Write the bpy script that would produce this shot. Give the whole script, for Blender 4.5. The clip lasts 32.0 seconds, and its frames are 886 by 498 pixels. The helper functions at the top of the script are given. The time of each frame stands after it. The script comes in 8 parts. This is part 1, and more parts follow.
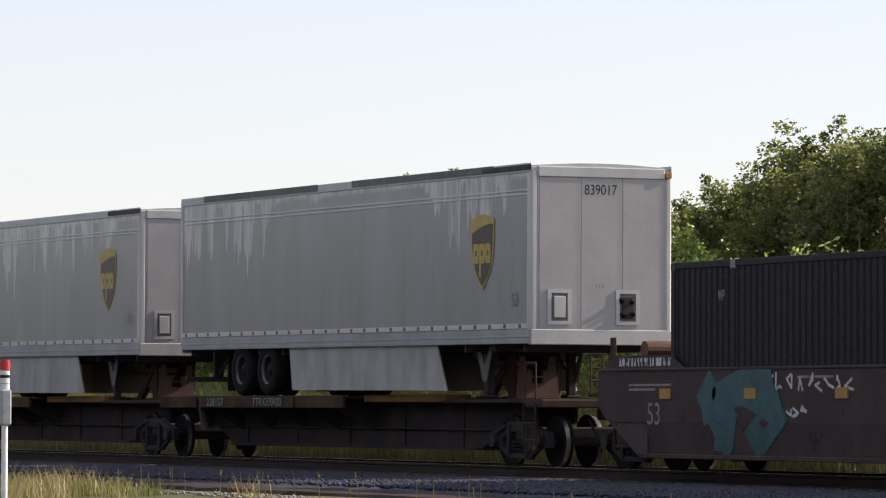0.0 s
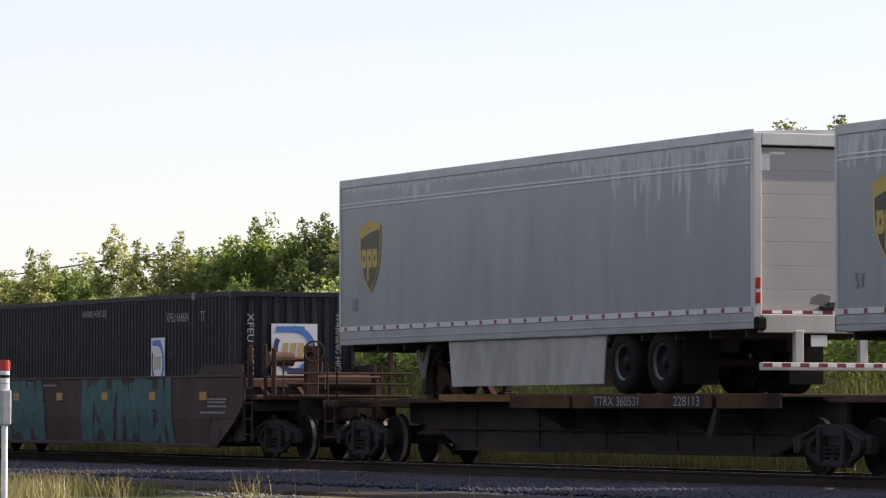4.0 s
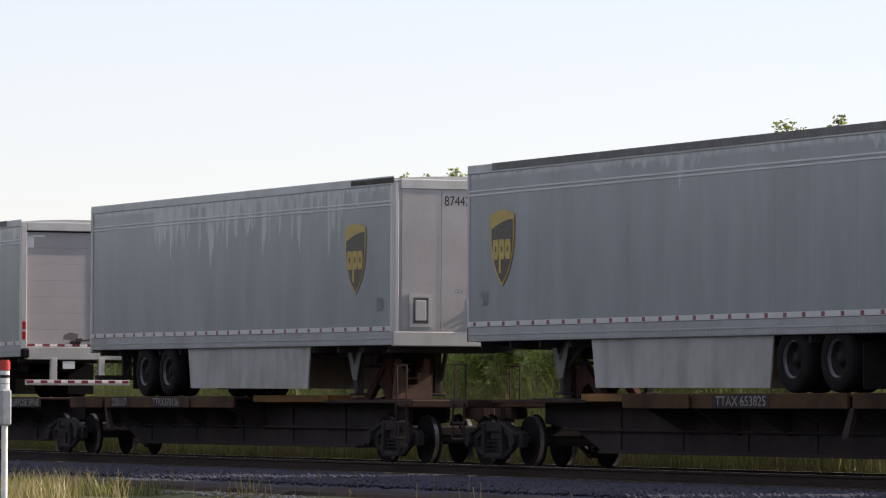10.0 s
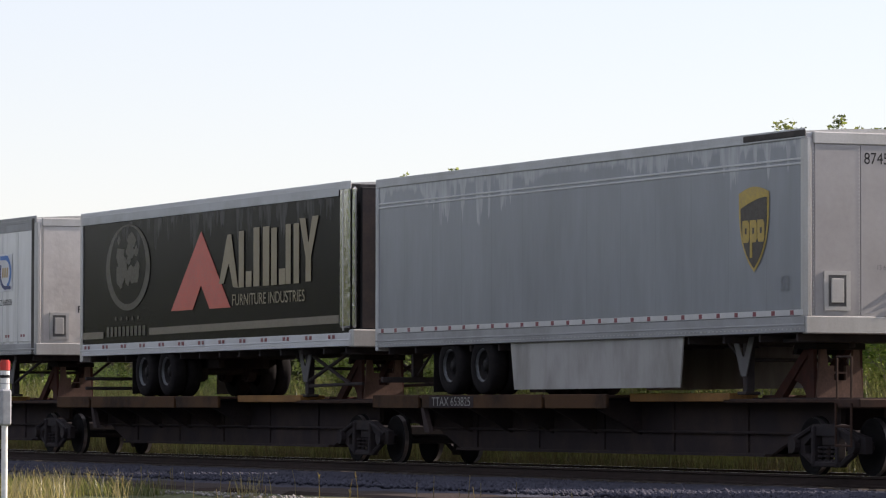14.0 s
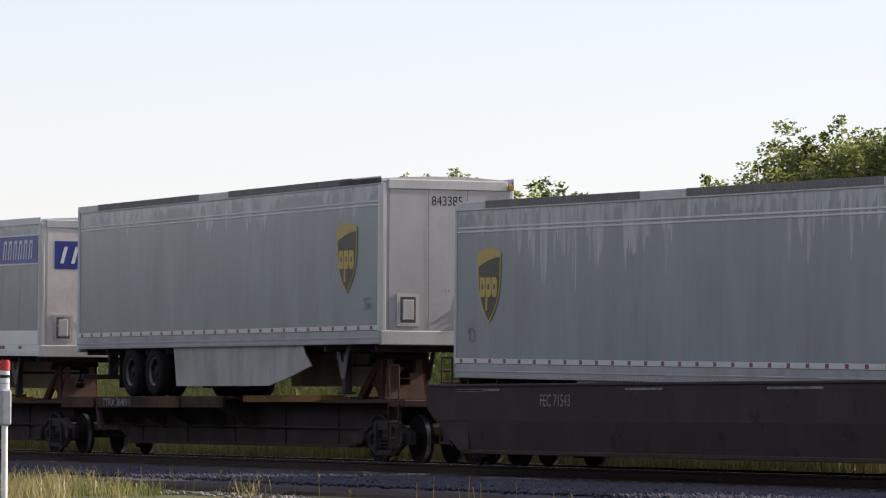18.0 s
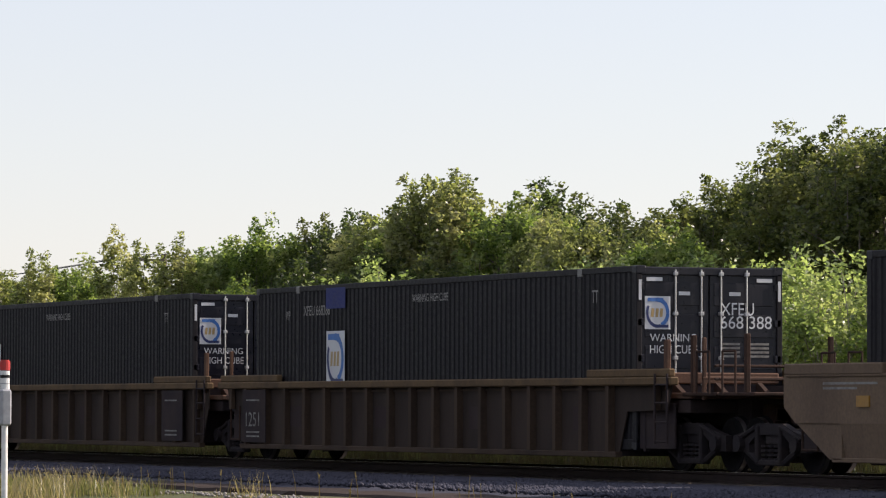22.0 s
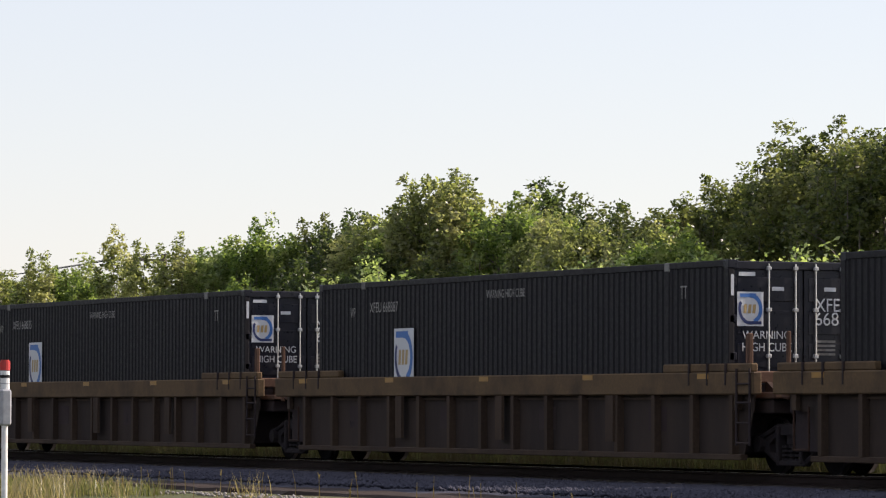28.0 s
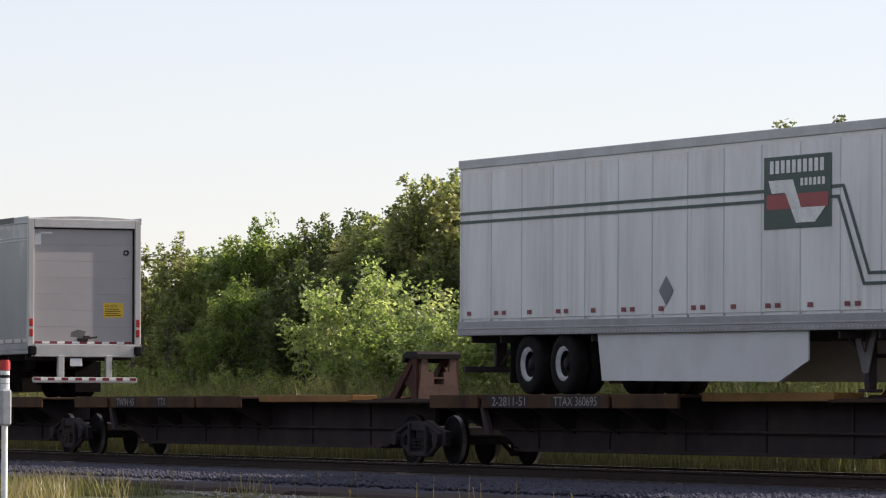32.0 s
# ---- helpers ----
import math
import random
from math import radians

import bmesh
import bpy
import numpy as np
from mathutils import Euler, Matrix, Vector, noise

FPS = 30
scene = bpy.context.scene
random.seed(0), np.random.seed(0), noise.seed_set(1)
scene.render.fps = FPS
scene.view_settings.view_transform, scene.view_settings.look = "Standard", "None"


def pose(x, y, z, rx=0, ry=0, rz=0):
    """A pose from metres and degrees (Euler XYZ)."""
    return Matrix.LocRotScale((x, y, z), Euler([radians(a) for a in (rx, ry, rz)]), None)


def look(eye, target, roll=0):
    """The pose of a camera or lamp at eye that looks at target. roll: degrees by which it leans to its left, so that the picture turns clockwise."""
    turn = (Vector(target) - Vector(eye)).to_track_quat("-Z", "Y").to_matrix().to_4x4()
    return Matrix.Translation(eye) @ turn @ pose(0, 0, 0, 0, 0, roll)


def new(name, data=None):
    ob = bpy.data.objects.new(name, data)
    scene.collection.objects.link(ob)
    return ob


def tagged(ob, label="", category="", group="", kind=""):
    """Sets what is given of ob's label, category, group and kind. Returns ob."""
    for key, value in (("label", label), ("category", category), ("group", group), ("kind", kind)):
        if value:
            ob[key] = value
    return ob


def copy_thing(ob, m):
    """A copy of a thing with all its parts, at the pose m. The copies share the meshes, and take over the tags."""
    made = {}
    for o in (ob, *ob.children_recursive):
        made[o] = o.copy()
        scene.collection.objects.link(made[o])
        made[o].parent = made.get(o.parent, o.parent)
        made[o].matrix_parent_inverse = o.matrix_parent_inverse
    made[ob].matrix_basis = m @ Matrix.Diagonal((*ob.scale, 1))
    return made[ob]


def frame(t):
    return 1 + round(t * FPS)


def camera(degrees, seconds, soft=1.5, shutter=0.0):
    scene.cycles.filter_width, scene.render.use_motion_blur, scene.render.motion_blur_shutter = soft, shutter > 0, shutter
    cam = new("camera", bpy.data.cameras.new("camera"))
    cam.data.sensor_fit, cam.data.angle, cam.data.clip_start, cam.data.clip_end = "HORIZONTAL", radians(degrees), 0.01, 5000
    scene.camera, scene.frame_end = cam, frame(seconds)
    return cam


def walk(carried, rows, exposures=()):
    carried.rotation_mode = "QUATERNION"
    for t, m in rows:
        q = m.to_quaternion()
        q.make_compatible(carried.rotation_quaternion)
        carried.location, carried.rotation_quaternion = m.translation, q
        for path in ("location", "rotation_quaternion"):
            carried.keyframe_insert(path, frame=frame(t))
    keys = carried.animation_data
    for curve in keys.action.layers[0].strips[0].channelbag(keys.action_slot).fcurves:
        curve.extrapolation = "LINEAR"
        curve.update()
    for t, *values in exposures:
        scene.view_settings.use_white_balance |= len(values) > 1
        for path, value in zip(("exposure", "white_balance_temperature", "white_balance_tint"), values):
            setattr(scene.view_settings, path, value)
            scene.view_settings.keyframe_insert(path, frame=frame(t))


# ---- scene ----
# The track runs along x, the train moves towards -x; rail top is z = 0.
cam = camera(11.218, 32.0, 1.2)
EYE = pose(0.0, -33.054, 0.941, 92.043, -0.152, 65.861)
walk(cam, [(0.0, EYE), (32.0, EYE)],
     exposures=[(t, e + 0.80, 6500, 18) for t, e in ((0.0, 0.03), (1.0, -0.12), (2.5, -0.08), (4.5, 0.13), (6.0, 0.1), (9.0, 0.05), (10.0, 0.06), (11.0, -0.02), (12.0, 0.03), (13.5, 0.08), (14.5, 0.08), (16.0, 0.0), (17.0, 0.02), (18.0, 0.04), (19.0, -0.15),
                                                   (21.0, -0.08), (23.7, -0.04), (24.0, 0.15), (24.2, 0.5), (24.5, 1.05), (25.0, 1.1), (25.2, 0.85), (25.5, 0.4), (25.9, 0.05), (29.0, -0.02), (31.0, 0.0), (32.0, 0.0))])

# ---- light ----
SUN_AZ, SUN_EL = radians(84.5), radians(29.0)      # from +x towards +y, and above the horizon
world = bpy.data.worlds.new("sky")
scene.world = world
world.use_nodes = True
wn = world.node_tree.nodes
sky = wn.new("ShaderNodeTexSky")
sky.sky_type = "NISHITA"
sky.sun_disc = False
sky.sun_elevation = SUN_EL
sky.sun_rotation = math.pi / 2 - SUN_AZ
sky.air_density, sky.dust_density, sky.ozone_density = 1.0, 0.3, 1.3
haze = wn.new("ShaderNodeMix")               # a bright hazy evening: the blue washed out towards white
haze.data_type = "RGBA"
haze.inputs[0].default_value, haze.inputs[7].default_value = 0.72, (2.82, 2.88, 3.02, 1.0)
world.node_tree.links.new(sky.outputs[0], haze.inputs[6])
world.node_tree.links.new(haze.outputs[2], wn["Background"].inputs[0])
wn["Background"].inputs[1].default_value = 0.14
sun = new("sun", bpy.data.lights.new("sun", "SUN"))
sun.data.energy, sun.data.angle, sun.data.color = 4.5, radians(0.6), (1.0, 0.90, 0.76)
sun.matrix_world = look((0, 0, 40), (-math.cos(SUN_AZ) * math.cos(SUN_EL), -math.sin(SUN_AZ) * math.cos(SUN_EL), 40 - math.sin(SUN_EL)))


# ---- materials ----
def node(nt, kind, **sets):
    n = nt.nodes.new(kind)
    for k, v in sets.items():
        n.inputs[k].default_value = v
    return n


def ramp(nt, a, b, lo=0.0, hi=1.0):
    n = nt.nodes.new("ShaderNodeMapRange")
    n.inputs[1].default_value, n.inputs[2].default_value, n.inputs[3].default_value, n.inputs[4].default_value = a, b, lo, hi
    return n


def mix(nt, fac, a, b, mode="MIX"):
    n = nt.nodes.new("ShaderNodeMix")
    n.data_type, n.blend_type = "RGBA", mode
    for sock, v in ((n.inputs[0], fac), (n.inputs[6], a), (n.inputs[7], b)):
        if isinstance(v, (int, float)):
            sock.default_value = v
        elif isinstance(v, tuple):
            sock.default_value = (*v[:3], 1.0)
        else:
            nt.links.new(v, sock)
    return n.outputs[2]


def coords(nt, scale, shift=True):
    """Object coordinates, scaled, shifted per object."""
    tc = nt.nodes.new("ShaderNodeTexCoord")
    mp = nt.nodes.new("ShaderNodeMapping")
    mp.inputs["Scale"].default_value = scale
    nt.links.new(tc.outputs["Object"], mp.inputs[0])
    if shift:
        oi = nt.nodes.new("ShaderNodeObjectInfo")
        mu = nt.nodes.new("ShaderNodeMath")
        mu.operation = "MULTIPLY"
        mu.inputs[1].default_value = 37.0
        nt.links.new(oi.outputs["Random"], mu.inputs[0])
        nt.links.new(mu.outputs[0], mp.inputs["Location"])
    return mp.outputs[0]


def noisy(nt, scale, detail=4.0, rough=0.6, stretch=(1, 1, 1), shift=True):
    n = node(nt, "ShaderNodeTexNoise", Scale=scale, Detail=detail, Roughness=rough)
    nt.links.new(coords(nt, stretch, shift), n.inputs["Vector"])
    return n.outputs["Fac"]


def surface(name, base, dirt=None, amount=0.5, scale=3.0, grain=40.0, rough=0.6, metal=0.0, bump=0.1, stretch=(1, 1, 1), spots=None, coat=0.0, spec=0.5, fleck=0.15):
    """A worn surface: base colour, dirt in large patches, fine grain in colour, gloss and relief."""
    m = bpy.data.materials.new(name)
    m.use_nodes = True
    nt = m.node_tree
    b = nt.nodes["Principled BSDF"]
    dirt = dirt or tuple(c * 0.6 for c in base)
    big = ramp(nt, 0.42, 0.68)
    nt.links.new(noisy(nt, scale, stretch=stretch), big.inputs[0])
    am = nt.nodes.new("ShaderNodeMath")
    am.operation = "MULTIPLY"
    am.inputs[1].default_value = amount
    nt.links.new(big.outputs[0], am.inputs[0])
    col = mix(nt, am.outputs[0], base, dirt)
    fine = noisy(nt, grain, 3.0)
    fr = ramp(nt, 0.3, 0.7, 1.0 - 1.2 * fleck, 1.0 + 0.8 * fleck)
    nt.links.new(fine, fr.inputs[0])
    col = mix(nt, 1.0, col, fr.outputs[0], "MULTIPLY")
    if spots:
        sp = ramp(nt, 0.60, 0.66)
        nt.links.new(noisy(nt, spots[1], 5.0, 0.7), sp.inputs[0])
        col = mix(nt, sp.outputs[0], col, spots[0])
    nt.links.new(col, b.inputs["Base Color"])
    rr = ramp(nt, 0.3, 0.7, max(0.05, rough - 0.12), min(1.0, rough + 0.12))
    nt.links.new(fine, rr.inputs[0])
    nt.links.new(rr.outputs[0], b.inputs["Roughness"])
    b.inputs["Metallic"].default_value = metal
    b.inputs["Coat Weight"].default_value = coat
    b.inputs["Specular IOR Level"].default_value = spec
    if bump:
        bp = node(nt, "ShaderNodeBump", Strength=bump, Distance=0.02)
        nt.links.new(fine, bp.inputs["Height"])
        nt.links.new(bp.outputs[0], b.inputs["Normal"])
    return m


def trailer_skin(name, base, streak, level=4.62, reach=0.9, top=5.1, rough=0.24, stain=0.12):
    """Dull painted sheet with a sky reflection painted as tongues running down from the roof edge (pale on grey and
    black, duller on white) and faint upright seams.
    """
    m = bpy.data.materials.new(name)
    m.use_nodes = True
    nt = m.node_tree
    b = nt.nodes["Principled BSDF"]
    tc = nt.nodes.new("ShaderNodeTexCoord")
    sx = nt.nodes.new("ShaderNodeSeparateXYZ")
    nt.links.new(tc.outputs["Object"], sx.inputs[0])
    # how far a painted reflection tongue reaches down, along the length
    tongues = noisy(nt, 4.2, 2.5, 0.55, (1, 1, 0.05))
    where = noisy(nt, 0.22, 1.0, 0.5, (1, 1, 0.0))
    wr = ramp(nt, 0.40, 0.58)
    nt.links.new(where, wr.inputs[0])
    tr = ramp(nt, 0.44, 0.70, 0.0, reach)
    nt.links.new(tongues, tr.inputs[0])
    dm = nt.nodes.new("ShaderNodeMath"); dm.operation = "MULTIPLY"
    nt.links.new(tr.outputs[0], dm.inputs[0]); nt.links.new(wr.outputs[0], dm.inputs[1])
    low = nt.nodes.new("ShaderNodeMath"); low.operation = "SUBTRACT"
    low.inputs[0].default_value = top - 0.25
    nt.links.new(dm.outputs[0], low.inputs[1])
    df = nt.nodes.new("ShaderNodeMath"); df.operation = "SUBTRACT"
    nt.links.new(sx.outputs[2], df.inputs[0]); nt.links.new(low.outputs[0], df.inputs[1])
    mk = ramp(nt, 0.0, 0.07)
    nt.links.new(df.outputs[0], mk.inputs[0])
    fade = noisy(nt, 7.0, 3.0, 0.6, (1, 1, 0.15))
    fd = ramp(nt, 0.36, 0.6, 0.15, 0.70)
    nt.links.new(fade, fd.inputs[0])
    mm = nt.nodes.new("ShaderNodeMath"); mm.operation = "MULTIPLY"
    nt.links.new(mk.outputs[0], mm.inputs[0]); nt.links.new(fd.outputs[0], mm.inputs[1])
    film = ramp(nt, 0.35, 0.7)
    nt.links.new(noisy(nt, 1.2, 4.0, 0.6, (1, 1, 0.25)), film.inputs[0])
    col = mix(nt, film.outputs[0], base, tuple(c * 0.84 for c in base))
    fine = noisy(nt, 9.0, 4.0, 0.6, (1, 1, 0.12))
    fr = ramp(nt, 0.3, 0.7, 0.97, 1.025)
    nt.links.new(fine, fr.inputs[0])
    col = mix(nt, 1.0, col, fr.outputs[0], "MULTIPLY")
    # faint seams every 1.22 m
    wv = nt.nodes.new("ShaderNodeMath"); wv.operation = "PINGPONG"; wv.inputs[1].default_value = 0.61
    nt.links.new(sx.outputs[0], wv.inputs[0])
    sm = ramp(nt, 0.0, 0.012, 0.86, 1.0)
    nt.links.new(wv.outputs[0], sm.inputs[0])
    col = mix(nt, 1.0, col, sm.outputs[0], "MULTIPLY")
    # grimy run-off streaks in places
    st, sw = ramp(nt, 0.50, 0.72, 0.0, stain), ramp(nt, 0.44, 0.60)
    nt.links.new(noisy(nt, 3.4, 4.0, 0.65, (1, 1, 0.045)), st.inputs[0])
    nt.links.new(noisy(nt, 0.30, 2.0, 0.5, (1, 1, 0.15)), sw.inputs[0])
    sf = nt.nodes.new("ShaderNodeMath"); sf.operation = "MULTIPLY"
    nt.links.new(st.outputs[0], sf.inputs[0]); nt.links.new(sw.outputs[0], sf.inputs[1])
    col = mix(nt, sf.outputs[0], col, tuple(c * k for c, k in zip(base, (0.45, 0.43, 0.39))))
    col = mix(nt, mm.outputs[0], col, streak)
    nt.links.new(col, b.inputs["Base Color"])
    rr = ramp(nt, 0.0, 1.0, rough, rough * 0.8)
    nt.links.new(mm.outputs[0], rr.inputs[0])
    nt.links.new(rr.outputs[0], b.inputs["Roughness"])
    bp = node(nt, "ShaderNodeBump", Strength=0.10, Distance=0.05)
    nt.links.new(noisy(nt, 2.2, 2.0, 0.5, (1, 1, 0.25)), bp.inputs["Height"])
    nt.links.new(bp.outputs[0], b.inputs["Normal"])
    return m


def foliage(name, dark, light, tint):
    m = bpy.data.materials.new(name)
    m.use_nodes = True
    nt = m.node_tree
    b = nt.nodes["Principled BSDF"]
    out = nt.nodes["Material Output"]
    g = nt.nodes.new("ShaderNodeNewGeometry")
    col = mix(nt, g.outputs["Random Per Island"], dark, light)
    pr = ramp(nt, 0.5, 0.62)
    nt.links.new(noisy(nt, 0.9, 3.0), pr.inputs[0])
    col = mix(nt, pr.outputs[0], col, tint)
    nt.links.new(col, b.inputs["Base Color"])
    b.inputs["Roughness"].default_value = 0.36
    b.inputs["Specular IOR Level"].default_value = 0.6
    tl = nt.nodes.new("ShaderNodeBsdfTranslucent")
    bright = mix(nt, 1.0, col, (1.58, 1.6, 0.88), "MULTIPLY")
    nt.links.new(bright, tl.inputs[0])
    ms = nt.nodes.new("ShaderNodeMixShader")
    ms.inputs[0].default_value = 0.66
    nt.links.new(b.outputs[0], ms.inputs[1]); nt.links.new(tl.outputs[0], ms.inputs[2])
    nt.links.new(ms.outputs[0], out.inputs["Surface"])
    return m


def glassy(name, tint, rough=0.05, ior=1.45):
    m = bpy.data.materials.new(name)
    m.use_nodes = True
    b = m.node_tree.nodes["Principled BSDF"]
    b.inputs["Base Color"].default_value = (*tint, 1)
    b.inputs["Roughness"].default_value = rough
    b.inputs["IOR"].default_value = ior
    b.inputs["Transmission Weight"].default_value = 0.85
    return m


M = {}
M["grey_skin"] = trailer_skin("grey_trailer_sheet", (0.248, 0.264, 0.292), (0.46, 0.475, 0.50), reach=1.2)
M["white"] = trailer_skin("white_trailer_sheet", (0.70, 0.705, 0.71), (0.62, 0.60, 0.57), reach=0.3, stain=0.5)
M["old_white_skin"] = trailer_skin("old_white_sheet", (0.52, 0.505, 0.495), (0.44, 0.42, 0.40), reach=0.2, rough=0.45, stain=0.55)
M["mid_grey_skin"] = trailer_skin("mid_grey_sheet", (0.236, 0.248, 0.270), (0.40, 0.41, 0.43), reach=0.35)
M["ashley"] = trailer_skin("black_printed_sheet", (0.0105, 0.0095, 0.0095), (0.085, 0.083, 0.086), reach=1.0, rough=0.22)
M["alu"] = surface("aluminium", (0.50, 0.49, 0.478), (0.37, 0.355, 0.335), 0.6, 2.0, 30, 0.42, 0.4, 0.03, (1, 1, 0.2), fleck=0.06)
M["alu_rail"] = surface("rail_aluminium", (0.46, 0.47, 0.48), (0.33, 0.33, 0.32), 0.6, 1.5, 25, 0.5, 0.3, 0.04, fleck=0.08)
M["nose"] = surface("riveted_nose_sheet", (0.38, 0.365, 0.365), (0.32, 0.305, 0.30), 0.6, 1.3, 12, 0.45, 0.2, 0.06, fleck=0.04)
M["door_white"] = surface("roll_door_white", (0.36, 0.338, 0.335), (0.31, 0.288, 0.285), 0.5, 1.0, 20, 0.5, 0, 0.015, fleck=0.02)
M["dark_strip"] = surface("tarnished_strip", (0.13, 0.125, 0.125), (0.22, 0.21, 0.20), 0.5, 3, 30, 0.6, spec=0.15, fleck=0.08)
M["soot"] = surface("sooty_edge", (0.05, 0.045, 0.042), (0.12, 0.11, 0.10), 0.6, 3, 30, 0.7, spec=0.15)
M["pale_line"] = surface("pale_moulding", (0.54, 0.55, 0.56), (0.44, 0.44, 0.44), 0.6, 1.2, 20, 0.5, 0, 0.02, fleck=0.03)
M["red_tape"] = surface("red_reflector", (0.17, 0.013, 0.026), None, 0.3, 8, 60, 0.4, fleck=0.05)
M["white_tape"] = surface("white_reflector", (0.72, 0.72, 0.70), None, 0.3, 8, 60, 0.35)
M["skirt"] = surface("skirt_panel", (0.33, 0.322, 0.312), (0.19, 0.18, 0.165), 0.8, 1.6, 14, 0.55, 0, 0.03, (1, 1, 0.4), fleck=0.05)
M["black_steel"] = surface("black_chassis_steel", (0.040, 0.0345, 0.037), (0.070, 0.053, 0.047), 0.6, 3, 30, 0.75, spec=0.1)
M["rubber"] = surface("tyre_rubber", (0.0125, 0.0112, 0.0122), (0.025, 0.022, 0.021), 0.5, 6, 60, 0.9, spec=0.08)
M["rim"] = surface("steel_rim", (0.013, 0.012, 0.013), (0.028, 0.024, 0.022), 0.6, 8, 40, 0.6, 0.2, spec=0.1)
M["white_rim"] = surface("white_steel_rim", (0.42, 0.43, 0.45), (0.20, 0.18, 0.16), 0.6, 8, 40, 0.5)
M["shield_gold"] = surface("shield_gold", (0.42, 0.295, 0.055), (0.30, 0.21, 0.05), 0.5, 3, 20, 0.45)
M["shield_brown"] = surface("shield_brown", (0.030, 0.019, 0.013), None, 0.4, 3, 20, 0.4)
M["lens_red"] = surface("red_lens", (0.36, 0.015, 0.012), None, 0.2, 8, 40, 0.2)
M["yellow_sign"] = surface("yellow_sign", (0.72, 0.47, 0.02), (0.5, 0.35, 0.05), 0.4, 4, 30, 0.5)
M["ink"] = surface("black_ink", (0.02, 0.02, 0.022), None, 0.3, 6, 40, 0.6, spec=0.15)
M["grey_ink"] = surface("grey_ink", (0.16, 0.17, 0.18), None, 0.3, 6, 40, 0.6)
M["paint_white"] = surface("white_lettering", (0.70, 0.71, 0.70), (0.45, 0.45, 0.44), 0.5, 4, 30, 0.55)
M["dull_white"] = surface("dull_lettering", (0.24, 0.235, 0.22), (0.08, 0.07, 0.06), 0.7, 5, 30, 0.7, spec=0.15)
M["worn_mark"] = surface("worn_stencil_paint", (0.24, 0.235, 0.225), (0.11, 0.10, 0.095), 0.8, 6, 30, 0.7, 0, 0.05, fleck=0.1)
M["container"] = surface("dark_container_paint", (0.0132, 0.0122, 0.0148), (0.0185, 0.0168, 0.0190), 0.5, 0.8, 12, 0.55, 0, 0.03, (1, 1, 0.3), spec=0.18, fleck=0.08)
M["container_end"] = surface("navy_container_paint", (0.009, 0.0095, 0.017), (0.022, 0.021, 0.025), 0.5, 1.2, 12, 0.36, 0, 0.04, spec=0.3, fleck=0.08)
M["galv"] = surface("galvanised_bar", (0.60, 0.60, 0.58), (0.4, 0.38, 0.35), 0.4, 6, 40, 0.38, 0.6)
M["logo_white"] = surface("decal_white", (0.60, 0.615, 0.63), (0.50, 0.50, 0.50), 0.4, 2, 20, 0.5, 0, 0.01, fleck=0.02)
M["logo_blue"] = surface("decal_blue", (0.05, 0.17, 0.47), None, 0.3, 3, 20, 0.5)
M["logo_navy"] = surface("decal_navy", (0.02, 0.035, 0.13), None, 0.3, 3, 20, 0.5)
M["logo_yellow"] = surface("decal_yellow", (0.44, 0.31, 0.13), None, 0.3, 3, 20, 0.5)
M["brown_car"] = surface("boxcar_brown_paint", (0.058, 0.042, 0.041), (0.080, 0.061, 0.058), 0.75, 0.9, 18, 0.8, 0, 0.1, (1, 1, 0.4), spots=((0.036, 0.029, 0.030), 2.2), spec=0.1)
M["dark_brown"] = surface("dark_brown_paint", (0.044, 0.031, 0.031), (0.060, 0.046, 0.043), 0.7, 1.0, 18, 0.8, 0, 0.1, (1, 1, 0.4), spots=((0.028, 0.023, 0.023), 2.0), spec=0.1)
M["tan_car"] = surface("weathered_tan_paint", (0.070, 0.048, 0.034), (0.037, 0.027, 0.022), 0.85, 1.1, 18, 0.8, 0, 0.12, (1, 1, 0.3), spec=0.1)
M["yellow_car"] = surface("faded_yellow_paint", (0.165, 0.117, 0.080), (0.118, 0.084, 0.061), 0.8, 0.9, 18, 0.75, 0, 0.1, (1, 1, 0.35), spec=0.1)
M["yellow_beam"] = surface("dusty_yellow_beam", (0.135, 0.090, 0.050), (0.068, 0.048, 0.033), 0.8, 1.5, 18, 0.8, 0, 0.12, spec=0.1)
M["rust"] = surface("rusty_steel", (0.054, 0.031, 0.023), (0.027, 0.0185, 0.016), 0.8, 3, 30, 0.85, 0, 0.2, spec=0.15)
M["spine_side"] = surface("spine_deck_paint", (0.074, 0.040, 0.021), (0.018, 0.013, 0.011), 1.0, 0.9, 24, 0.8, 0, 0.15, spec=0.1)
M["spine_beam"] = surface("grimy_black_beam", (0.036, 0.0285, 0.0305), (0.058, 0.042, 0.038), 0.9, 1.2, 20, 0.85, 0, 0.12, spec=0.1)
M["hitch_red"] = surface("hitch_red_oxide", (0.070, 0.027, 0.020), (0.030, 0.018, 0.016), 0.7, 3, 30, 0.75, 0, 0.1, spec=0.15)
M["truck_steel"] = surface("truck_casting", (0.023, 0.0195, 0.0215), (0.038, 0.029, 0.027), 0.7, 4, 40, 0.75, 0, 0.2, spec=0.12)
M["wheel_tread"] = surface("worn_wheel_tread", (0.24, 0.22, 0.215), (0.10, 0.075, 0.06), 0.6, 6, 40, 0.42, 0.8)
M["amber"] = surface("amber_patch", (0.33, 0.17, 0.022), (0.22, 0.12, 0.035), 0.5, 5, 40, 0.5)
M["teal"] = surface("teal_spray_paint", (0.060, 0.120, 0.125), (0.045, 0.085, 0.088), 0.8, 2.5, 20, 0.7, spec=0.1)
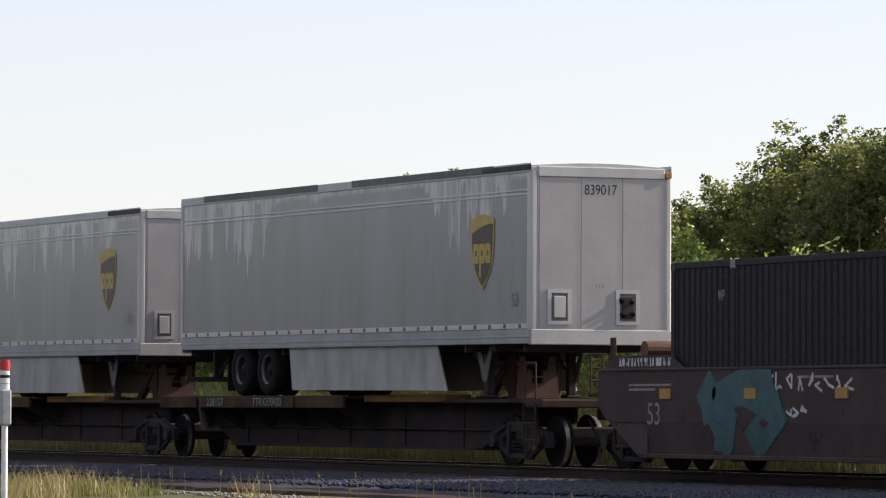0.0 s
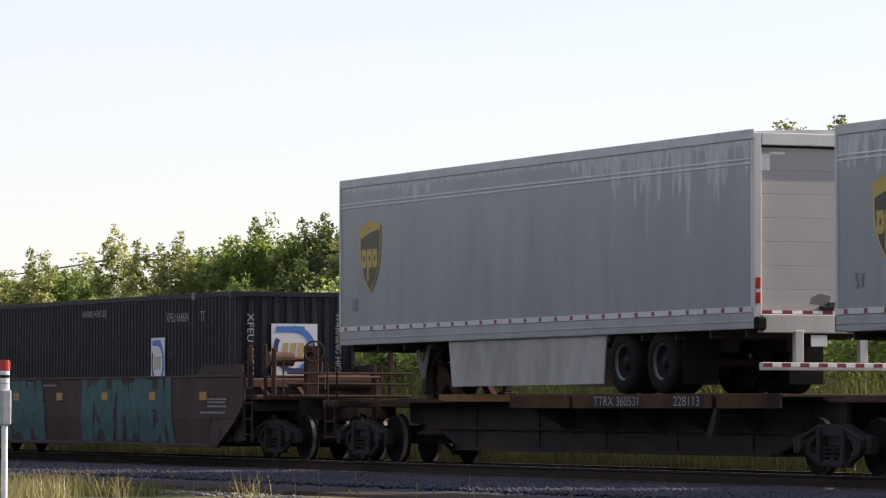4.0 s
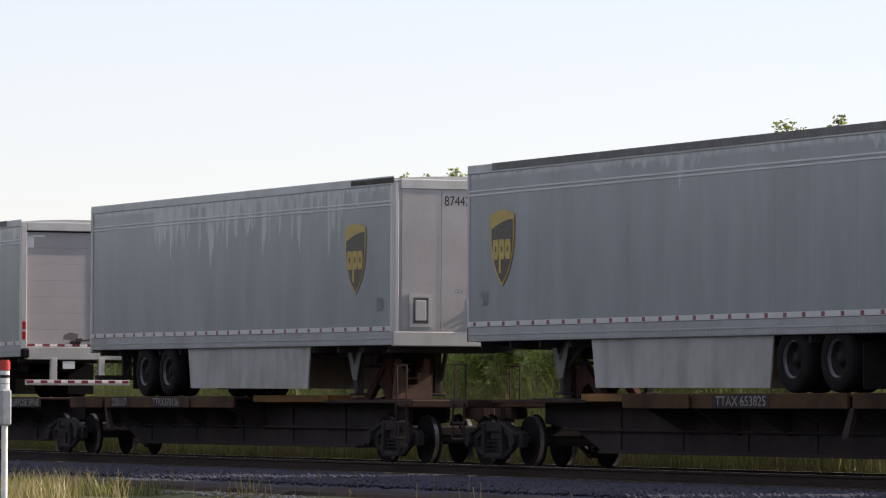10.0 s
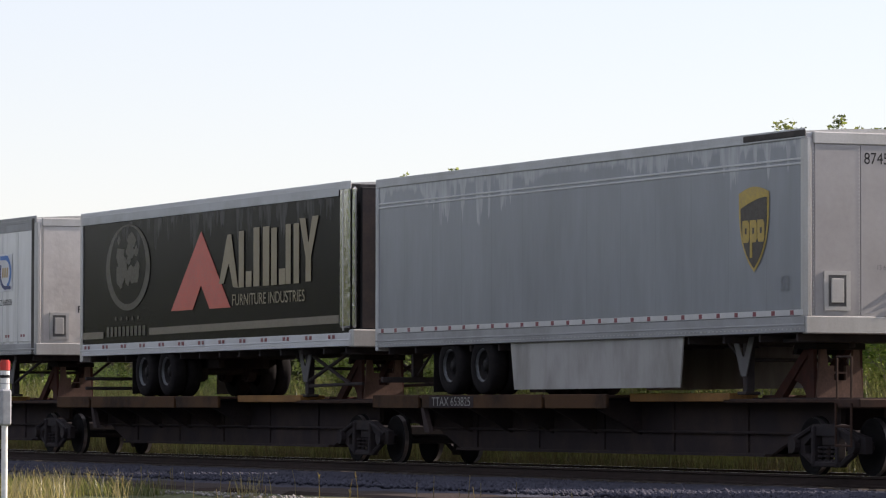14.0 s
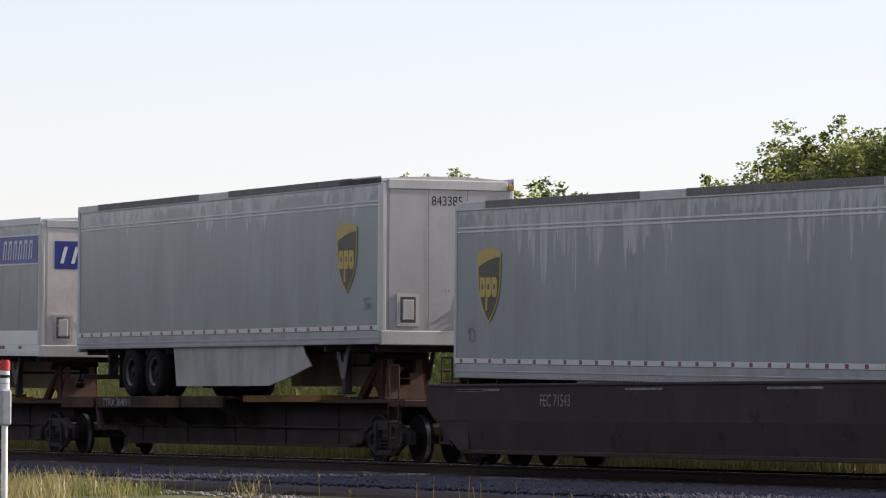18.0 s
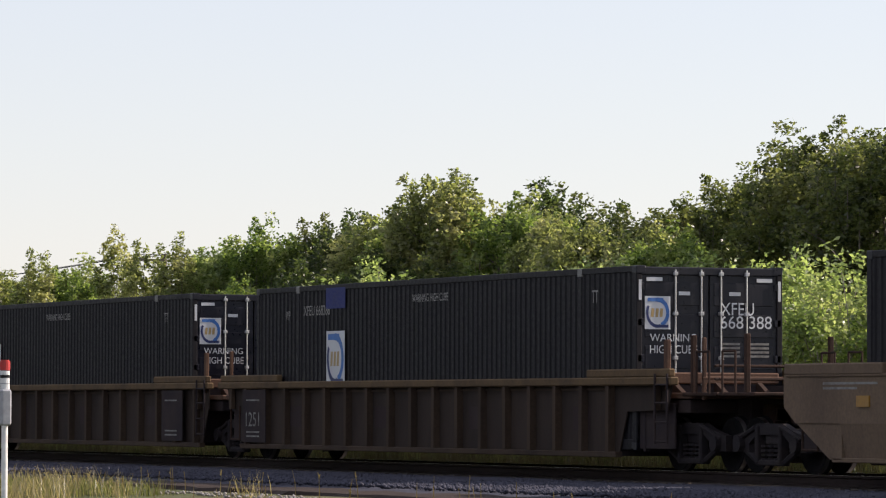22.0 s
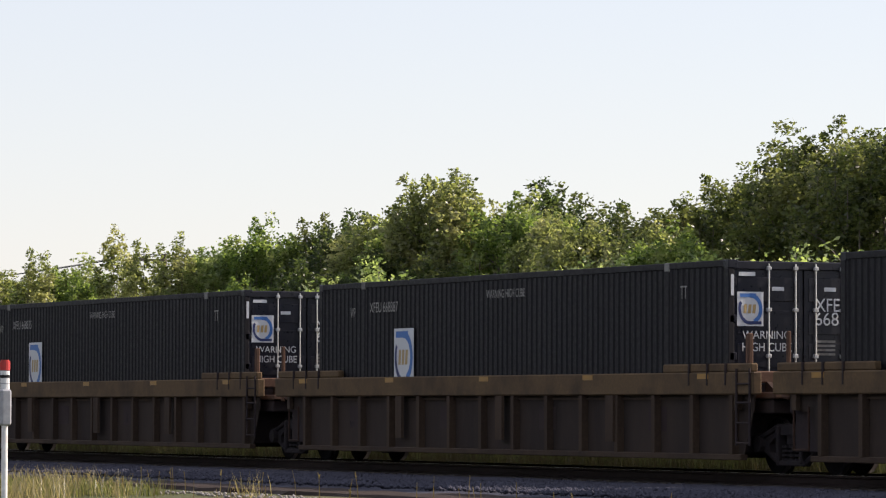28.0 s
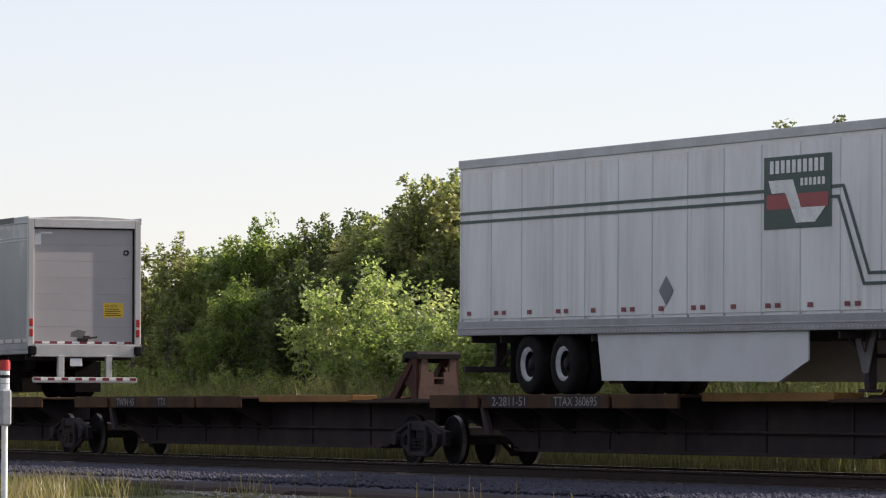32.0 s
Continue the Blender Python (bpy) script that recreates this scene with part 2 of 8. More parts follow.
M["green"] = surface("green_spray_paint", (0.17, 0.235, 0.14), (0.11, 0.165, 0.105), 0.8, 2, 20, 0.7, spec=0.1)
M["dark_green"] = surface("dark_green_spray_paint", (0.075, 0.115, 0.08), (0.06, 0.09, 0.066), 0.6, 3, 20, 0.7, spec=0.1)
M["maroon"] = surface("maroon_spray_paint", (0.095, 0.060, 0.062), (0.070, 0.050, 0.050), 0.7, 2, 20, 0.7, spec=0.1)
M["spray_white"] = surface("white_spray_paint", (0.50, 0.48, 0.50), (0.30, 0.28, 0.29), 0.7, 4, 20, 0.7, spec=0.1)
M["spray_red"] = surface("faded_red_paint", (0.26, 0.03, 0.03), (0.2, 0.08, 0.05), 0.5, 6, 30, 0.7)
M["ballast"] = surface("crushed_stone", (0.058, 0.059, 0.079), (0.038, 0.038, 0.049), 0.7, 1.0, 22, 0.95, 0, 0.9, spots=((0.09, 0.092, 0.112), 16), spec=0.1)
M["stone"] = surface("ballast_stone", (0.068, 0.069, 0.092), (0.041, 0.041, 0.053), 0.7, 0.7, 30, 0.9, 0, 0.3, spec=0.1)
M["rail_side"] = surface("rail_web_rust", (0.034, 0.023, 0.020), (0.020, 0.016, 0.015), 0.6, 4, 40, 0.8, 0, 0.1, spec=0.12)
M["rail_top"] = surface("polished_rail_head", (0.52, 0.50, 0.47), (0.4, 0.36, 0.32), 0.4, 3, 60, 0.25, 0.9, 0.02)
M["tie"] = surface("creosoted_timber", (0.055, 0.045, 0.038), (0.10, 0.088, 0.075), 0.7, 3, 30, 0.9, 0, 0.4, (0.4, 3, 3), spec=0.15)
M["soil"] = surface("grassy_soil", (0.075, 0.085, 0.032), (0.13, 0.105, 0.06), 0.8, 0.35, 9, 0.95, 0, 0.5, spec=0.15)
M["asphalt"] = surface("asphalt", (0.05, 0.05, 0.052), (0.075, 0.073, 0.07), 0.6, 0.6, 60, 0.85, 0, 0.3, spec=0.15)
# darker copy of the hedge leaves, with the rear trees' shade in the colour
M["dark_leaf"] = foliage("shaded_hedge_leaves", (0.022, 0.040, 0.016), (0.085, 0.112, 0.046), (0.10, 0.112, 0.052))
M["pale_bark"] = surface("pale_twig_bark", (0.30, 0.265, 0.215), (0.16, 0.135, 0.105), 0.6, 5, 25, 0.85, 0, 0.3)
M["dirt"] = surface("brown_trackside_dirt", (0.048, 0.035, 0.030), (0.030, 0.024, 0.022), 0.7, 1.2, 20, 0.95, 0, 0.6, spec=0.1)
M["pale_stone"] = surface("pale_gravel", (0.30, 0.28, 0.26), (0.18, 0.16, 0.15), 0.6, 3, 30, 0.85, 0, 0.3, spec=0.2)
# tan instead of hitch red: sunlight on the web plate is in the colour
M["hitch_tan"] = surface("sun_tinted_hitch_plate", (0.15, 0.092, 0.072), (0.09, 0.056, 0.046), 0.7, 3, 30, 0.75, 0, 0.1, spec=0.15)
M["hitch_dark"] = surface("greasy_hitch_head", (0.014, 0.011, 0.011), (0.03, 0.02, 0.018), 0.6, 3, 30, 0.7, 0, 0.2, spec=0.15)
# lighter orange steel: the sun on the car ends is put into the colour
M["sunlit_deck"] = surface("sun_tinted_orange_steel", (0.125, 0.074, 0.052), (0.070, 0.042, 0.032), 0.7, 2, 24, 0.8, 0, 0.15, spec=0.1)
M["tape_pale"] = surface("pale_tape_band", (0.50, 0.50, 0.50), (0.40, 0.40, 0.39), 0.5, 2.0, 30, 0.45, 0, 0.02, fleck=0.05)
# grimy panel, darker than the ochre ribs: the shade between them is painted in
M["ochre_panel"] = surface("grimy_shaded_ochre_panel", (0.098, 0.069, 0.051), (0.056, 0.041, 0.033), 0.75, 1.0, 18, 0.8, 0, 0.12, (1, 1, 0.3), spec=0.1)
M["int_red"] = surface("printed_deep_red", (0.28, 0.030, 0.036), None, 0.3, 2, 20, 0.4)
M["nose_white"] = surface("creased_white_nose_sheet", (0.60, 0.565, 0.535), (0.48, 0.44, 0.41), 0.6, 1.3, 6, 0.4, 0.1, 0.25, fleck=0.05)
M["band_white"] = surface("cream_base_band", (0.66, 0.66, 0.63), (0.56, 0.55, 0.52), 0.5, 1.4, 20, 0.5, 0, 0.02, fleck=0.04)
M["polished"] = surface("polished_corner_steel", (0.62, 0.61, 0.57), (0.48, 0.46, 0.42), 0.5, 1.2, 14, 0.16, 0.9, 0.02, (1, 1, 0.2), fleck=0.03)
M["bark"] = surface("bark", (0.17, 0.145, 0.115), (0.09, 0.075, 0.06), 0.7, 4, 25, 0.9, 0, 0.5, (1, 1, 0.3))
M["oak"] = foliage("oak_leaves", (0.034, 0.050, 0.020), (0.145, 0.168, 0.070), (0.178, 0.188, 0.090))
M["mid_leaf"] = foliage("hedge_tree_leaves", (0.050, 0.088, 0.028), (0.21, 0.275, 0.092), (0.235, 0.265, 0.12))
M["light_leaf"] = foliage("bright_shrub_leaves", (0.125, 0.178, 0.072), (0.29, 0.355, 0.165), (0.31, 0.345, 0.20))
# behind the track: darker tones than the verge grass and stalks
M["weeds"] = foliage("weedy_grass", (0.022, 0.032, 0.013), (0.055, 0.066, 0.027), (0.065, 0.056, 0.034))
M["weed_straw"] = foliage("darker_straw", (0.055, 0.042, 0.027), (0.11, 0.086, 0.055), (0.07, 0.055, 0.037))
M["rim_lip"] = surface("bare_rim_lip", (0.10, 0.105, 0.115), (0.03, 0.03, 0.03), 0.8, 5, 40, 0.4, 0.4)
M["grass"] = foliage("grass_blades", (0.046, 0.057, 0.022), (0.122, 0.131, 0.058), (0.15, 0.135, 0.078))
M["straw"] = foliage("dry_grass_stalks", (0.16, 0.135, 0.092), (0.30, 0.25, 0.175), (0.23, 0.19, 0.13))
M["wood_pole"] = surface("weathered_pole", (0.16, 0.13, 0.10), (0.08, 0.065, 0.05), 0.6, 3, 25, 0.9, 0, 0.3, (1, 1, 0.1))
M["post_white"] = surface("post_white", (0.75, 0.75, 0.74), (0.6, 0.58, 0.55), 0.4, 4, 20, 0.5)
M["post_red"] = surface("post_red_cap", (0.50, 0.035, 0.03), None, 0.3, 4, 20, 0.45)
M["post_grey"] = surface("post_grey_sleeve", (0.33, 0.34, 0.36), None, 0.3, 4, 20, 0.5)
M["car_paint"] = surface("slate_blue_car_paint", (0.016, 0.025, 0.058), (0.014, 0.022, 0.052), 0.2, 1, 60, 0.4, 0.0, 0.0, spec=0.16, fleck=0.01)
M["chrome"] = surface("chrome", (0.7, 0.7, 0.7), None, 0.1, 4, 40, 0.12, 1.0, 0.0)
M["glass"] = glassy("tinted_glass", (0.015, 0.018, 0.022), 0.05, 1.16)
M["lamp_clear"] = glassy("clear_lens", (0.8, 0.8, 0.8))
M["orange_patch"] = surface("orange_label", (0.72, 0.30, 0.03), None, 0.3, 4, 30, 0.5)
M["print_red"] = surface("printed_red", (0.52, 0.085, 0.055), (0.40, 0.07, 0.05), 0.5, 2, 20, 0.4)
M["print_beige"] = surface("printed_beige", (0.235, 0.19, 0.112), (0.17, 0.135, 0.08), 0.5, 2, 20, 0.4, fleck=0.05)
M["print_gold"] = surface("printed_dark_gold", (0.050, 0.039, 0.019), (0.024, 0.020, 0.013), 0.7, 3, 20, 0.45, fleck=0.05)
M["av_blue"] = surface("printed_blue", (0.035, 0.045, 0.24), None, 0.3, 2, 20, 0.4)
M["int_green"] = surface("printed_green", (0.016, 0.045, 0.041), None, 0.3, 2, 20, 0.4)
M["warm_grey_skin"] = trailer_skin("worn_grey_trailer_sheet", (0.253, 0.266, 0.290), (0.47, 0.48, 0.50), reach=1.3)
M["rust_door"] = surface("rust_stained_door_paint", (0.58, 0.50, 0.43), (0.38, 0.27, 0.20), 0.8, 1.6, 14, 0.55, 0, 0.03, (1, 1, 0.35), spots=((0.24, 0.13, 0.07), 5), fleck=0.05)
# grimy panel with the shade between the tan ribs put into its colour
M["tan_panel"] = surface("grimy_shaded_tan_panel", (0.053, 0.039, 0.032), (0.030, 0.024, 0.022), 0.85, 1.0, 18, 0.8, 0, 0.12, (1, 1, 0.3), spec=0.1)
M["orange_walk"] = surface("orange_walkway_paint", (0.24, 0.125, 0.042), (0.12, 0.065, 0.028), 0.8, 0.9, 20, 0.7, 0, 0.1, spec=0.15)
M["olive_leaf"] = foliage("olive_hedge_leaves", (0.066, 0.085, 0.036), (0.255, 0.28, 0.132), (0.30, 0.30, 0.178))
M["pale_green"] = surface("pale_green_spray_paint", (0.20, 0.25, 0.19), (0.115, 0.125, 0.105), 0.9, 2.2, 20, 0.7, spec=0.1)
M["mark_white"] = surface("worn_mark_white", (0.34, 0.33, 0.31), (0.16, 0.15, 0.14), 0.6, 6, 30, 0.7, spec=0.1)
M["reed"] = foliage("tall_pale_grass", (0.060, 0.068, 0.030), (0.19, 0.19, 0.10), (0.22, 0.195, 0.12))
M["wheel_dark"] = surface("dark_wheel_plate", (0.009, 0.0085, 0.009), (0.016, 0.013, 0.012), 0.6, 4, 40, 0.85, 0, 0.1, spec=0.05)
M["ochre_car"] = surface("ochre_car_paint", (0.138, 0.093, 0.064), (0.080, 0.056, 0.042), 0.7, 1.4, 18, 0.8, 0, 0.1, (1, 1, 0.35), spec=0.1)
M["ups_pale"] = trailer_skin("pale_grey_trailer_sheet", (0.291, 0.286, 0.291), (0.60, 0.59, 0.58), reach=1.5)
M["low_rail"] = surface("dull_base_rail", (0.30, 0.305, 0.315), (0.20, 0.20, 0.20), 0.7, 1.5, 25, 0.5, 0.2, 0.04, fleck=0.08)
M["blue_patch"] = surface("blue_paint_patch", (0.012, 0.022, 0.14), None, 0.4, 3, 20, 0.5, spec=0.2)
M["print_band"] = surface("printed_dull_gold_band", (0.15, 0.125, 0.085), (0.115, 0.095, 0.066), 0.6, 2, 20, 0.45, fleck=0.04)
M["ashley"].node_tree.nodes["Principled BSDF"].inputs["Specular IOR Level"].default_value = 0.06


# ---- mesh helpers ----
class Shape:
    """Collects boxes, bars, prisms and sheets into one mesh."""

    def __init__(self):
        self.v, self.f, self.smooth = [], [], False

    def add(self, verts, faces):
        o = len(self.v)
        self.v += [tuple(p) for p in verts]
        self.f += [tuple(i + o for i in q) for q in faces]
        return self

    def box(self, x0, x1, y0, y1, z0, z1, b=0.0):
        x0, x1, y0, y1, z0, z1 = min(x0, x1), max(x0, x1), min(y0, y1), max(y0, y1), min(z0, z1), max(z0, z1)
        b = min(b, (x1 - x0) * 0.45, (y1 - y0) * 0.45, (z1 - z0) * 0.45)
        if b <= 0:
            vs = [(x, y, z) for x in (x0, x1) for y in (y0, y1) for z in (z0, z1)]
            return self.add(vs, [(0, 1, 3, 2), (4, 6, 7, 5), (0, 4, 5, 1), (2, 3, 7, 6), (0, 2, 6, 4), (1, 5, 7, 3)])
        bm = bmesh.new()
        lo, hi = Vector((x0, y0, z0)), Vector((x1, y1, z1))
        pts = []
        for ix in (0, 1):
            for iy in (0, 1):
                for iz in (0, 1):
                    c = [(lo, hi)[i][k] for k, i in enumerate((ix, iy, iz))]
                    s = [b if i == 0 else -b for i in (ix, iy, iz)]
                    for k in range(3):
                        q = [c[j] + (s[j] if j != k else 0) for j in range(3)]
                        pts.append(bm.verts.new(q))
        r = bmesh.ops.convex_hull(bm, input=pts)
        bm.verts.index_update()
        vs = [tuple(v.co) for v in bm.verts]
        fs = [tuple(v.index for v in f.verts) for f in bm.faces]
        bm.free()
        return self.add(vs, fs)

    def bar(self, p, q, r, n=8, caps=True):
        p, q = Vector(p), Vector(q)
        d = (q - p).normalized()
        a = d.orthogonal().normalized()
        c = d.cross(a)
        vs = []
        for e in (p, q):
            for i in range(n):
                t = 2 * math.pi * i / n
                vs.append(e + (a * math.cos(t) + c * math.sin(t)) * r)
        fs = [(i, (i + 1) % n, n + (i + 1) % n, n + i) for i in range(n)]
        if caps:
            fs += [tuple(range(n - 1, -1, -1)), tuple(range(n, 2 * n))]
        return self.add(vs, fs)

    def lathe(self, centre, profile, n=20):
        """Profile of (radius, y) turned about the y axis through centre."""
        vs, fs, k = [], [], len(profile)
        for i in range(n):
            t = 2 * math.pi * i / n
            for r, y in profile:
                vs.append((centre[0] + r * math.cos(t), centre[1] + y, centre[2] + r * math.sin(t)))
        for i in range(n):
            j = (i + 1) % n
            for a in range(k - 1):
                fs.append((i * k + a, i * k + a + 1, j * k + a + 1, j * k + a))
        return self.add(vs, fs)

    def plate(self, outline, y0, y1):
        """Outline of (x, z) points extruded from y0 to y1."""
        n = len(outline)
        vs = [(x, y0, z) for x, z in outline] + [(x, y1, z) for x, z in outline]
        fs = [tuple(range(n)), tuple(range(2 * n - 1, n - 1, -1))] + [(i, (i + 1) % n, n + (i + 1) % n, n + i) for i in range(n)]
        return self.add(vs, fs)

    def slab(self, outline, x0, x1):
        """Outline of (y, z) points extruded from x0 to x1."""
        n = len(outline)
        vs = [(x0, y, z) for y, z in outline] + [(x1, y, z) for y, z in outline]
        fs = [tuple(range(n)), tuple(range(2 * n - 1, n - 1, -1))] + [(i, (i + 1) % n, n + (i + 1) % n, n + i) for i in range(n)]
        return self.add(vs, fs)

    def mesh(self, name, material):
        me = bpy.data.meshes.new(name)
        me.from_pydata(self.v, [], self.f)
        if len(self.f) < 4000:
            bm = bmesh.new()
            bm.from_mesh(me)
            bmesh.ops.recalc_face_normals(bm, faces=bm.faces)
            bm.to_mesh(me)
            bm.free()
        if self.smooth:
            me.shade_smooth()
        me.materials.append(M[material])
        return me


def part(name, shape, material, parent, label=""):
    """One mesh object under a thing or under a part."""
    ob = new(name, shape if isinstance(shape, bpy.types.Mesh) else shape.mesh(name, material))
    ob.parent = parent
    if label:
        ob["label"] = label
    return ob


def thing(name, label, category, group=""):
    return tagged(new(name), label, category, group)


LETTERS = {}


def lettering(body, material, width, height, place, facing="side"):
    """The words as a flat mesh, width by height, with its lower left corner at place, facing -y (side) or +x (end)."""
    if body not in LETTERS:
        cu = bpy.data.curves.new("letters", "FONT")
        cu.body = body
        ob = new("letters", cu)
        me = bpy.data.meshes.new_from_object(ob.evaluated_get(bpy.context.evaluated_depsgraph_get()))
        co = np.empty(len(me.vertices) * 3, np.float32)
        me.vertices.foreach_get("co", co)
        co = co.reshape(-1, 3)
        LETTERS[body] = (co - co.min(0)) / np.maximum(co.max(0) - co.min(0), 1e-6), [tuple(p.vertices) for p in me.polygons]
        bpy.data.objects.remove(ob)
        bpy.data.curves.remove(cu)
        bpy.data.meshes.remove(me)
    co, faces = LETTERS[body]
    x, y, z = place
    if facing == "side":
        vs = [(x + c[0] * width, y, z + c[1] * height) for c in co]
    elif facing == "end":
        vs = [(x, y + c[0] * width, z + c[1] * height) for c in co]
    else:                                   # upright column on an end wall, read downwards
        vs = [(x, y + c[1] * width, z - c[0] * height) for c in co]
    me = bpy.data.meshes.new("lettering")
    me.from_pydata([tuple(map(float, v)) for v in vs], [], faces)
    me.materials.append(M[material])
    return me


# ---- the train's run ----
RUN = [(0.0, 0.0), (4.0, 73.36), (8.0, 146.46), (12.0, 219.45), (16.0, 292.55), (20.0, 365.88), (24.0, 439.24), (28.0, 512.46), (32.0, 585.49)]
TRAIN = []                                  # (thing, x at the start, height, tilt)


def on_train(ob, x, z=0.0, tilt=0.0):
    ob.matrix_basis = pose(x, 0, z, 0, tilt, 0)
    TRAIN.append((ob, x, z, tilt))
    return ob


# ---- road trailers on the train ----
DECK = 1.20                                 # top of the loading deck above the rail
SIT = [0.0, 0.0]                            # how the trailer being built sits: lift of its left end, and slope


def wheel_z(x):
    """Height of a wheel's centre in the trailer's own space, so that it stands on the deck."""
    return DECK + 0.50 - SIT[0] - SIT[1] * x


def wheel_pair(parent, x, y_out, white=False):
    """A dual wheel: outer and inner tyre, with their rims, at one end of an axle; y_out is the outer face."""
    s = 1 if y_out > 0 else -1
    for k in (0, 1):
        y = y_out - s * 0.31 * k
        ty = Shape()
        ty.smooth = True
        ty.lathe((x, y, wheel_z(x)), [(0.29, 0), (0.33, s * 0.015), (0.46, s * 0.0), (0.495, -s * 0.03), (0.50, -s * 0.10), (0.50, -s * 0.17), (0.495, -s * 0.24),
                                       (0.46, -s * 0.27), (0.29, -s * 0.25)], 24)
        tyre = part("tyre", ty, "rubber", parent, "black dual tyre")
        if k == 0:
            rm = Shape()
            rm.smooth = True
            rm.lathe((x, y, wheel_z(x)), [(0.0, -s * 0.06), (0.10, -s * 0.06), (0.11, -s * 0.10), (0.22, -s * 0.14), (0.255, -s * 0.05)], 20)
            part("rim", rm, "rim", tyre)
            lip = Shape()
            lip.smooth = True
            lip.lathe((x, y, wheel_z(x)), [(0.215 if white else 0.255, -s * 0.06), (0.285, -s * 0.005), (0.292, -s * 0.03)], 20)
            part("rim_lip", lip, "white_rim" if white else "rim_lip", tyre)


def shield(parent, x, z, w=0.95, h=1.28, y=-1.302):
    """A shield-shaped badge: gold rim, brown field, gold bow on top, gold bars for the lettering."""
    def outline(k, ox=0.0, oz=0.0):
        pts = []
        for i in range(11):                 # bowed upper edge
            t = i / 10
            pts.append((x + ox + k * w * (t - 0.5), z + oz + k * h * (0.43 + 0.07 * math.sin(math.pi * t))))
        for i in range(1, 11):              # right flank to the point
            t = i / 10
            pts.append((x + ox + k * w * 0.5 * (1 - t ** 3.4), z + oz + k * h * (0.43 - 0.93 * t) if t < 1 else z + oz - k * h * 0.5))
        for i in range(9, 0, -1):
            t = i / 10
            pts.append((x + ox - k * w * 0.5 * (1 - t ** 3.4), z + oz + k * h * (0.43 - 0.93 * t)))
        return pts
    badge = part("shield_badge", Shape().plate(outline(1.0), y, y - 0.004), "shield_gold", parent, "gold and brown shield badge")
    part("field", Shape().plate(outline(0.88, 0, -0.02), y - 0.004, y - 0.008), "shield_brown", badge)
    bow = Shape()
    n = 14
    up = [(x + w * 0.44 * (2 * i / n - 1), z + h * (0.37 + 0.06 * math.sin(math.pi * i / n))) for i in range(n + 1)]
    dn = [(x + w * 0.44 * (2 * i / n - 1), z + h * (0.25 + 0.12 * math.sin(math.pi * 0.5 * i / n))) for i in range(n, -1, -1)]
    bow.plate(up + dn, y - 0.008, y - 0.012)
    part("bow", bow, "shield_gold", badge)
    for a, e, slot in ((-0.37, -0.15, (0.085, 0.145, -0.05, 0.02)), (-0.12, -0.15, (0.085, 0.145, -0.05, 0.02)), (0.13, -0.15, (0.085, 0.145, -0.05, 0.02))):
        o = [(a, e + 0.05), (a + 0.04, e), (a + 0.19, e), (a + 0.23, e + 0.05), (a + 0.23, 0.06), (a + 0.19, 0.11), (a, 0.11)]
        if a == -0.12:
            o = [(a, -0.33), (a + 0.075, -0.33), (a + 0.075, e)] + o[2:]
        mark = part("emblem_block", Shape().plate([(x + w * u, z + h * v) for u, v in o], y - 0.008, y - 0.012), "shield_gold", badge)
        part("slot", Shape().box(x + w * (a + slot[0]), x + w * (a + slot[1]), y - 0.012, y - 0.014, z + h * slot[2], z + h * slot[3]), "shield_brown", mark)


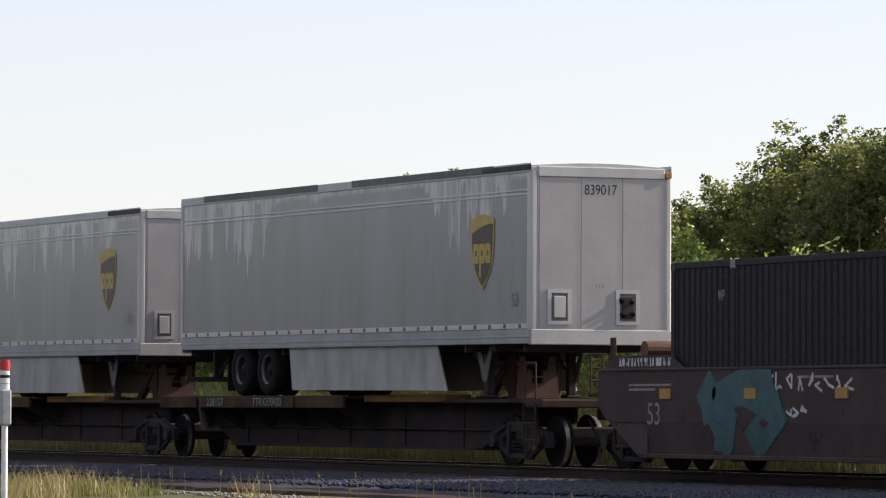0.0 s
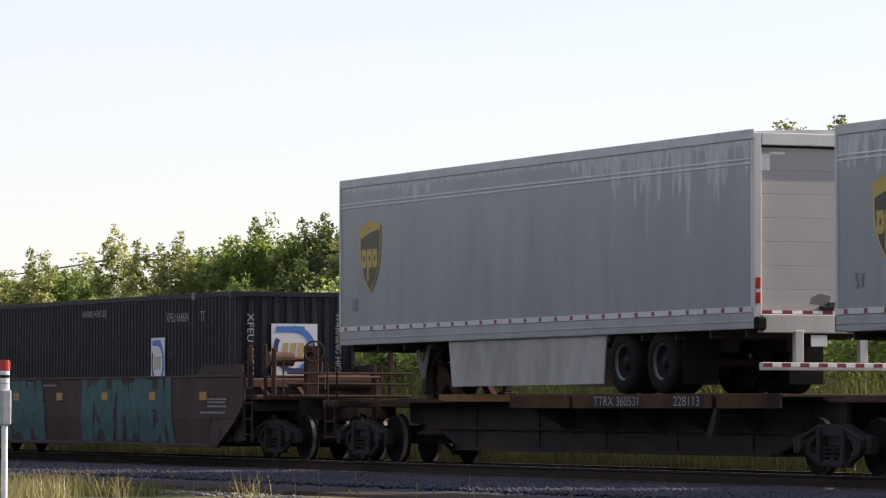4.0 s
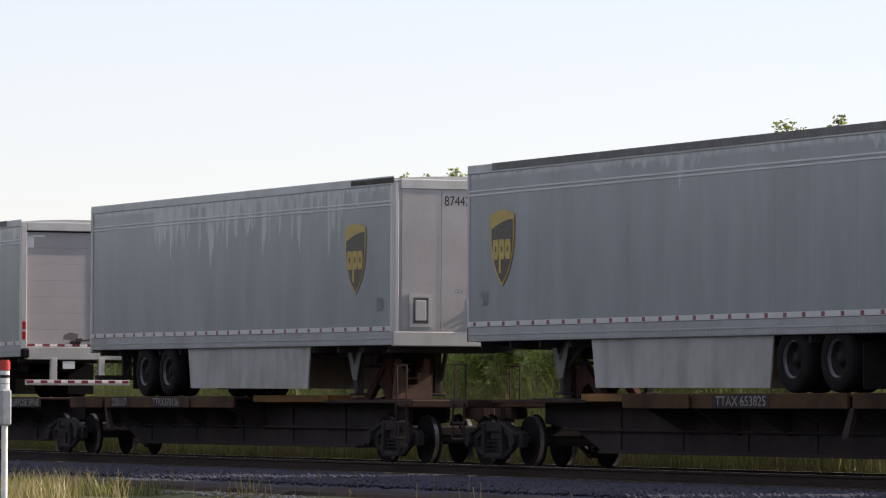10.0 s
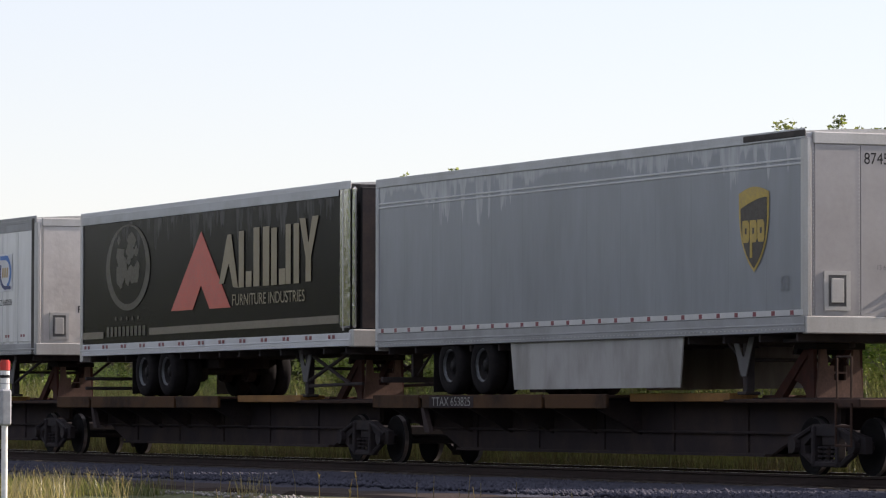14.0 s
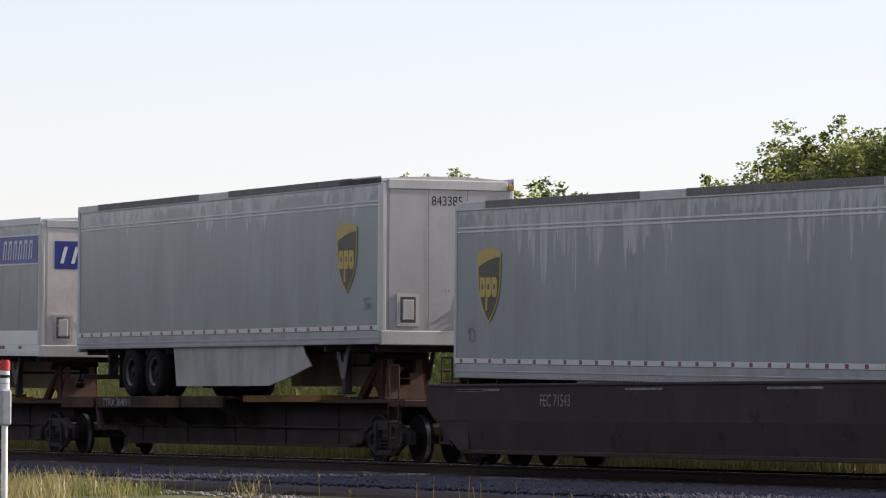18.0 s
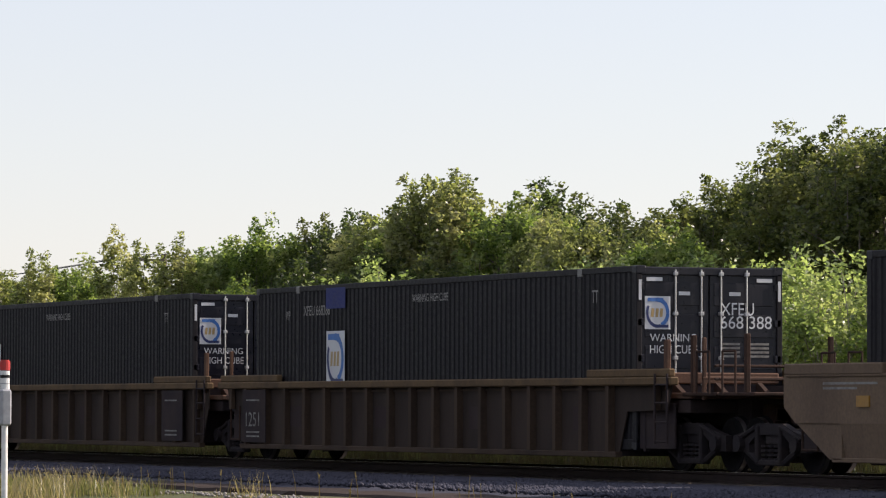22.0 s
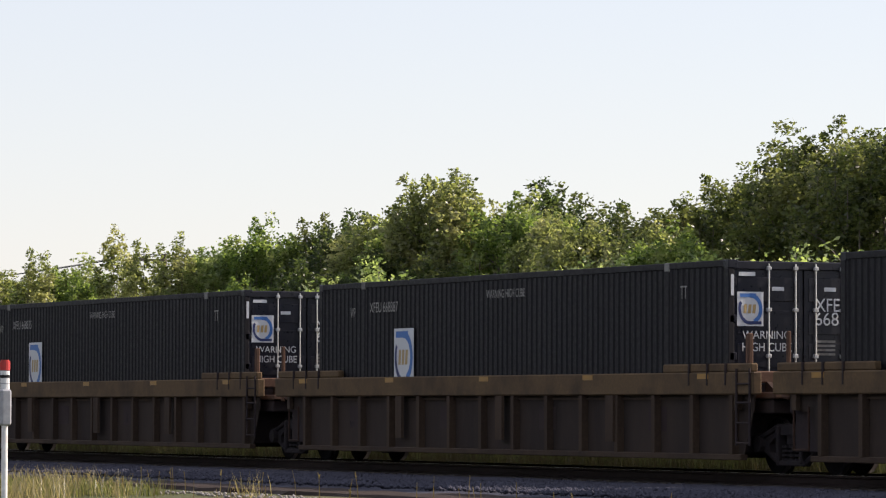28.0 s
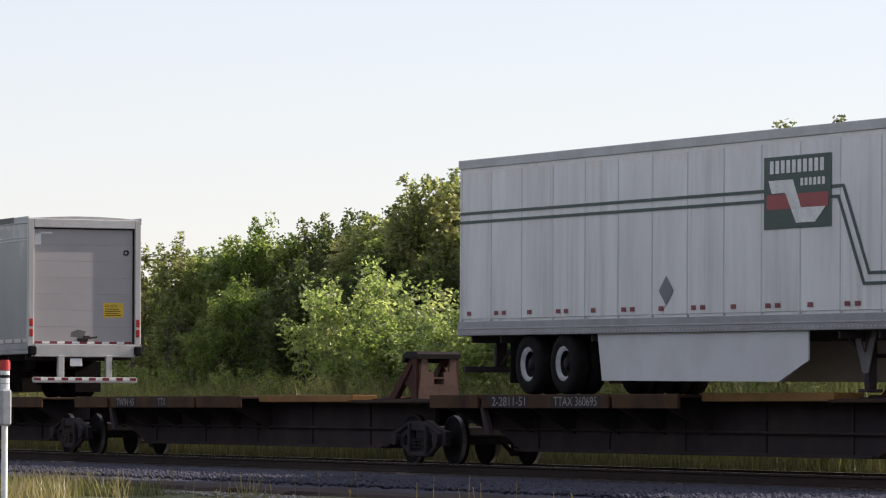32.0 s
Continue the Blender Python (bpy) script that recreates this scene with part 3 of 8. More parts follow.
def rear_end(tr, L, door="roll", s=1.0):
    """The rear at x = L: frame, door, lamps, tape and bumper."""
    x = L
    fr = Shape()
    for sy in (-1, 1):
        fr.box(x - 0.12, x, sy * 1.30, sy * 1.165, 2.12, 5.06, 0.012)
    fr.box(x - 0.12, x, -1.165, 1.165, 4.87, 5.06, 0.012)
    fr.box(x - 0.16, x + 0.03, -1.165, 1.165, 2.06, 2.34, 0.012)
    part("door_frame", fr, "alu" if door == "roll" else "rust_door", tr)
    if door == "roll":
        rd = part("roll_door", Shape().box(x - 0.13, x - 0.115, -1.16, 1.16, 2.34, 4.88), "grey_ink", tr)
        n = 7
        for i in range(n):
            a, c = 2.36 + i * 2.50 / n, 2.36 + (i + 1) * 2.50 / n
            part("door_slat", Shape().box(x - 0.12, x - 0.095, -1.155, 1.155, a + 0.0015, c - 0.0015, 0.002), "door_white", rd)
        part("door_seal", Shape().box(x - 0.10, x - 0.07, -1.165, 1.165, 4.845, 4.872).box(x - 0.10, x - 0.07, 1.135, 1.165, 2.36, 4.845), "rubber", rd, "black door seal")
        part("scuff", Shape().plate([(-0.30, 2.50), (0.02, 2.48), (0.06, 2.62), (-0.12, 2.66), (-0.28, 2.60)], 0.0, 0.001), "dark_strip", rd, "grimy scuff").matrix_basis = pose(x - 0.0935, 0, 0, 0, 0, 90)
        sg = part("caution_sign", Shape().box(x - 0.095, x - 0.088, 0.46, 0.92, 2.93, 3.25), "yellow_sign", rd, "yellow caution placard")
        part("lettering", lettering("CAUTION", "ink", 0.26, 0.055, (x - 0.086, 0.50, 3.155), "end"), "ink", sg)
        bars = Shape()
        for i in range(4):
            bars.box(x - 0.088, x - 0.085, 0.50, 0.86 - 0.05 * (i % 2), 2.97 + i * 0.045, 2.985 + i * 0.045)
        part("text_bars", bars, "ink", sg)
        lk = Shape().box(x - 0.095, x - 0.06, -0.14, 0.10, 2.40, 2.48, 0.01).bar((x - 0.06, -0.10, 2.45), (x - 0.05, 0.30, 2.50), 0.018).box(x - 0.095, x - 0.05, 0.0, 0.14, 2.46, 2.53, 0.01)
        part("door_latch", lk, "black_steel", rd)
        tp = Shape().box(x - 0.094, x - 0.091, -1.12, -0.98, 4.50, 4.78).box(x - 0.094, x - 0.091, -1.12, -0.72, 4.74, 4.78)
        part("corner_tape", tp, "white_tape", rd)
        part("port_ring", Shape().lathe((0, 0, 0), [(0.03, 0), (0.06, 0.01), (0.06, 0.03)], 12), "black_steel", rd).matrix_basis = pose(x - 0.09, 0.98, 4.35, 0, 0, -90)
    else:
        for sy in (-1, 1):
            d = part("door_leaf", Shape().box(x - 0.10, x - 0.04, sy * 0.01, sy * 1.155, 2.35, 4.86, 0.01), "rust_door", tr, "rust-stained off-white swing door")
            for yy in (0.28, 0.62):
                part("lock_rod", Shape().bar((x - 0.01, sy * yy, 2.36), (x - 0.01, sy * yy, 4.84), 0.022), "galv", d)
                part("rod_handle", Shape().box(x - 0.02, x + 0.03, sy * yy - 0.16, sy * yy + 0.03, 2.76, 2.81, 0.01), "galv", d)
            for zz in (2.55, 3.1, 3.65, 4.2, 4.7):
                part("hinge", Shape().box(x - 0.04, x + 0.012, sy * 1.02, sy * 1.24, zz - 0.05, zz + 0.05, 0.01), "galv", d)
    for sy in (-1, 1):
        for zz in (2.50, 2.72):
            part("tail_lamp", Shape().box(x - 0.01, x + 0.02, sy * 1.19, sy * 1.27, zz, zz + 0.17, 0.015), "lens_red", tr, "red tail lamp")
        part("dock_bumper", Shape().box(x - 0.06, x + 0.11, sy * 1.13, sy * 1.30, 2.10, 2.30, 0.03), "rubber", tr, "black rubber dock bumper")
    if door == "roll":
        for k, (n, a0, w, xx, z0, z1) in enumerate(((13, -1.12, 0.172, x - 0.085, 2.352, 2.40), (15, -1.18, 0.157, x + 0.061, 1.55, 1.61))):
            for i in range(n):
                part("white_tape" if i % 2 else "red_tape", Shape().box(xx, xx + 0.004, a0 + i * w, a0 + (i + 1) * w, z0, z1), "white_tape" if i % 2 else "red_tape", tr)
    bp = Shape().box(x - 0.05, x + 0.06, -1.19, 1.19, 1.50, 1.62, 0.01)
    part("rear_bumper", bp, "alu" if door == "roll" else "rust", tr, "striped under-ride bumper" if door == "roll" else "rusty tan under-ride bar")
    for sy in (-1, 1):
        part("bumper_post", Shape().box(x - 0.06, x + 0.05, sy * 0.48, sy * 0.62, 1.62, 2.10, 0.01), "alu" if door == "roll" else "rust", tr)
    if door == "roll":
        part("plate_holder", Shape().box(x + 0.0, x + 0.015, -0.34, -0.06, 1.86, 2.03, 0.01), "logo_white", tr)


def nose_end(tr, L, number="", white=False, split=3):
    """The nose at x = L: sheet panels with rivets, corner posts, air-line boxes and the unit number."""
    x = L
    ns = part("nose_sheet", Shape().box(x - 0.05, x, -1.29, 1.29, 2.34, 5.0, 0.02), "nose_white" if white else "nose", tr)
    w = 2.30 / split
    for i in range(split):
        part("nose_panel", Shape().box(x - 0.004, x + 0.012, -1.15 + i * w + 0.006, -1.15 + (i + 1) * w - 0.006, 2.36, 4.88, 0.004), "nose_white" if white else "nose", ns)
    rv = Shape()
    for i in range(split + 1):
        for k in range(44):
            yy = -1.15 + i * w
            rv.box(x + 0.008, x + 0.018, yy - 0.03, yy - 0.015, 2.40 + k * 0.056, 2.415 + k * 0.056)
    part("rivets", rv, "alu", ns)["kind"] = "stuff"
    for sy in (-1, 1):
        part("corner_post", Shape().box(x - 0.16, x + 0.022, sy * 1.312, sy * 1.17, 2.12, 5.0, 0.045), "alu", tr)
    part("nose_header", Shape().box(x - 0.08, x + 0.03, -1.17, 1.17, 4.88, 5.06, 0.015), "alu", tr)
    part("nose_sill", Shape().box(x - 0.10, x + 0.03, -1.30, 1.30, 2.10, 2.36, 0.015), "alu", tr)
    for y0 in (-1.00, 0.26):
        fr = Shape()
        fr.box(x + 0.012, x + 0.03, y0, y0 + 0.44, 2.44, 2.50).box(x + 0.012, x + 0.03, y0, y0 + 0.44, 2.96, 3.02)
        fr.box(x + 0.012, x + 0.03, y0, y0 + 0.07, 2.50, 2.96).box(x + 0.012, x + 0.03, y0 + 0.37, y0 + 0.44, 2.50, 2.96)
        bx = part("air_line_box", fr, "alu", tr, "framed recessed connector box")
        part("recess", Shape().box(x + 0.013, x + 0.018, y0 + 0.07, y0 + 0.37, 2.50, 2.96), "dark_strip", bx)
        part("inner_plate", Shape().box(x + 0.018, x + 0.045, y0 + 0.115, y0 + 0.325, 2.55, 2.91, 0.01), "alu" if y0 < 0 else "black_steel", bx)
        if y0 > 0:
            for yy, zz in ((0.10, 2.86), (0.28, 2.84), (0.12, 2.62), (0.3, 2.64)):
                part("glad_hand", Shape().bar((x + 0.02, y0 + yy, zz), (x + 0.07, y0 + yy, zz - 0.03), 0.04, 10), "rubber", bx)
    if number:
        part("unit_number", lettering(number, "ink", 0.60, 0.17, (x + 0.016, -0.32, 4.60), "end"), "ink", tr)
    part("height_mark", lettering("13 6", "grey_ink", 0.14, 0.07, (x + 0.016, -0.10, 3.05), "end"), "grey_ink", tr)
    lamp = Shape().box(x + 0.02, x + 0.05, 1.17, 1.29, 4.90, 5.0, 0.01)
    part("marker_lamp", lamp, "amber", tr)


def underside(tr, L, rear_x, nose_x, skirt, wheels, taper=0.0, legs_x=None, white_wheels=False, skirt_mat="skirt"):
    """Running gear: rear_x and nose_x are where rear and nose lie; wheels and skirt are spans in x."""
    s = 1 if nose_x > rear_x else -1
    n = 14
    one = Shape().box(-0.03, 0.03, -1.22, 1.22, 2.00, 2.12).mesh("cross_member", "black_steel")
    for i in range(n):
        part("cross_member", one, "black_steel", tr).matrix_basis = pose(0.4 + i * (L - 0.8) / (n - 1), 0, 0)
    part("floor", Shape().box(0.2, L - 0.2, -1.22, 1.22, 2.11, 2.14), "black_steel", tr)
    mid = sum(wheels) / 2
    sl = Shape()
    for sy in (-1, 1):
        sl.box(mid - 1.7, mid + 1.7, sy * 0.42, sy * 0.54, 1.82, 2.0)
        for w in wheels:
            sl.box(w - 0.1, w + 0.1, sy * 0.40, sy * 0.56, 1.60, 1.84)
    part("slider_frame", sl, "black_steel", tr)
    for w in wheels:
        part("axle", Shape().bar((w, -0.9, wheel_z(w)), (w, 0.9, wheel_z(w)), 0.065, 10), "black_steel", tr)
        for sy in (-1, 1):
            wheel_pair(tr, w, sy * 1.25, white_wheels)
            part("brake_drum", Shape().bar((w, sy * 0.45, wheel_z(w)), (w, sy * 0.62, wheel_z(w)), 0.21, 14), "black_steel", tr)
    ext = wheels[0] if abs(wheels[0] - rear_x) < abs(wheels[1] - rear_x) else wheels[1]
    for sy in (-1, 1):
        part("mud_flap", Shape().box(ext - s * 0.74, ext - s * 0.72, sy * 0.62, sy * 1.22, 1.32, 2.0), "rubber", tr, "black rubber mud flap")
    if skirt:
        a, c = skirt
        for sy in (-1, 1):
            y = sy * 1.235
            if taper < -5:
                o = [(a, 2.13), (c, 2.13), (c + 0.12, 1.95), (c + 0.42, 1.74), (c - 0.5, 1.56), (c - 1.7, 1.37), (a + 0.17, 1.36)]
            elif taper < 0:
                o = [(a, 2.13), (c, 2.13), (c, 1.68), (c + taper, 1.37), (a + 0.17, 1.37)]
            else:
                o = [(a, 2.13), (c, 2.13), (c - 0.12 + taper, 1.34), (a + 0.15, 1.34)]
            r = part("side_skirt", Shape().plate(o, y - 0.012, y + 0.012), skirt_mat, tr, "off-white aerodynamic side skirt")
            part("skirt_bracket", Shape().box(a + (c - a) * 0.35, a + (c - a) * 0.35 + 0.3, y - sy * 0.02 - 0.01, y + 0.02, 2.02, 2.12, 0.01), "rust", r)
    lx = legs_x
    for sy in (-1, 1):
        lg = part("landing_leg", Shape().box(lx - 0.07, lx + 0.07, sy * 0.70, sy * 0.84, 1.27, 2.12, 0.012), "black_steel", tr)
        part("leg_foot", Shape().box(lx - 0.14, lx + 0.14, sy * 0.64, sy * 0.90, 1.22, 1.27, 0.012), "black_steel", lg)
        part("leg_gusset", Shape().plate([(lx - 0.34, 2.10), (lx - 0.20, 2.10), (lx - 0.02, 1.80), (lx + 0.04, 1.80), (lx + 0.20, 2.10), (lx + 0.34, 2.10), (lx + 0.09, 1.50), (lx - 0.07, 1.50)], sy * 0.85, sy * 0.87), "dark_strip", lg, "grey forked leg gusset")
        part("leg_brace", Shape().bar((lx, sy * 0.77, 1.62), (lx - s * 0.75, sy * 0.77, 2.08), 0.03), "black_steel", lg)
    part("leg_crossbar", Shape().bar((lx, -0.77, 1.75), (lx, 0.77, 1.75), 0.03), "black_steel", tr)
    kx = nose_x - s * 0.92
    part("king_pin_plate", Shape().box(kx - 0.5, kx + 0.5, -0.9, 0.9, 1.99, 2.04).bar((kx, 0, 1.92), (kx, 0, 2.0), 0.05), "black_steel", tr)


def rear_guard(tr):
    """Dark under-ride guard of a trailer whose rear is at x = 0."""
    part("guard_bar", Shape().box(-0.02, 0.08, -1.2, 1.2, 1.50, 1.60, 0.01), "black_steel", tr, "dark under-ride guard bar")
    for sy in (-1, 1):
        part("guard_post", Shape().box(0.0, 0.10, sy * 0.42, sy * 0.62, 1.60, 2.10, 0.01), "black_steel", tr)
        part("guard_stay", Shape().bar((0.06, sy * 0.52, 1.62), (0.75, sy * 0.52, 2.05), 0.03, 6), "black_steel", tr)


def tapes(tr, xs, w, z0, z1, y, material="red_tape"):
    """Reflector tapes of one size along the side, each a part on shared mesh data."""
    one = Shape().box(-w / 2, w / 2, y - 0.003, y, z0, z1).mesh("reflector", material)
    for x in xs:
        part("reflector", one, material, tr).matrix_basis = pose(x, 0, 0)


def shell(tr, L, skin, top=5.06, rail="alu_rail", panels=0, line=True, strips=(), tape=True, low_rail="low_rail", cut=0.02, post=""):
    """The box: side walls, roof, rails, moulding and tape."""
    part("box_body", Shape().box(0.02, L - cut, -1.29, 1.29, 2.14, top, 0.02), skin, tr)
    if panels:
        w = (L - 0.3) / panels
        for i in range(panels):
            part("side_panel", Shape().box(0.15 + i * w + 0.004, 0.15 + (i + 1) * w - 0.004, -1.306, -1.288, 2.40, 4.90, 0.006), skin, tr)
            part("panel_post", Shape().box(0.15 + i * w - 0.02, 0.15 + i * w + 0.02, -1.311, -1.29, 2.36, 4.90, 0.006), post or skin, tr)
    rf = Shape()
    k = 8
    prof = [(-1.29 + 2.58 * i / k, top + 0.055 * math.sin(math.pi * i / k) + 0.01) for i in range(k + 1)]
    rf.slab(prof + [(1.29, top - 0.02), (-1.29, top - 0.02)], 0.03, L - 0.03)
    part("roof", rf, "alu", tr)
    for sy in (-1, 1):
        part("top_rail", Shape().box(0, L, sy * 1.29, sy * 1.312, top - 0.10, top + 0.05, 0.008), rail, tr)
        part("bottom_rail", Shape().box(0, L, sy * 1.285, sy * 1.314, 2.12, 2.36, 0.008), low_rail, tr)
        part("rail_lip", Shape().box(0, L, sy * 1.285, sy * 1.322, 2.22, 2.25, 0.006), low_rail, tr)
    rv = Shape()
    for i in range(int(L / 0.13)):
        rv.box(0.1 + i * 0.13, 0.115 + i * 0.13, -1.328, -1.31, 2.165, 2.18)
        rv.box(0.1 + i * 0.13, 0.115 + i * 0.13, -1.318, -1.31, top - 0.03, top - 0.015)
    part("rail_rivets", rv, "alu", tr)["kind"] = "stuff"
    for a, c in strips:
        part("edge_strip", Shape().box(a, c, -1.318, -1.30, top - 0.07, top + 0.055, 0.004), "dark_strip", tr, "tarnished dark edge strip")
    if line:
        for zz, mm in ((4.600, "pale_line"), (4.668, "pale_line")):
            part("moulding", Shape().box(0.05, L - 0.12, -1.302, -1.288, zz - 0.014, zz + 0.014, 0.004), mm, tr, "side moulding strip")
    if tape:
        part("tape_strip", Shape().box(0.05, L - 0.05, -1.316, -1.30, 2.37, 2.455), "tape_pale", tr)
        tapes(tr, [0.32 + i * (L - 0.7) / 26 for i in range(27)], 0.105, 2.378, 2.447, -1.316)


def grey_trailer(right, L=15.9, number="", strips=(), tapered=False, badge=0.0, skin=""):
    """A grey box trailer with a shield badge; right says which end lies towards the tail of the train."""
    tr = thing("box_trailer", "grey box trailer with brown shield badge, %s" % ("closed roll-up rear door" if right == "rear" else "riveted aluminium nose"), "trailer", "grey box trailers")
    shell(tr, L, skin or "grey_skin" if right == "nose" else "warm_grey_skin", strips=strips, cut=0.02 if right == "nose" else 0.135)
    if right == "nose":
        nose_end(tr, L, number)
        part("rear_post", Shape().box(-0.01, 0.10, -1.315, 1.315, 2.06, 5.05, 0.015), "alu_rail", tr)
        rear_guard(tr)
        underside(tr, L, 0, L, (5.55, 12.3 if tapered else 11.85), (3.08, 4.42), -9 if tapered == "raked" else (0.55 if tapered else 0.0), L - 2.75)
        shield(tr, badge or 14.27, 3.68)
        part("size_mark", lettering("53", "grey_ink", 0.26, 0.22, (L - 0.75, -1.306, 2.74)), "grey_ink", tr)
        part("soot_patch", Shape().box(L - 1.9, L + 0.03, -1.322, -1.30, 4.99, 5.085, 0.01), "soot", tr, "soot-blackened roof corner")
    else:
        rear_end(tr, L)
        part("nose_post", Shape().box(-0.01, 0.06, -1.314, 1.314, 2.12, 5.05, 0.015), "alu_rail", tr)
        underside(tr, L, L, 0, (4.70, 10.85), (11.42, 12.76), 0.0, 2.75)
        shield(tr, badge or 1.40, 3.68)
        part("size_mark", lettering("53", "grey_ink", 0.26, 0.22, (0.55, -1.306, 2.74)), "grey_ink", tr)
    return tr


def ring_mark(parent, x0, x1, z0, z1, y, facing="side", back=True):
    """A railway decal: two broken arcs in blue with a yellow centre, on white; seen on sides (-y) and ends (+x)."""
    def put(name, pts, mat, lift, par):
        sh = Shape()
        n = len(pts)
        if facing == "side":
            vs = [(x0 + (x1 - x0) * a, y - lift, z0 + (z1 - z0) * c) for a, c in pts]
        else:
            vs = [(y + lift, x0 + (x1 - x0) * a, z0 + (z1 - z0) * c) for a, c in pts]
        sh.add(vs, [tuple(range(n))] if name != "arc" else [(i, i + 1, n - 2 - i, n - 1 - i) for i in range(n // 2 - 1)])
        return part(name, sh, mat, par)

    def arc(a0, a1, r0, r1, cx=0.5, cz=0.5):
        k = 12
        out = [(cx + r1 * math.cos(radians(a0 + (a1 - a0) * i / k)), cz + r1 * math.sin(radians(a0 + (a1 - a0) * i / k))) for i in range(k + 1)]
        inn = [(cx + r0 * math.cos(radians(a1 + (a0 - a1) * i / k)), cz + r0 * math.sin(radians(a1 + (a0 - a1) * i / k))) for i in range(k + 1)]
        return out + inn
    base = put("decal", [(0, 0), (1, 0), (1, 1), (0, 1)], "logo_white", 0.004, parent)
    base["label"] = "white decal with blue arcs"
    put("arc", arc(95, -70, 0.33, 0.46), "logo_blue", 0.008, base)
    put("arc", arc(150, 285, 0.36, 0.46), "logo_navy", 0.008, base)
    put("bar", [(0.10, 0.84), (0.72, 0.84), (0.72, 0.95), (0.10, 0.95)], "logo_blue", 0.010, base)
    put("bar", [(0.45, 0.05), (0.92, 0.05), (0.92, 0.14), (0.45, 0.14)], "logo_navy", 0.010, base)
    for a in (0.23, 0.40, 0.57):
        put("letter_bar", [(a, 0.37), (a + 0.115, 0.37), (a + 0.145, 0.63), (a + 0.03, 0.63)], "logo_yellow", 0.008, base)


def paint(parent, name, pts, mat, y=-1.302, label=""):
    return part(name, Shape().plate(pts, y, y - 0.003), mat, parent, label)


def white_trailer():
    L = 16.05
    tr = thing("white_trailer", "dirty white panelled trailer with blue ring decal riding nose to tail", "trailer")
    shell(tr, L, "white", rail="low_rail", panels=15, line=False, tape=False, low_rail="low_rail", post="alu_rail")
    tapes(tr, [0.555 + i * 1.04 + k for i in range(15) for k in (0, 0.17)], 0.11, 2.50, 2.56, -1.312)
    nose_end(tr, L, "", True, 2)
    part("front_band", Shape().box(L - 0.28, L - 0.10, -1.318, -1.30, 2.12, 5.06, 0.01), "soot", tr, "black corner band")
    part("top_band", Shape().box(0.05, L - 0.28, -1.315, -1.30, 4.80, 4.96, 0.006), "low_rail", tr, "grimy grey top band")
    sc = Shape()
    rnd = random.Random(31)
    for k in range(9):
        xx, zz = 6.9 + 0.26 * k, 3.95 - 0.03 * k + rnd.uniform(-0.08, 0.08)
        for a, b in ((0.10, 0.16), (0.10, -0.16)):
            sc.plate([(xx, zz), (xx + 0.02, zz), (xx + a + 0.02, zz - 0.22 + b * 0.3), (xx + a, zz - 0.22 + b * 0.3)], -1.314, -1.3155 - 0.0004 * (b > 0))
    part("scrawl", sc, "alu_rail", tr, "faint grey scrawl")["kind"] = "stuff"
    ring_mark(tr, 13.6, 14.47, 3.52, 4.34, -1.314)
    part("unit_mark", lettering("FECZ 660258", "ink", 1.10, 0.13, (13.35, -1.314, 3.21)), "ink", tr)
    part("size_mark", lettering("53/102", "ink", 0.62, 0.13, (6.6, -1.314, 4.62)), "ink", tr)
    part("unit_mark", lettering("53", "ink", 0.26, 0.15, (L + 0.016, -0.05, 4.28), "end"), "ink", tr)
    part("unit_mark", lettering("FECZ", "ink", 0.6, 0.15, (L + 0.016, -0.35, 3.02), "end"), "ink", tr)
    ring_mark(tr, -0.18, 0.55, 3.22, 4.10, L + 0.014, "end")
    underside(tr, L, 0, L, None, (2.97, 4.3), 0, L - 2.9, True)
    st = Shape()
    for sy in (-0.8, 0.8):
        st.bar((L - 3.9, sy, 1.35), (L - 2.9, sy, 1.35), 0.03).bar((L - 2.9, sy, 1.5), (L - 0.8, sy, 2.05), 0.03)
    part("support_braces", st, "black_steel", tr)
    rear_guard(tr)
    return tr


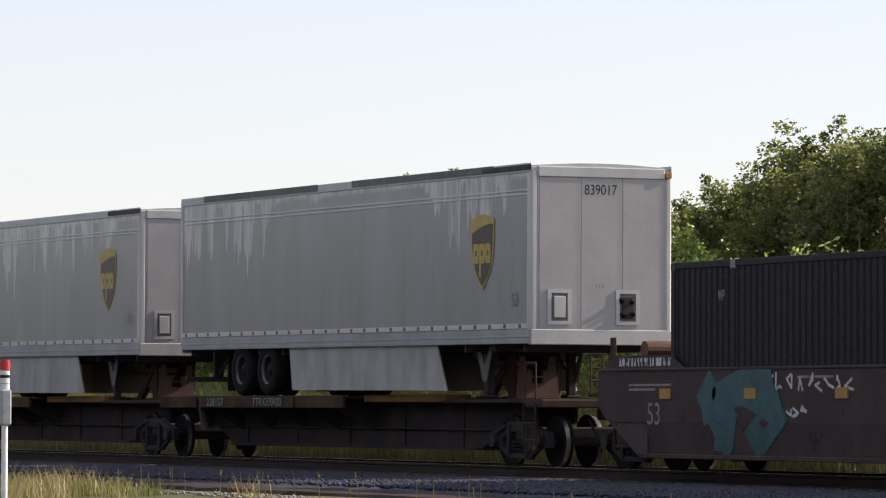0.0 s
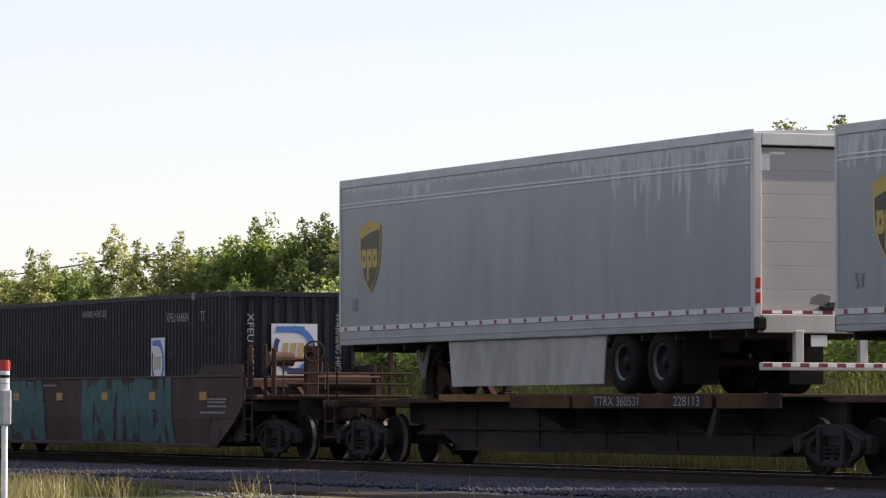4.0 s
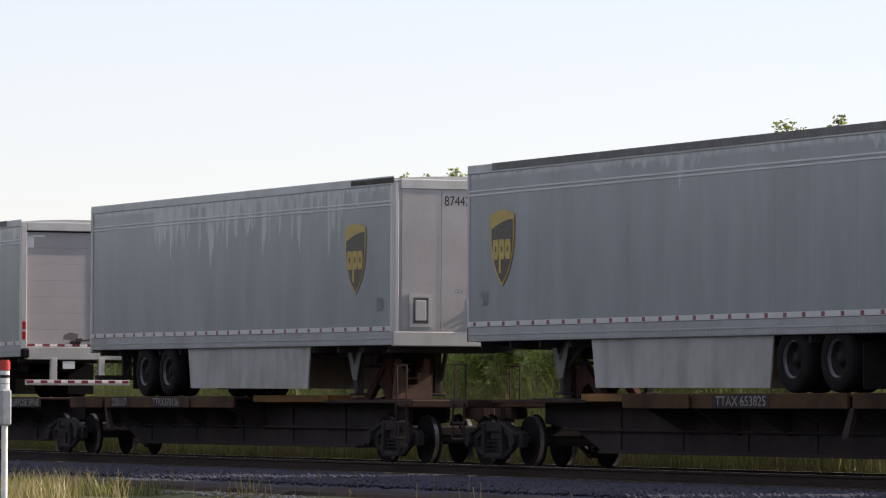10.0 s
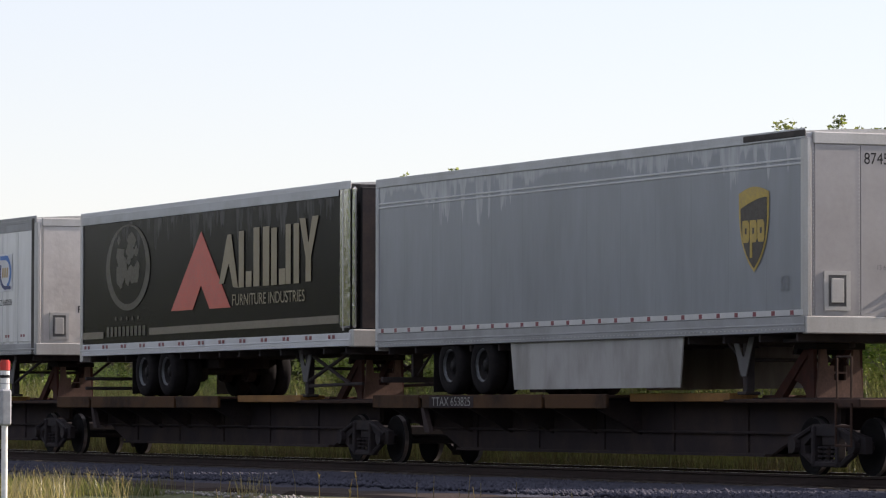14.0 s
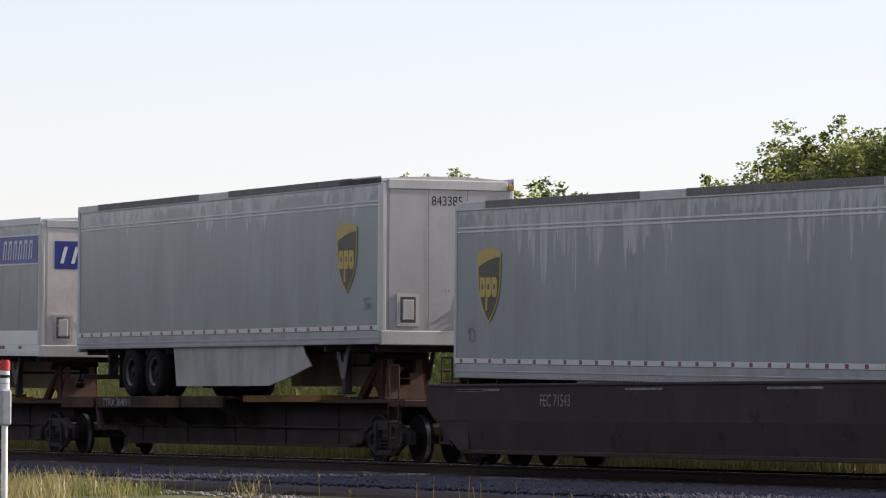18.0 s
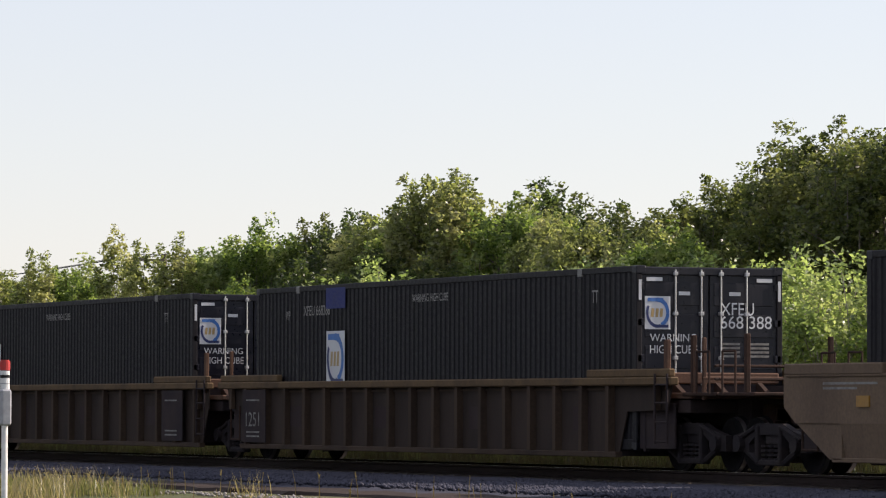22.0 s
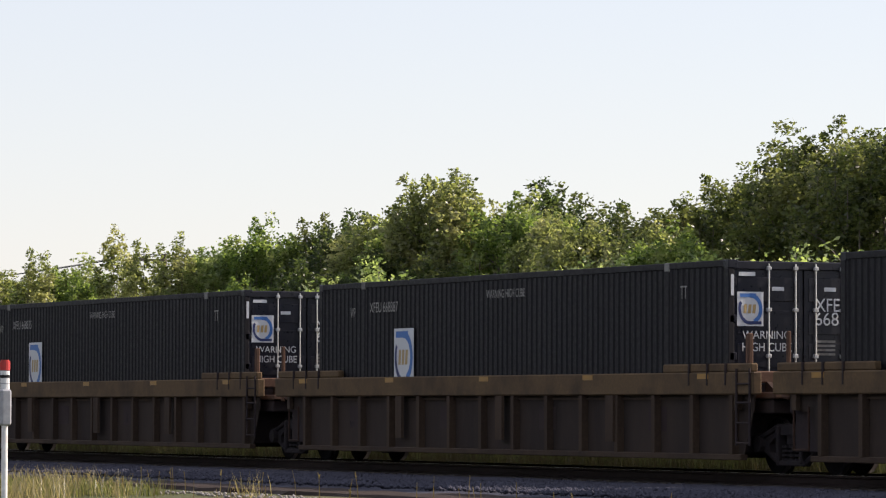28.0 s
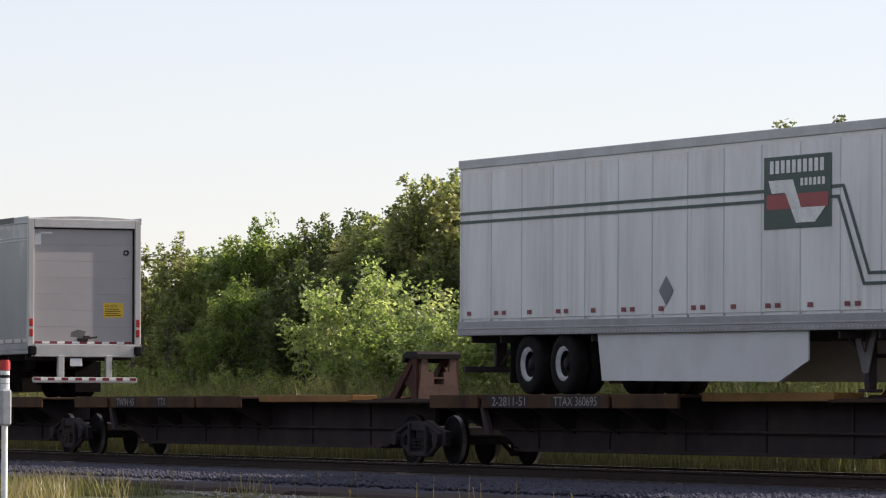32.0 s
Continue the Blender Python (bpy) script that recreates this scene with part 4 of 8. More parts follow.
def black_trailer():
    L = 14.5
    B = L - 0.55
    tr = thing("black_trailer", "glossy black trailer with red triangle and beige block shapes", "trailer")
    shell(tr, L, "ashley", rail="pale_line", line=False, tape=False, low_rail="pale_line")
    part("pale_edge", Shape().box(0.0, B, -1.316, -1.30, 4.85, 5.02, 0.006), "alu_rail", tr)
    part("rear_post", Shape().box(-0.01, 0.12, -1.318, 1.318, 2.0, 5.08, 0.015), "alu", tr)
    for i in range(13):
        for k in (0, 0.20):
            part("reflector", Shape().box(0.3 + i * 1.10 + k, 0.41 + i * 1.10 + k, -1.326, -1.322, 2.26, 2.33), "red_tape", tr)
    # polished rounded corner and a dark cooler nose
    part("corner_post", Shape().box(B, L + 0.02, -1.322, -1.10, 2.38, 5.06, 0.11), "polished", tr, "polished rounded corner post")
    part("corner_seam", Shape().box(B + 0.22, B + 0.25, -1.326, -1.30, 2.40, 4.95), "alu", tr)
    part("nose_sheet", Shape().box(L - 0.05, L + 0.02, -1.10, 1.29, 2.40, 5.0, 0.02), "ink", tr)
    part("grey_column", Shape().box(L + 0.02, L + 0.03, -1.08, -0.72, 2.45, 4.95), "black_steel", tr)
    for i in range(30):
        part("edge_stud", Shape().box(L + 0.03, L + 0.04, -0.72, -0.68, 2.5 + i * 0.08, 2.53 + i * 0.08), "galv", tr)
    part("nose_sill", Shape().box(L - 0.1, L + 0.12, -1.30, 1.30, 2.10, 2.42, 0.02), "alu", tr)
    # laurel emblem of plain shapes
    em = paint(tr, "laurel_emblem", [(2.85 + 1.30 * math.cos(a * math.pi / 20), 3.90 + 0.88 * math.sin(a * math.pi / 20)) for a in range(40)], "print_gold", label="faded gold laurel emblem")
    part("inner_field", Shape().plate([(2.85 + 1.05 * math.cos(a * math.pi / 18), 3.95 + 0.80 * math.sin(a * math.pi / 18)) for a in range(36)], -1.305, -1.3075), "ashley", em)
    rnd = random.Random(5)
    for k in range(16):
        ax, az = 2.85 + rnd.uniform(-0.6, 0.6), 3.90 + rnd.uniform(-0.6, 0.6)
        r = rnd.uniform(0.08, 0.22)
        part("land_patch", Shape().plate([(ax + 1.3 * r * rnd.uniform(0.6, 1.2) * math.cos(a), az + r * rnd.uniform(0.6, 1.3) * math.sin(a)) for a in [j * math.pi / 4 for j in range(8)]], -1.309, -1.310 - 0.0003 * k), "print_gold", em)
    for k in range(5):
        part("star", Shape().plate([(2.15 + k * 0.33 + 0.075 * (1 if j % 2 else 0.4) * math.cos(j * math.pi / 5), 2.86 + 0.06 * (1 if j % 2 else 0.4) * math.sin(j * math.pi / 5)) for j in range(10)], -1.304, -1.307), "print_gold", em)
    for k in range(10):
        part("word_bar", Shape().box(1.60 + k * 0.235, 1.76 + k * 0.235, -1.302, -1.305, 2.50, 2.70), "print_gold", em)
    paint(tr, "gold_band", [(0.12, 2.47), (1.40, 2.47), (1.40, 2.61), (0.12, 2.61)], "print_band", label="dull gold waist stripe")
    paint(tr, "gold_band", [(4.1, 2.50), (B, 2.54), (B, 2.69), (4.1, 2.64)], "print_band", label="dull gold waist stripe")
    paint(tr, "red_triangle", [(5.35, 2.95), (7.0, 4.48), (8.58, 2.95), (7.47, 2.95), (7.0, 3.42), (6.55, 2.95)], "print_red", label="large red notched triangle")
    # beige blocks in place of the name
    paint(tr, "name_block", [(7.98, 3.42), (8.42, 4.36), (8.62, 4.36), (8.98, 3.32), (8.72, 3.34), (8.5, 3.8), (8.22, 3.42)], "print_beige", -1.3065, "beige block shape")
    for x, w, k in ((9.02, 0.66, 0), (9.78, 0.80, 1), (10.68, 0.70, 0), (11.40, 0.66, 1)):
        for a, c, z0, z1 in (((0.0, 0.40, 3.32, 4.40), (0.56, 1.0, 3.32, 3.62)) if k == 0 else ((0.0, 0.38, 3.32, 4.44), (0.60, 1.0, 3.32, 4.44))):
            paint(tr, "name_block", [(x + w * a, z0), (x + w * c, z0), (x + w * c, z1), (x + w * a, z1)], "print_beige", -1.3065, "beige block shape")
    paint(tr, "name_block", [(12.08, 4.52), (12.36, 4.52), (12.52, 4.05), (12.70, 4.54), (13.0, 4.54), (12.64, 3.80), (12.64, 3.34), (12.38, 3.34), (12.38, 3.80)], "print_beige", -1.3065, "beige block shape")
    part("wording", lettering("FURNITURE INDUSTRIES", "print_beige", 3.65, 0.22, (8.68, -1.3065, 2.98)), "print_beige", tr)
    underside(tr, L, 0, L, None, (3.66, 4.96), 0, 11.3)
    for sy in (-0.8, 0.8):
        part("support_brace", Shape().bar((11.3, sy, 1.5), (13.4, sy, 2.05), 0.035), "black_steel", tr)
        part("support_brace", Shape().bar((11.3, sy, 2.05), (13.3, sy, 1.45), 0.035), "black_steel", tr)
        part("support_brace", Shape().bar((11.3, sy, 1.42), (13.9, sy, 1.45), 0.03), "black_steel", tr)
    for zz in (1.42, 1.62):
        part("rear_guard", Shape().box(0.0, 0.08, -1.2, 1.2, zz, zz + 0.07, 0.01), "black_steel", tr)
    return tr


def ribbed_trailer():
    L = 15.9
    tr = thing("old_white_trailer", "weathered off-white ribbed trailer with rusty swing doors", "trailer")
    shell(tr, L, "old_white_skin", rail="alu_rail", panels=14, line=False, tape=False, low_rail="old_white_skin", cut=0.11, post="low_rail")
    part("scuff_rail", Shape().box(0, L, -1.318, -1.30, 2.36, 2.63, 0.01), "old_white_skin", tr, "scuffed lower side band")
    part("scuff_edge", Shape().box(0, L, -1.326, -1.30, 2.61, 2.66, 0.008), "alu_rail", tr)
    tapes(tr, [0.46 + i * 2.7 + k for i in range(6) for k in (0, 0.26, 0.5)], 0.12, 2.46, 2.53, -1.320)
    rear_end(tr, L, "swing")
    paint(tr, "diamond_placard", [(7.85, 2.70), (8.10, 2.93), (7.85, 3.16), (7.60, 2.93)], "grey_ink", -1.314, "diamond placard holder")
    part("unit_mark", lettering("SLCZ", "ink", 0.36, 0.13, (L + 0.004, -0.80, 4.62), "end"), "ink", tr)
    part("unit_mark", lettering("942502", "ink", 0.54, 0.13, (L + 0.004, -1.04, 4.44), "end"), "ink", tr)
    rnd = random.Random(8)
    sc = Shape()
    for k in range(9):
        y, z = -0.95 + rnd.uniform(0, 0.8), 3.0 + rnd.uniform(0, 0.35)
        d = rnd.uniform(-0.08, 0.16)
        sc.slab([(y, z), (y + 0.018, z), (y + d + 0.018, z + 0.26), (y + d, z + 0.26)], L - 0.038, L - 0.034 + 0.0004 * k)
    part("scrawl", sc, "grey_ink", tr, "grey scrawled spray marks")
    underside(tr, L, L, 0, None, (11.26, 12.46), 0, 3.3, True)
    st = Shape()
    for sy in (-0.8, 0.8):
        st.bar((2.9, sy, 1.5), (5.2, sy, 2.05), 0.03).bar((2.9, sy, 1.45), (6.2, sy, 1.45), 0.025).box(6.2, 6.34, sy - 0.06, sy + 0.06, 1.4, 2.05)
    part("support_braces", st, "rust", tr)
    return tr


def blue_sign_trailer():
    L = 15.88
    tr = thing("grey_freight_trailer", "mid-grey panelled trailer with long blue sign and white base", "trailer")
    shell(tr, L, "mid_grey_skin", rail="pale_line", panels=13, line=False, tape=False, low_rail="band_white", post="low_rail")
    part("white_base", Shape().box(0.05, L - 0.1, -1.318, -1.30, 2.36, 2.67, 0.006), "band_white", tr, "white lower side band")
    tapes(tr, [0.57 + i * 1.27 + k for i in range(12) for k in ((0, 0.24) if i % 2 == 0 else (0.1,))], 0.20, 2.27, 2.34, -1.3235)
    nose_end(tr, L, "", True, 2)
    sign = paint(tr, "blue_sign", [(10.45, 4.13), (15.75, 4.13), (15.75, 4.72), (10.45, 4.72)], "av_blue", -1.314, "blue sign with white letter shapes")
    bars = Shape()
    for i in range(14):
        if i == 7:
            continue
        a = 10.65 + i * 0.345
        hvy = i < 7
        w = 0.10 if hvy else 0.05
        bars.plate([(a, 4.22), (a + w, 4.22), (a + w + 0.09, 4.63), (a + 0.09, 4.63)], -1.317, -1.320)
        bars.plate([(a + 0.16, 4.22), (a + 0.16 + w * 0.8, 4.22), (a + 0.23 + w * 0.8, 4.55), (a + 0.23, 4.55)], -1.317, -1.320)
        bars.box(a + 0.08, a + 0.27, -1.317, -1.320, 4.56, 4.63)
    part("letter_shapes", bars, "paint_white", sign)
    rim = Shape().box(10.4, 15.8, -1.314, -1.317, 4.72, 4.75).box(10.4, 15.8, -1.314, -1.317, 4.10, 4.13)
    part("sign_edge", rim, "pale_line", sign)
    for xx in (7.40, 7.87):
        paint(tr, "diamond_placard", [(xx, 2.78), (xx + 0.23, 3.0), (xx, 3.22), (xx - 0.23, 3.0)], "white_tape", -1.314, "white diamond placard")
    sg = part("front_sign", Shape().box(L + 0.012, L + 0.016, -0.98, 0.9, 4.0, 4.60), "av_blue", tr, "blue sign on the nose")
    nb = Shape()
    for i in range(7):
        nb.slab([(-0.86 + i * 0.25, 4.12), (-0.78 + i * 0.25, 4.12), (-0.68 + i * 0.25, 4.48), (-0.76 + i * 0.25, 4.48)], L + 0.016, L + 0.02)
    part("letter_shapes", nb, "paint_white", sg)
    for yy in (-0.92, -0.42):
        pl = Shape().slab([(yy + 0.24, 2.54), (yy + 0.48, 2.78), (yy + 0.24, 3.02), (yy, 2.78)], L + 0.012, L + 0.022)
        part("placard_frame", pl, "galv", tr, "diamond placard frame")
    underside(tr, L, 0, L, (5.07, 12.5), (2.87, 4.2), -2.2, 13.0, skirt_mat="band_white")
    return tr


def green_sign_trailer():
    L = 15.9
    tr = thing("white_freight_trailer", "white panelled trailer with green and red sign and thin stripes", "trailer")
    shell(tr, L, "white", rail="alu_rail", panels=13, line=False, tape=False, post="alu_rail")
    tapes(tr, [0.38 + i * 1.2 + k for i in range(13) for k in ((0, 0.3) if i % 2 else (0.1,))], 0.16, 2.46, 2.53, -1.316)
    for zz in (4.17, 4.02):
        paint(tr, "green_stripe", [(0.1, zz), (11.05, zz), (11.05, zz + 0.05), (0.1, zz + 0.05)], "int_green", -1.314, "thin dark green stripe")
        paint(tr, "green_stripe", [(13.1, zz), (13.45 + (0 if zz > 4.1 else -0.12), zz), (13.45 + (0 if zz > 4.1 else -0.12), zz + 0.05), (13.1, zz + 0.05)], "int_green", -1.314)
        dz = 0 if zz > 4.1 else -0.15
        paint(tr, "green_stripe", [(13.40 + dz, zz + 0.05), (13.48 + dz, zz + 0.05), (14.26 + dz, 2.90 + dz), (14.18 + dz, 2.90 + dz)], "int_green", -1.3145)
        paint(tr, "green_stripe", [(14.18 + dz, 2.90 + dz), (L - 0.2, 2.90 + dz), (L - 0.2, 2.95 + dz), (14.18 + dz, 2.95 + dz)], "int_green", -1.314)
    sg = paint(tr, "green_sign", [(11.05, 3.62), (13.1, 3.62), (13.1, 4.69), (11.05, 4.69)], "int_green", -1.316, "green sign with red and white shapes")
    part("red_band", Shape().box(11.14, 13.02, -1.319, -1.322, 3.91, 4.13), "int_red", sg)
    part("white_path", Shape().plate([(11.2, 4.34), (11.95, 4.34), (12.2, 3.92), (12.95, 3.92), (12.62, 3.70), (12.05, 3.70), (11.72, 4.15), (11.3, 4.15)], -1.322, -1.325), "paint_white", sg)
    for i in range(10):
        part("letter_bar", Shape().box(11.24 + i * 0.17, 11.35 + i * 0.17, -1.319, -1.322, 4.44, 4.63), "paint_white", sg)
    for i in range(6):
        part("letter_bar", Shape().box(12.18 + i * 0.13, 12.26 + i * 0.13, -1.319, -1.322, 4.24, 4.35), "paint_white", sg)
    paint(tr, "diamond_placard", [(7.85, 2.54), (8.10, 2.77), (7.85, 3.0), (7.60, 2.77)], "grey_ink", -1.314, "grey diamond placard")
    nose_end(tr, L, "")
    underside(tr, L, 0, L, (5.3, 12.3), (2.68, 4.03), -0.9, L - 2.6, True, "pale_line")
    rear_guard(tr)
    return tr


# ---- containers ----
CL, CH, CW = 16.08, 2.90, 1.30


def wavy(x0, x1, z0, z1, y, depth, pitch=0.28, along="x", duty=(0.34, 0.5, 0.84)):
    """A corrugated sheet between two uprights."""
    sh = Shape()
    n = max(1, round((x1 - x0) / pitch))
    p = (x1 - x0) / n
    line = []
    for i in range(n):
        a = x0 + i * p
        line += [(a, y), (a + p * duty[0], y), (a + p * duty[1], y + depth), (a + p * duty[2], y + depth)]
    line.append((x1, y))
    vs, fs = [], []
    for a, b in line:
        vs += [(a, b, z0), (a, b, z1)] if along == "x" else [(b, a, z0), (b, a, z1)]
    for i in range(len(line) - 1):
        fs.append((2 * i, 2 * i + 2, 2 * i + 3, 2 * i + 1))
    return sh.add(vs, fs)


def container(door_right, digits, label_plate=True, extra=""):
    """A dark high-cube container; its base lies at z = 0."""
    c = thing("shipping_container", "dark corrugated high-cube container with blue-white decal, %s" % ("lock-bar doors" if door_right else "corrugated front wall"), "container", "dark containers")
    L, H, W = CL, CH, CW
    fr = part("frame", Shape().box(0.05, L - 0.05, -W + 0.06, W - 0.06, 0.0, 0.14), "container", c)
    part("roof", Shape().box(0.06, L - 0.06, -W + 0.03, W - 0.03, H - 0.06, H - 0.012, 0.01), "container", c)
    for sy in (-1, 1):
        for a, b in ((0.14, 1.98), (2.12, L - 2.12), (L - 1.98, L - 0.14)):
            part("side_wall", wavy(a, b, 0.16, H - 0.09, sy * (W - 0.012), -sy * 0.020, 0.19), "container", c)
        part("top_rail", Shape().box(0.0, L, sy * (W - 0.07), sy * W, H - 0.10, H, 0.008), "container", c)
        part("bottom_rail", Shape().box(0.0, L, sy * (W - 0.10), sy * W, 0.0, 0.17, 0.008), "container", c)
        for xx in (0.07, 2.05, L - 2.05, L - 0.07):
            part("corner_post", Shape().box(xx - 0.07, xx + 0.07, sy * (W - 0.10), sy * (W + 0.002), 0.0, H, 0.012), "container", c)
        for xx in (2.05, L - 2.05):
            for zz in (0.0, H - 0.13):
                part("corner_casting", Shape().box(xx - 0.085, xx + 0.085, sy * (W - 0.1), sy * (W + 0.006), zz - 0.004, zz + 0.134, 0.01), "dull_white", c)
    for xx in (0, L):
        for sy in (-1, 1):
            for zz in (0.0, H - 0.12):
                part("corner_casting", Shape().box(xx - 0.004 if xx else -0.004, xx + 0.004 if xx else 0.17, sy * (W - 0.16), sy * (W + 0.004), zz - 0.003, zz + 0.123, 0.01) if not xx else
                     Shape().box(L - 0.17, L + 0.004, sy * (W - 0.16), sy * (W + 0.004), zz - 0.003, zz + 0.123, 0.01), "container_end", c)
    part("front_wall", wavy(-W + 0.12, W - 0.12, 0.14, H - 0.1, 0.03, 0.05, 0.26, "y"), "container_end", c)
    y = -W - 0.0065
    if door_right:
        part("wording", lettering("WP", "mark_white", 0.22, 0.17, (1.48, y, H - 0.62)), "mark_white", c)
        part("serial", lettering("XFEU " + digits.replace(" ", ""), "mark_white", 1.25, 0.18, (2.36, y, H - 0.55)), "mark_white", c)
        ring_mark(c, 3.46, 4.32, H - 1.86, H - 0.85, y)
        part("wording", lettering("WARNING HIGH CUBE", "mark_white", 1.52, 0.14, (7.34, y, H - 0.40)), "mark_white", c)
        part("wording", lettering("TT", "mark_white", 0.22, 0.2, (14.5, y, H - 0.56)), "mark_white", c)
        part("wording", lettering("53'", "mark_white", 0.40, 0.22, (0.85, y, 0.62)), "mark_white", c)
        part("wording", lettering("53'", "mark_white", 0.40, 0.22, (14.72, y, 0.62)), "mark_white", c)
        part("wording", lettering("IA", "mark_white", 0.2, 0.18, (2.36, y, 0.66)), "mark_white", c)
        part("wording", lettering("TA", "mark_white", 0.2, 0.18, (13.55, y, 0.66)), "mark_white", c)
        x = L - 0.05
        part("door_header", Shape().box(x - 0.05, x + 0.05, -W + 0.02, W - 0.02, H - 0.14, H - 0.02, 0.01), "container_end", c)
        part("door_sill", Shape().box(x - 0.05, x + 0.05, -W + 0.02, W - 0.02, 0.02, 0.15, 0.01), "container_end", c)
        for sy in (-1, 1):
            d = part("door_leaf", Shape().box(x - 0.02, x + 0.02, sy * 0.012, sy * (W - 0.10), 0.15, H - 0.14, 0.006), "container_end", c, "navy door leaf")
            for k in range(5):
                z0 = 0.28 + k * 0.50
                part("pressed_panel", Shape().box(x + 0.02, x + 0.034, sy * 0.08, sy * (W - 0.16), z0, z0 + 0.36, 0.012), "container_end", d)
            for yy in (0.16, 0.62) if sy < 0 else (0.19, 0.65):
                rod = part("lock_bar", Shape().bar((x + 0.065, sy * yy, 0.06), (x + 0.065, sy * yy, H - 0.05), 0.014, 8), "galv", d, "bright galvanised lock bar")
                for zz in (0.10, 0.75, 1.45, 2.15, H - 0.12):
                    part("bar_guide", Shape().box(x + 0.02, x + 0.095, sy * yy - 0.035, sy * yy + 0.035, zz - 0.03, zz + 0.03, 0.008), "alu_rail", rod)
                part("handle", Shape().bar((x + 0.08, sy * yy, 0.58), (x + 0.08, sy * yy - 0.34, 0.60), 0.016, 6), "galv", rod)
            for k in range(5):
                zz = 0.30 + k * 0.57
                part("hinge", Shape().box(x - 0.01, x + 0.05, sy * (W - 0.14), sy * (W - 0.02), zz - 0.06, zz + 0.06, 0.01), "container_end", d)
            part("end_tag", Shape().box(x + 0.036, x + 0.04, sy * 0.98 - 0.14, sy * 0.98 + 0.14, H - 0.24, H - 0.18), "logo_white", d)
            part("end_tag", Shape().box(x + 0.055, x + 0.06, sy * (W - 0.085), sy * (W - 0.035), H - 0.54, H - 0.22), "logo_white", d)
            part("end_tag", Shape().box(x + 0.036, x + 0.04, sy * 0.45 - 0.1, sy * 0.45 + 0.1, H - 0.46, H - 0.40), "logo_white", d)
            part("red_tag", Shape().box(x + 0.036, x + 0.04, sy * 0.6 - 0.1, sy * 0.6 + 0.1, 0.20, 0.26), "red_tape", d)
            part("white_tag", Shape().box(x + 0.036, x + 0.04, sy * 0.85 - 0.1, sy * 0.85 + 0.1, 0.20, 0.26), "white_tape", d)
        ring_mark(c, -1.15, -0.70, H - 1.0, H - 0.48, x + 0.036, "end")
        e = x + 0.042
        part("wording", lettering("WARNING", "logo_white", 0.82, 0.12, (e, -1.06, H - 1.19), "end"), "paint_white", c)
        part("wording", lettering("HIGH CUBE", "logo_white", 0.84, 0.13, (e, -1.06, H - 1.38), "end"), "paint_white", c)
        part("serial", lettering("XFEU", "logo_white", 0.60, 0.20, (e, 0.19, H - 0.77), "end"), "paint_white", c)
        part("serial", lettering(digits, "logo_white", 0.92, 0.20, (e, 0.19, H - 0.98), "end"), "paint_white", c)
        tb = Shape()
        for k in range(4):
            tb.box(e - 0.002, e, 0.20, 0.54, H - 1.24 - k * 0.065, H - 1.205 - k * 0.065).box(e - 0.002, e, 0.64, 1.06, H - 1.24 - k * 0.065, H - 1.205 - k * 0.065)
        part("small_print", tb, "dull_white", c)
        if extra:
            lb = part("load_label", Shape().box(e - 0.004, e, -1.15, -0.66, H - 1.79, H - 1.51), "logo_white", c, "white weight label")
            part("wording", lettering(extra, "ink", 0.46, 0.11, (e + 0.003, -1.13, H - 1.76), "end"), "ink", lb)
            part("blank_label", Shape().box(e - 0.004, e, -1.13, -0.92, H - 2.11, H - 1.84), "logo_white", c)
            part("orange_label", Shape().box(e - 0.004, e, 0.64, 1.05, H - 2.23, H - 1.95), "orange_patch", c, "orange square label")
    else:
        part("wording", lettering("WP", "mark_white", 0.22, 0.17, (1.58, y, H - 0.62)), "mark_white", c)
        part("wording", lettering("WARNING HIGH CUBE", "mark_white", 1.50, 0.14, (7.55, y, H - 0.38)), "mark_white", c)
        part("serial", lettering("XFEU " + digits.replace(" ", ""), "mark_white", 1.25, 0.18, (12.55, y, H - 0.55)), "mark_white", c)
        part("wording", lettering("TT", "mark_white", 0.22, 0.2, (14.45, y, H - 0.56)), "mark_white", c)
        ring_mark(c, 11.72, 12.50, H - 1.86, H - 0.85, y)
        x = L - 0.02
        part("front_wall", wavy(-W + 0.12, W - 0.12, 0.14, H - 0.1, x, -0.05, 0.26, "y"), "container_end", c)
        part("header", Shape().box(L - 0.1, L, -W + 0.03, W - 0.03, H - 0.11, H - 0.005, 0.01), "container_end", c)
        part("serial", lettering("XFEU " + digits.replace(" ", ""), "mark_white", 0.14, 1.35, (x + 0.006, -0.96, H - 0.42), "down"), "paint_white", c)
        part("wording", lettering("WARNING HIGH CUBE", "mark_white", 0.12, 1.7, (x + 0.006, 0.88, H - 0.40), "down"), "paint_white", c)
        ring_mark(c, -0.46, 0.50, H - 1.62, H - 0.62, x + 0.004, "end")
    return c


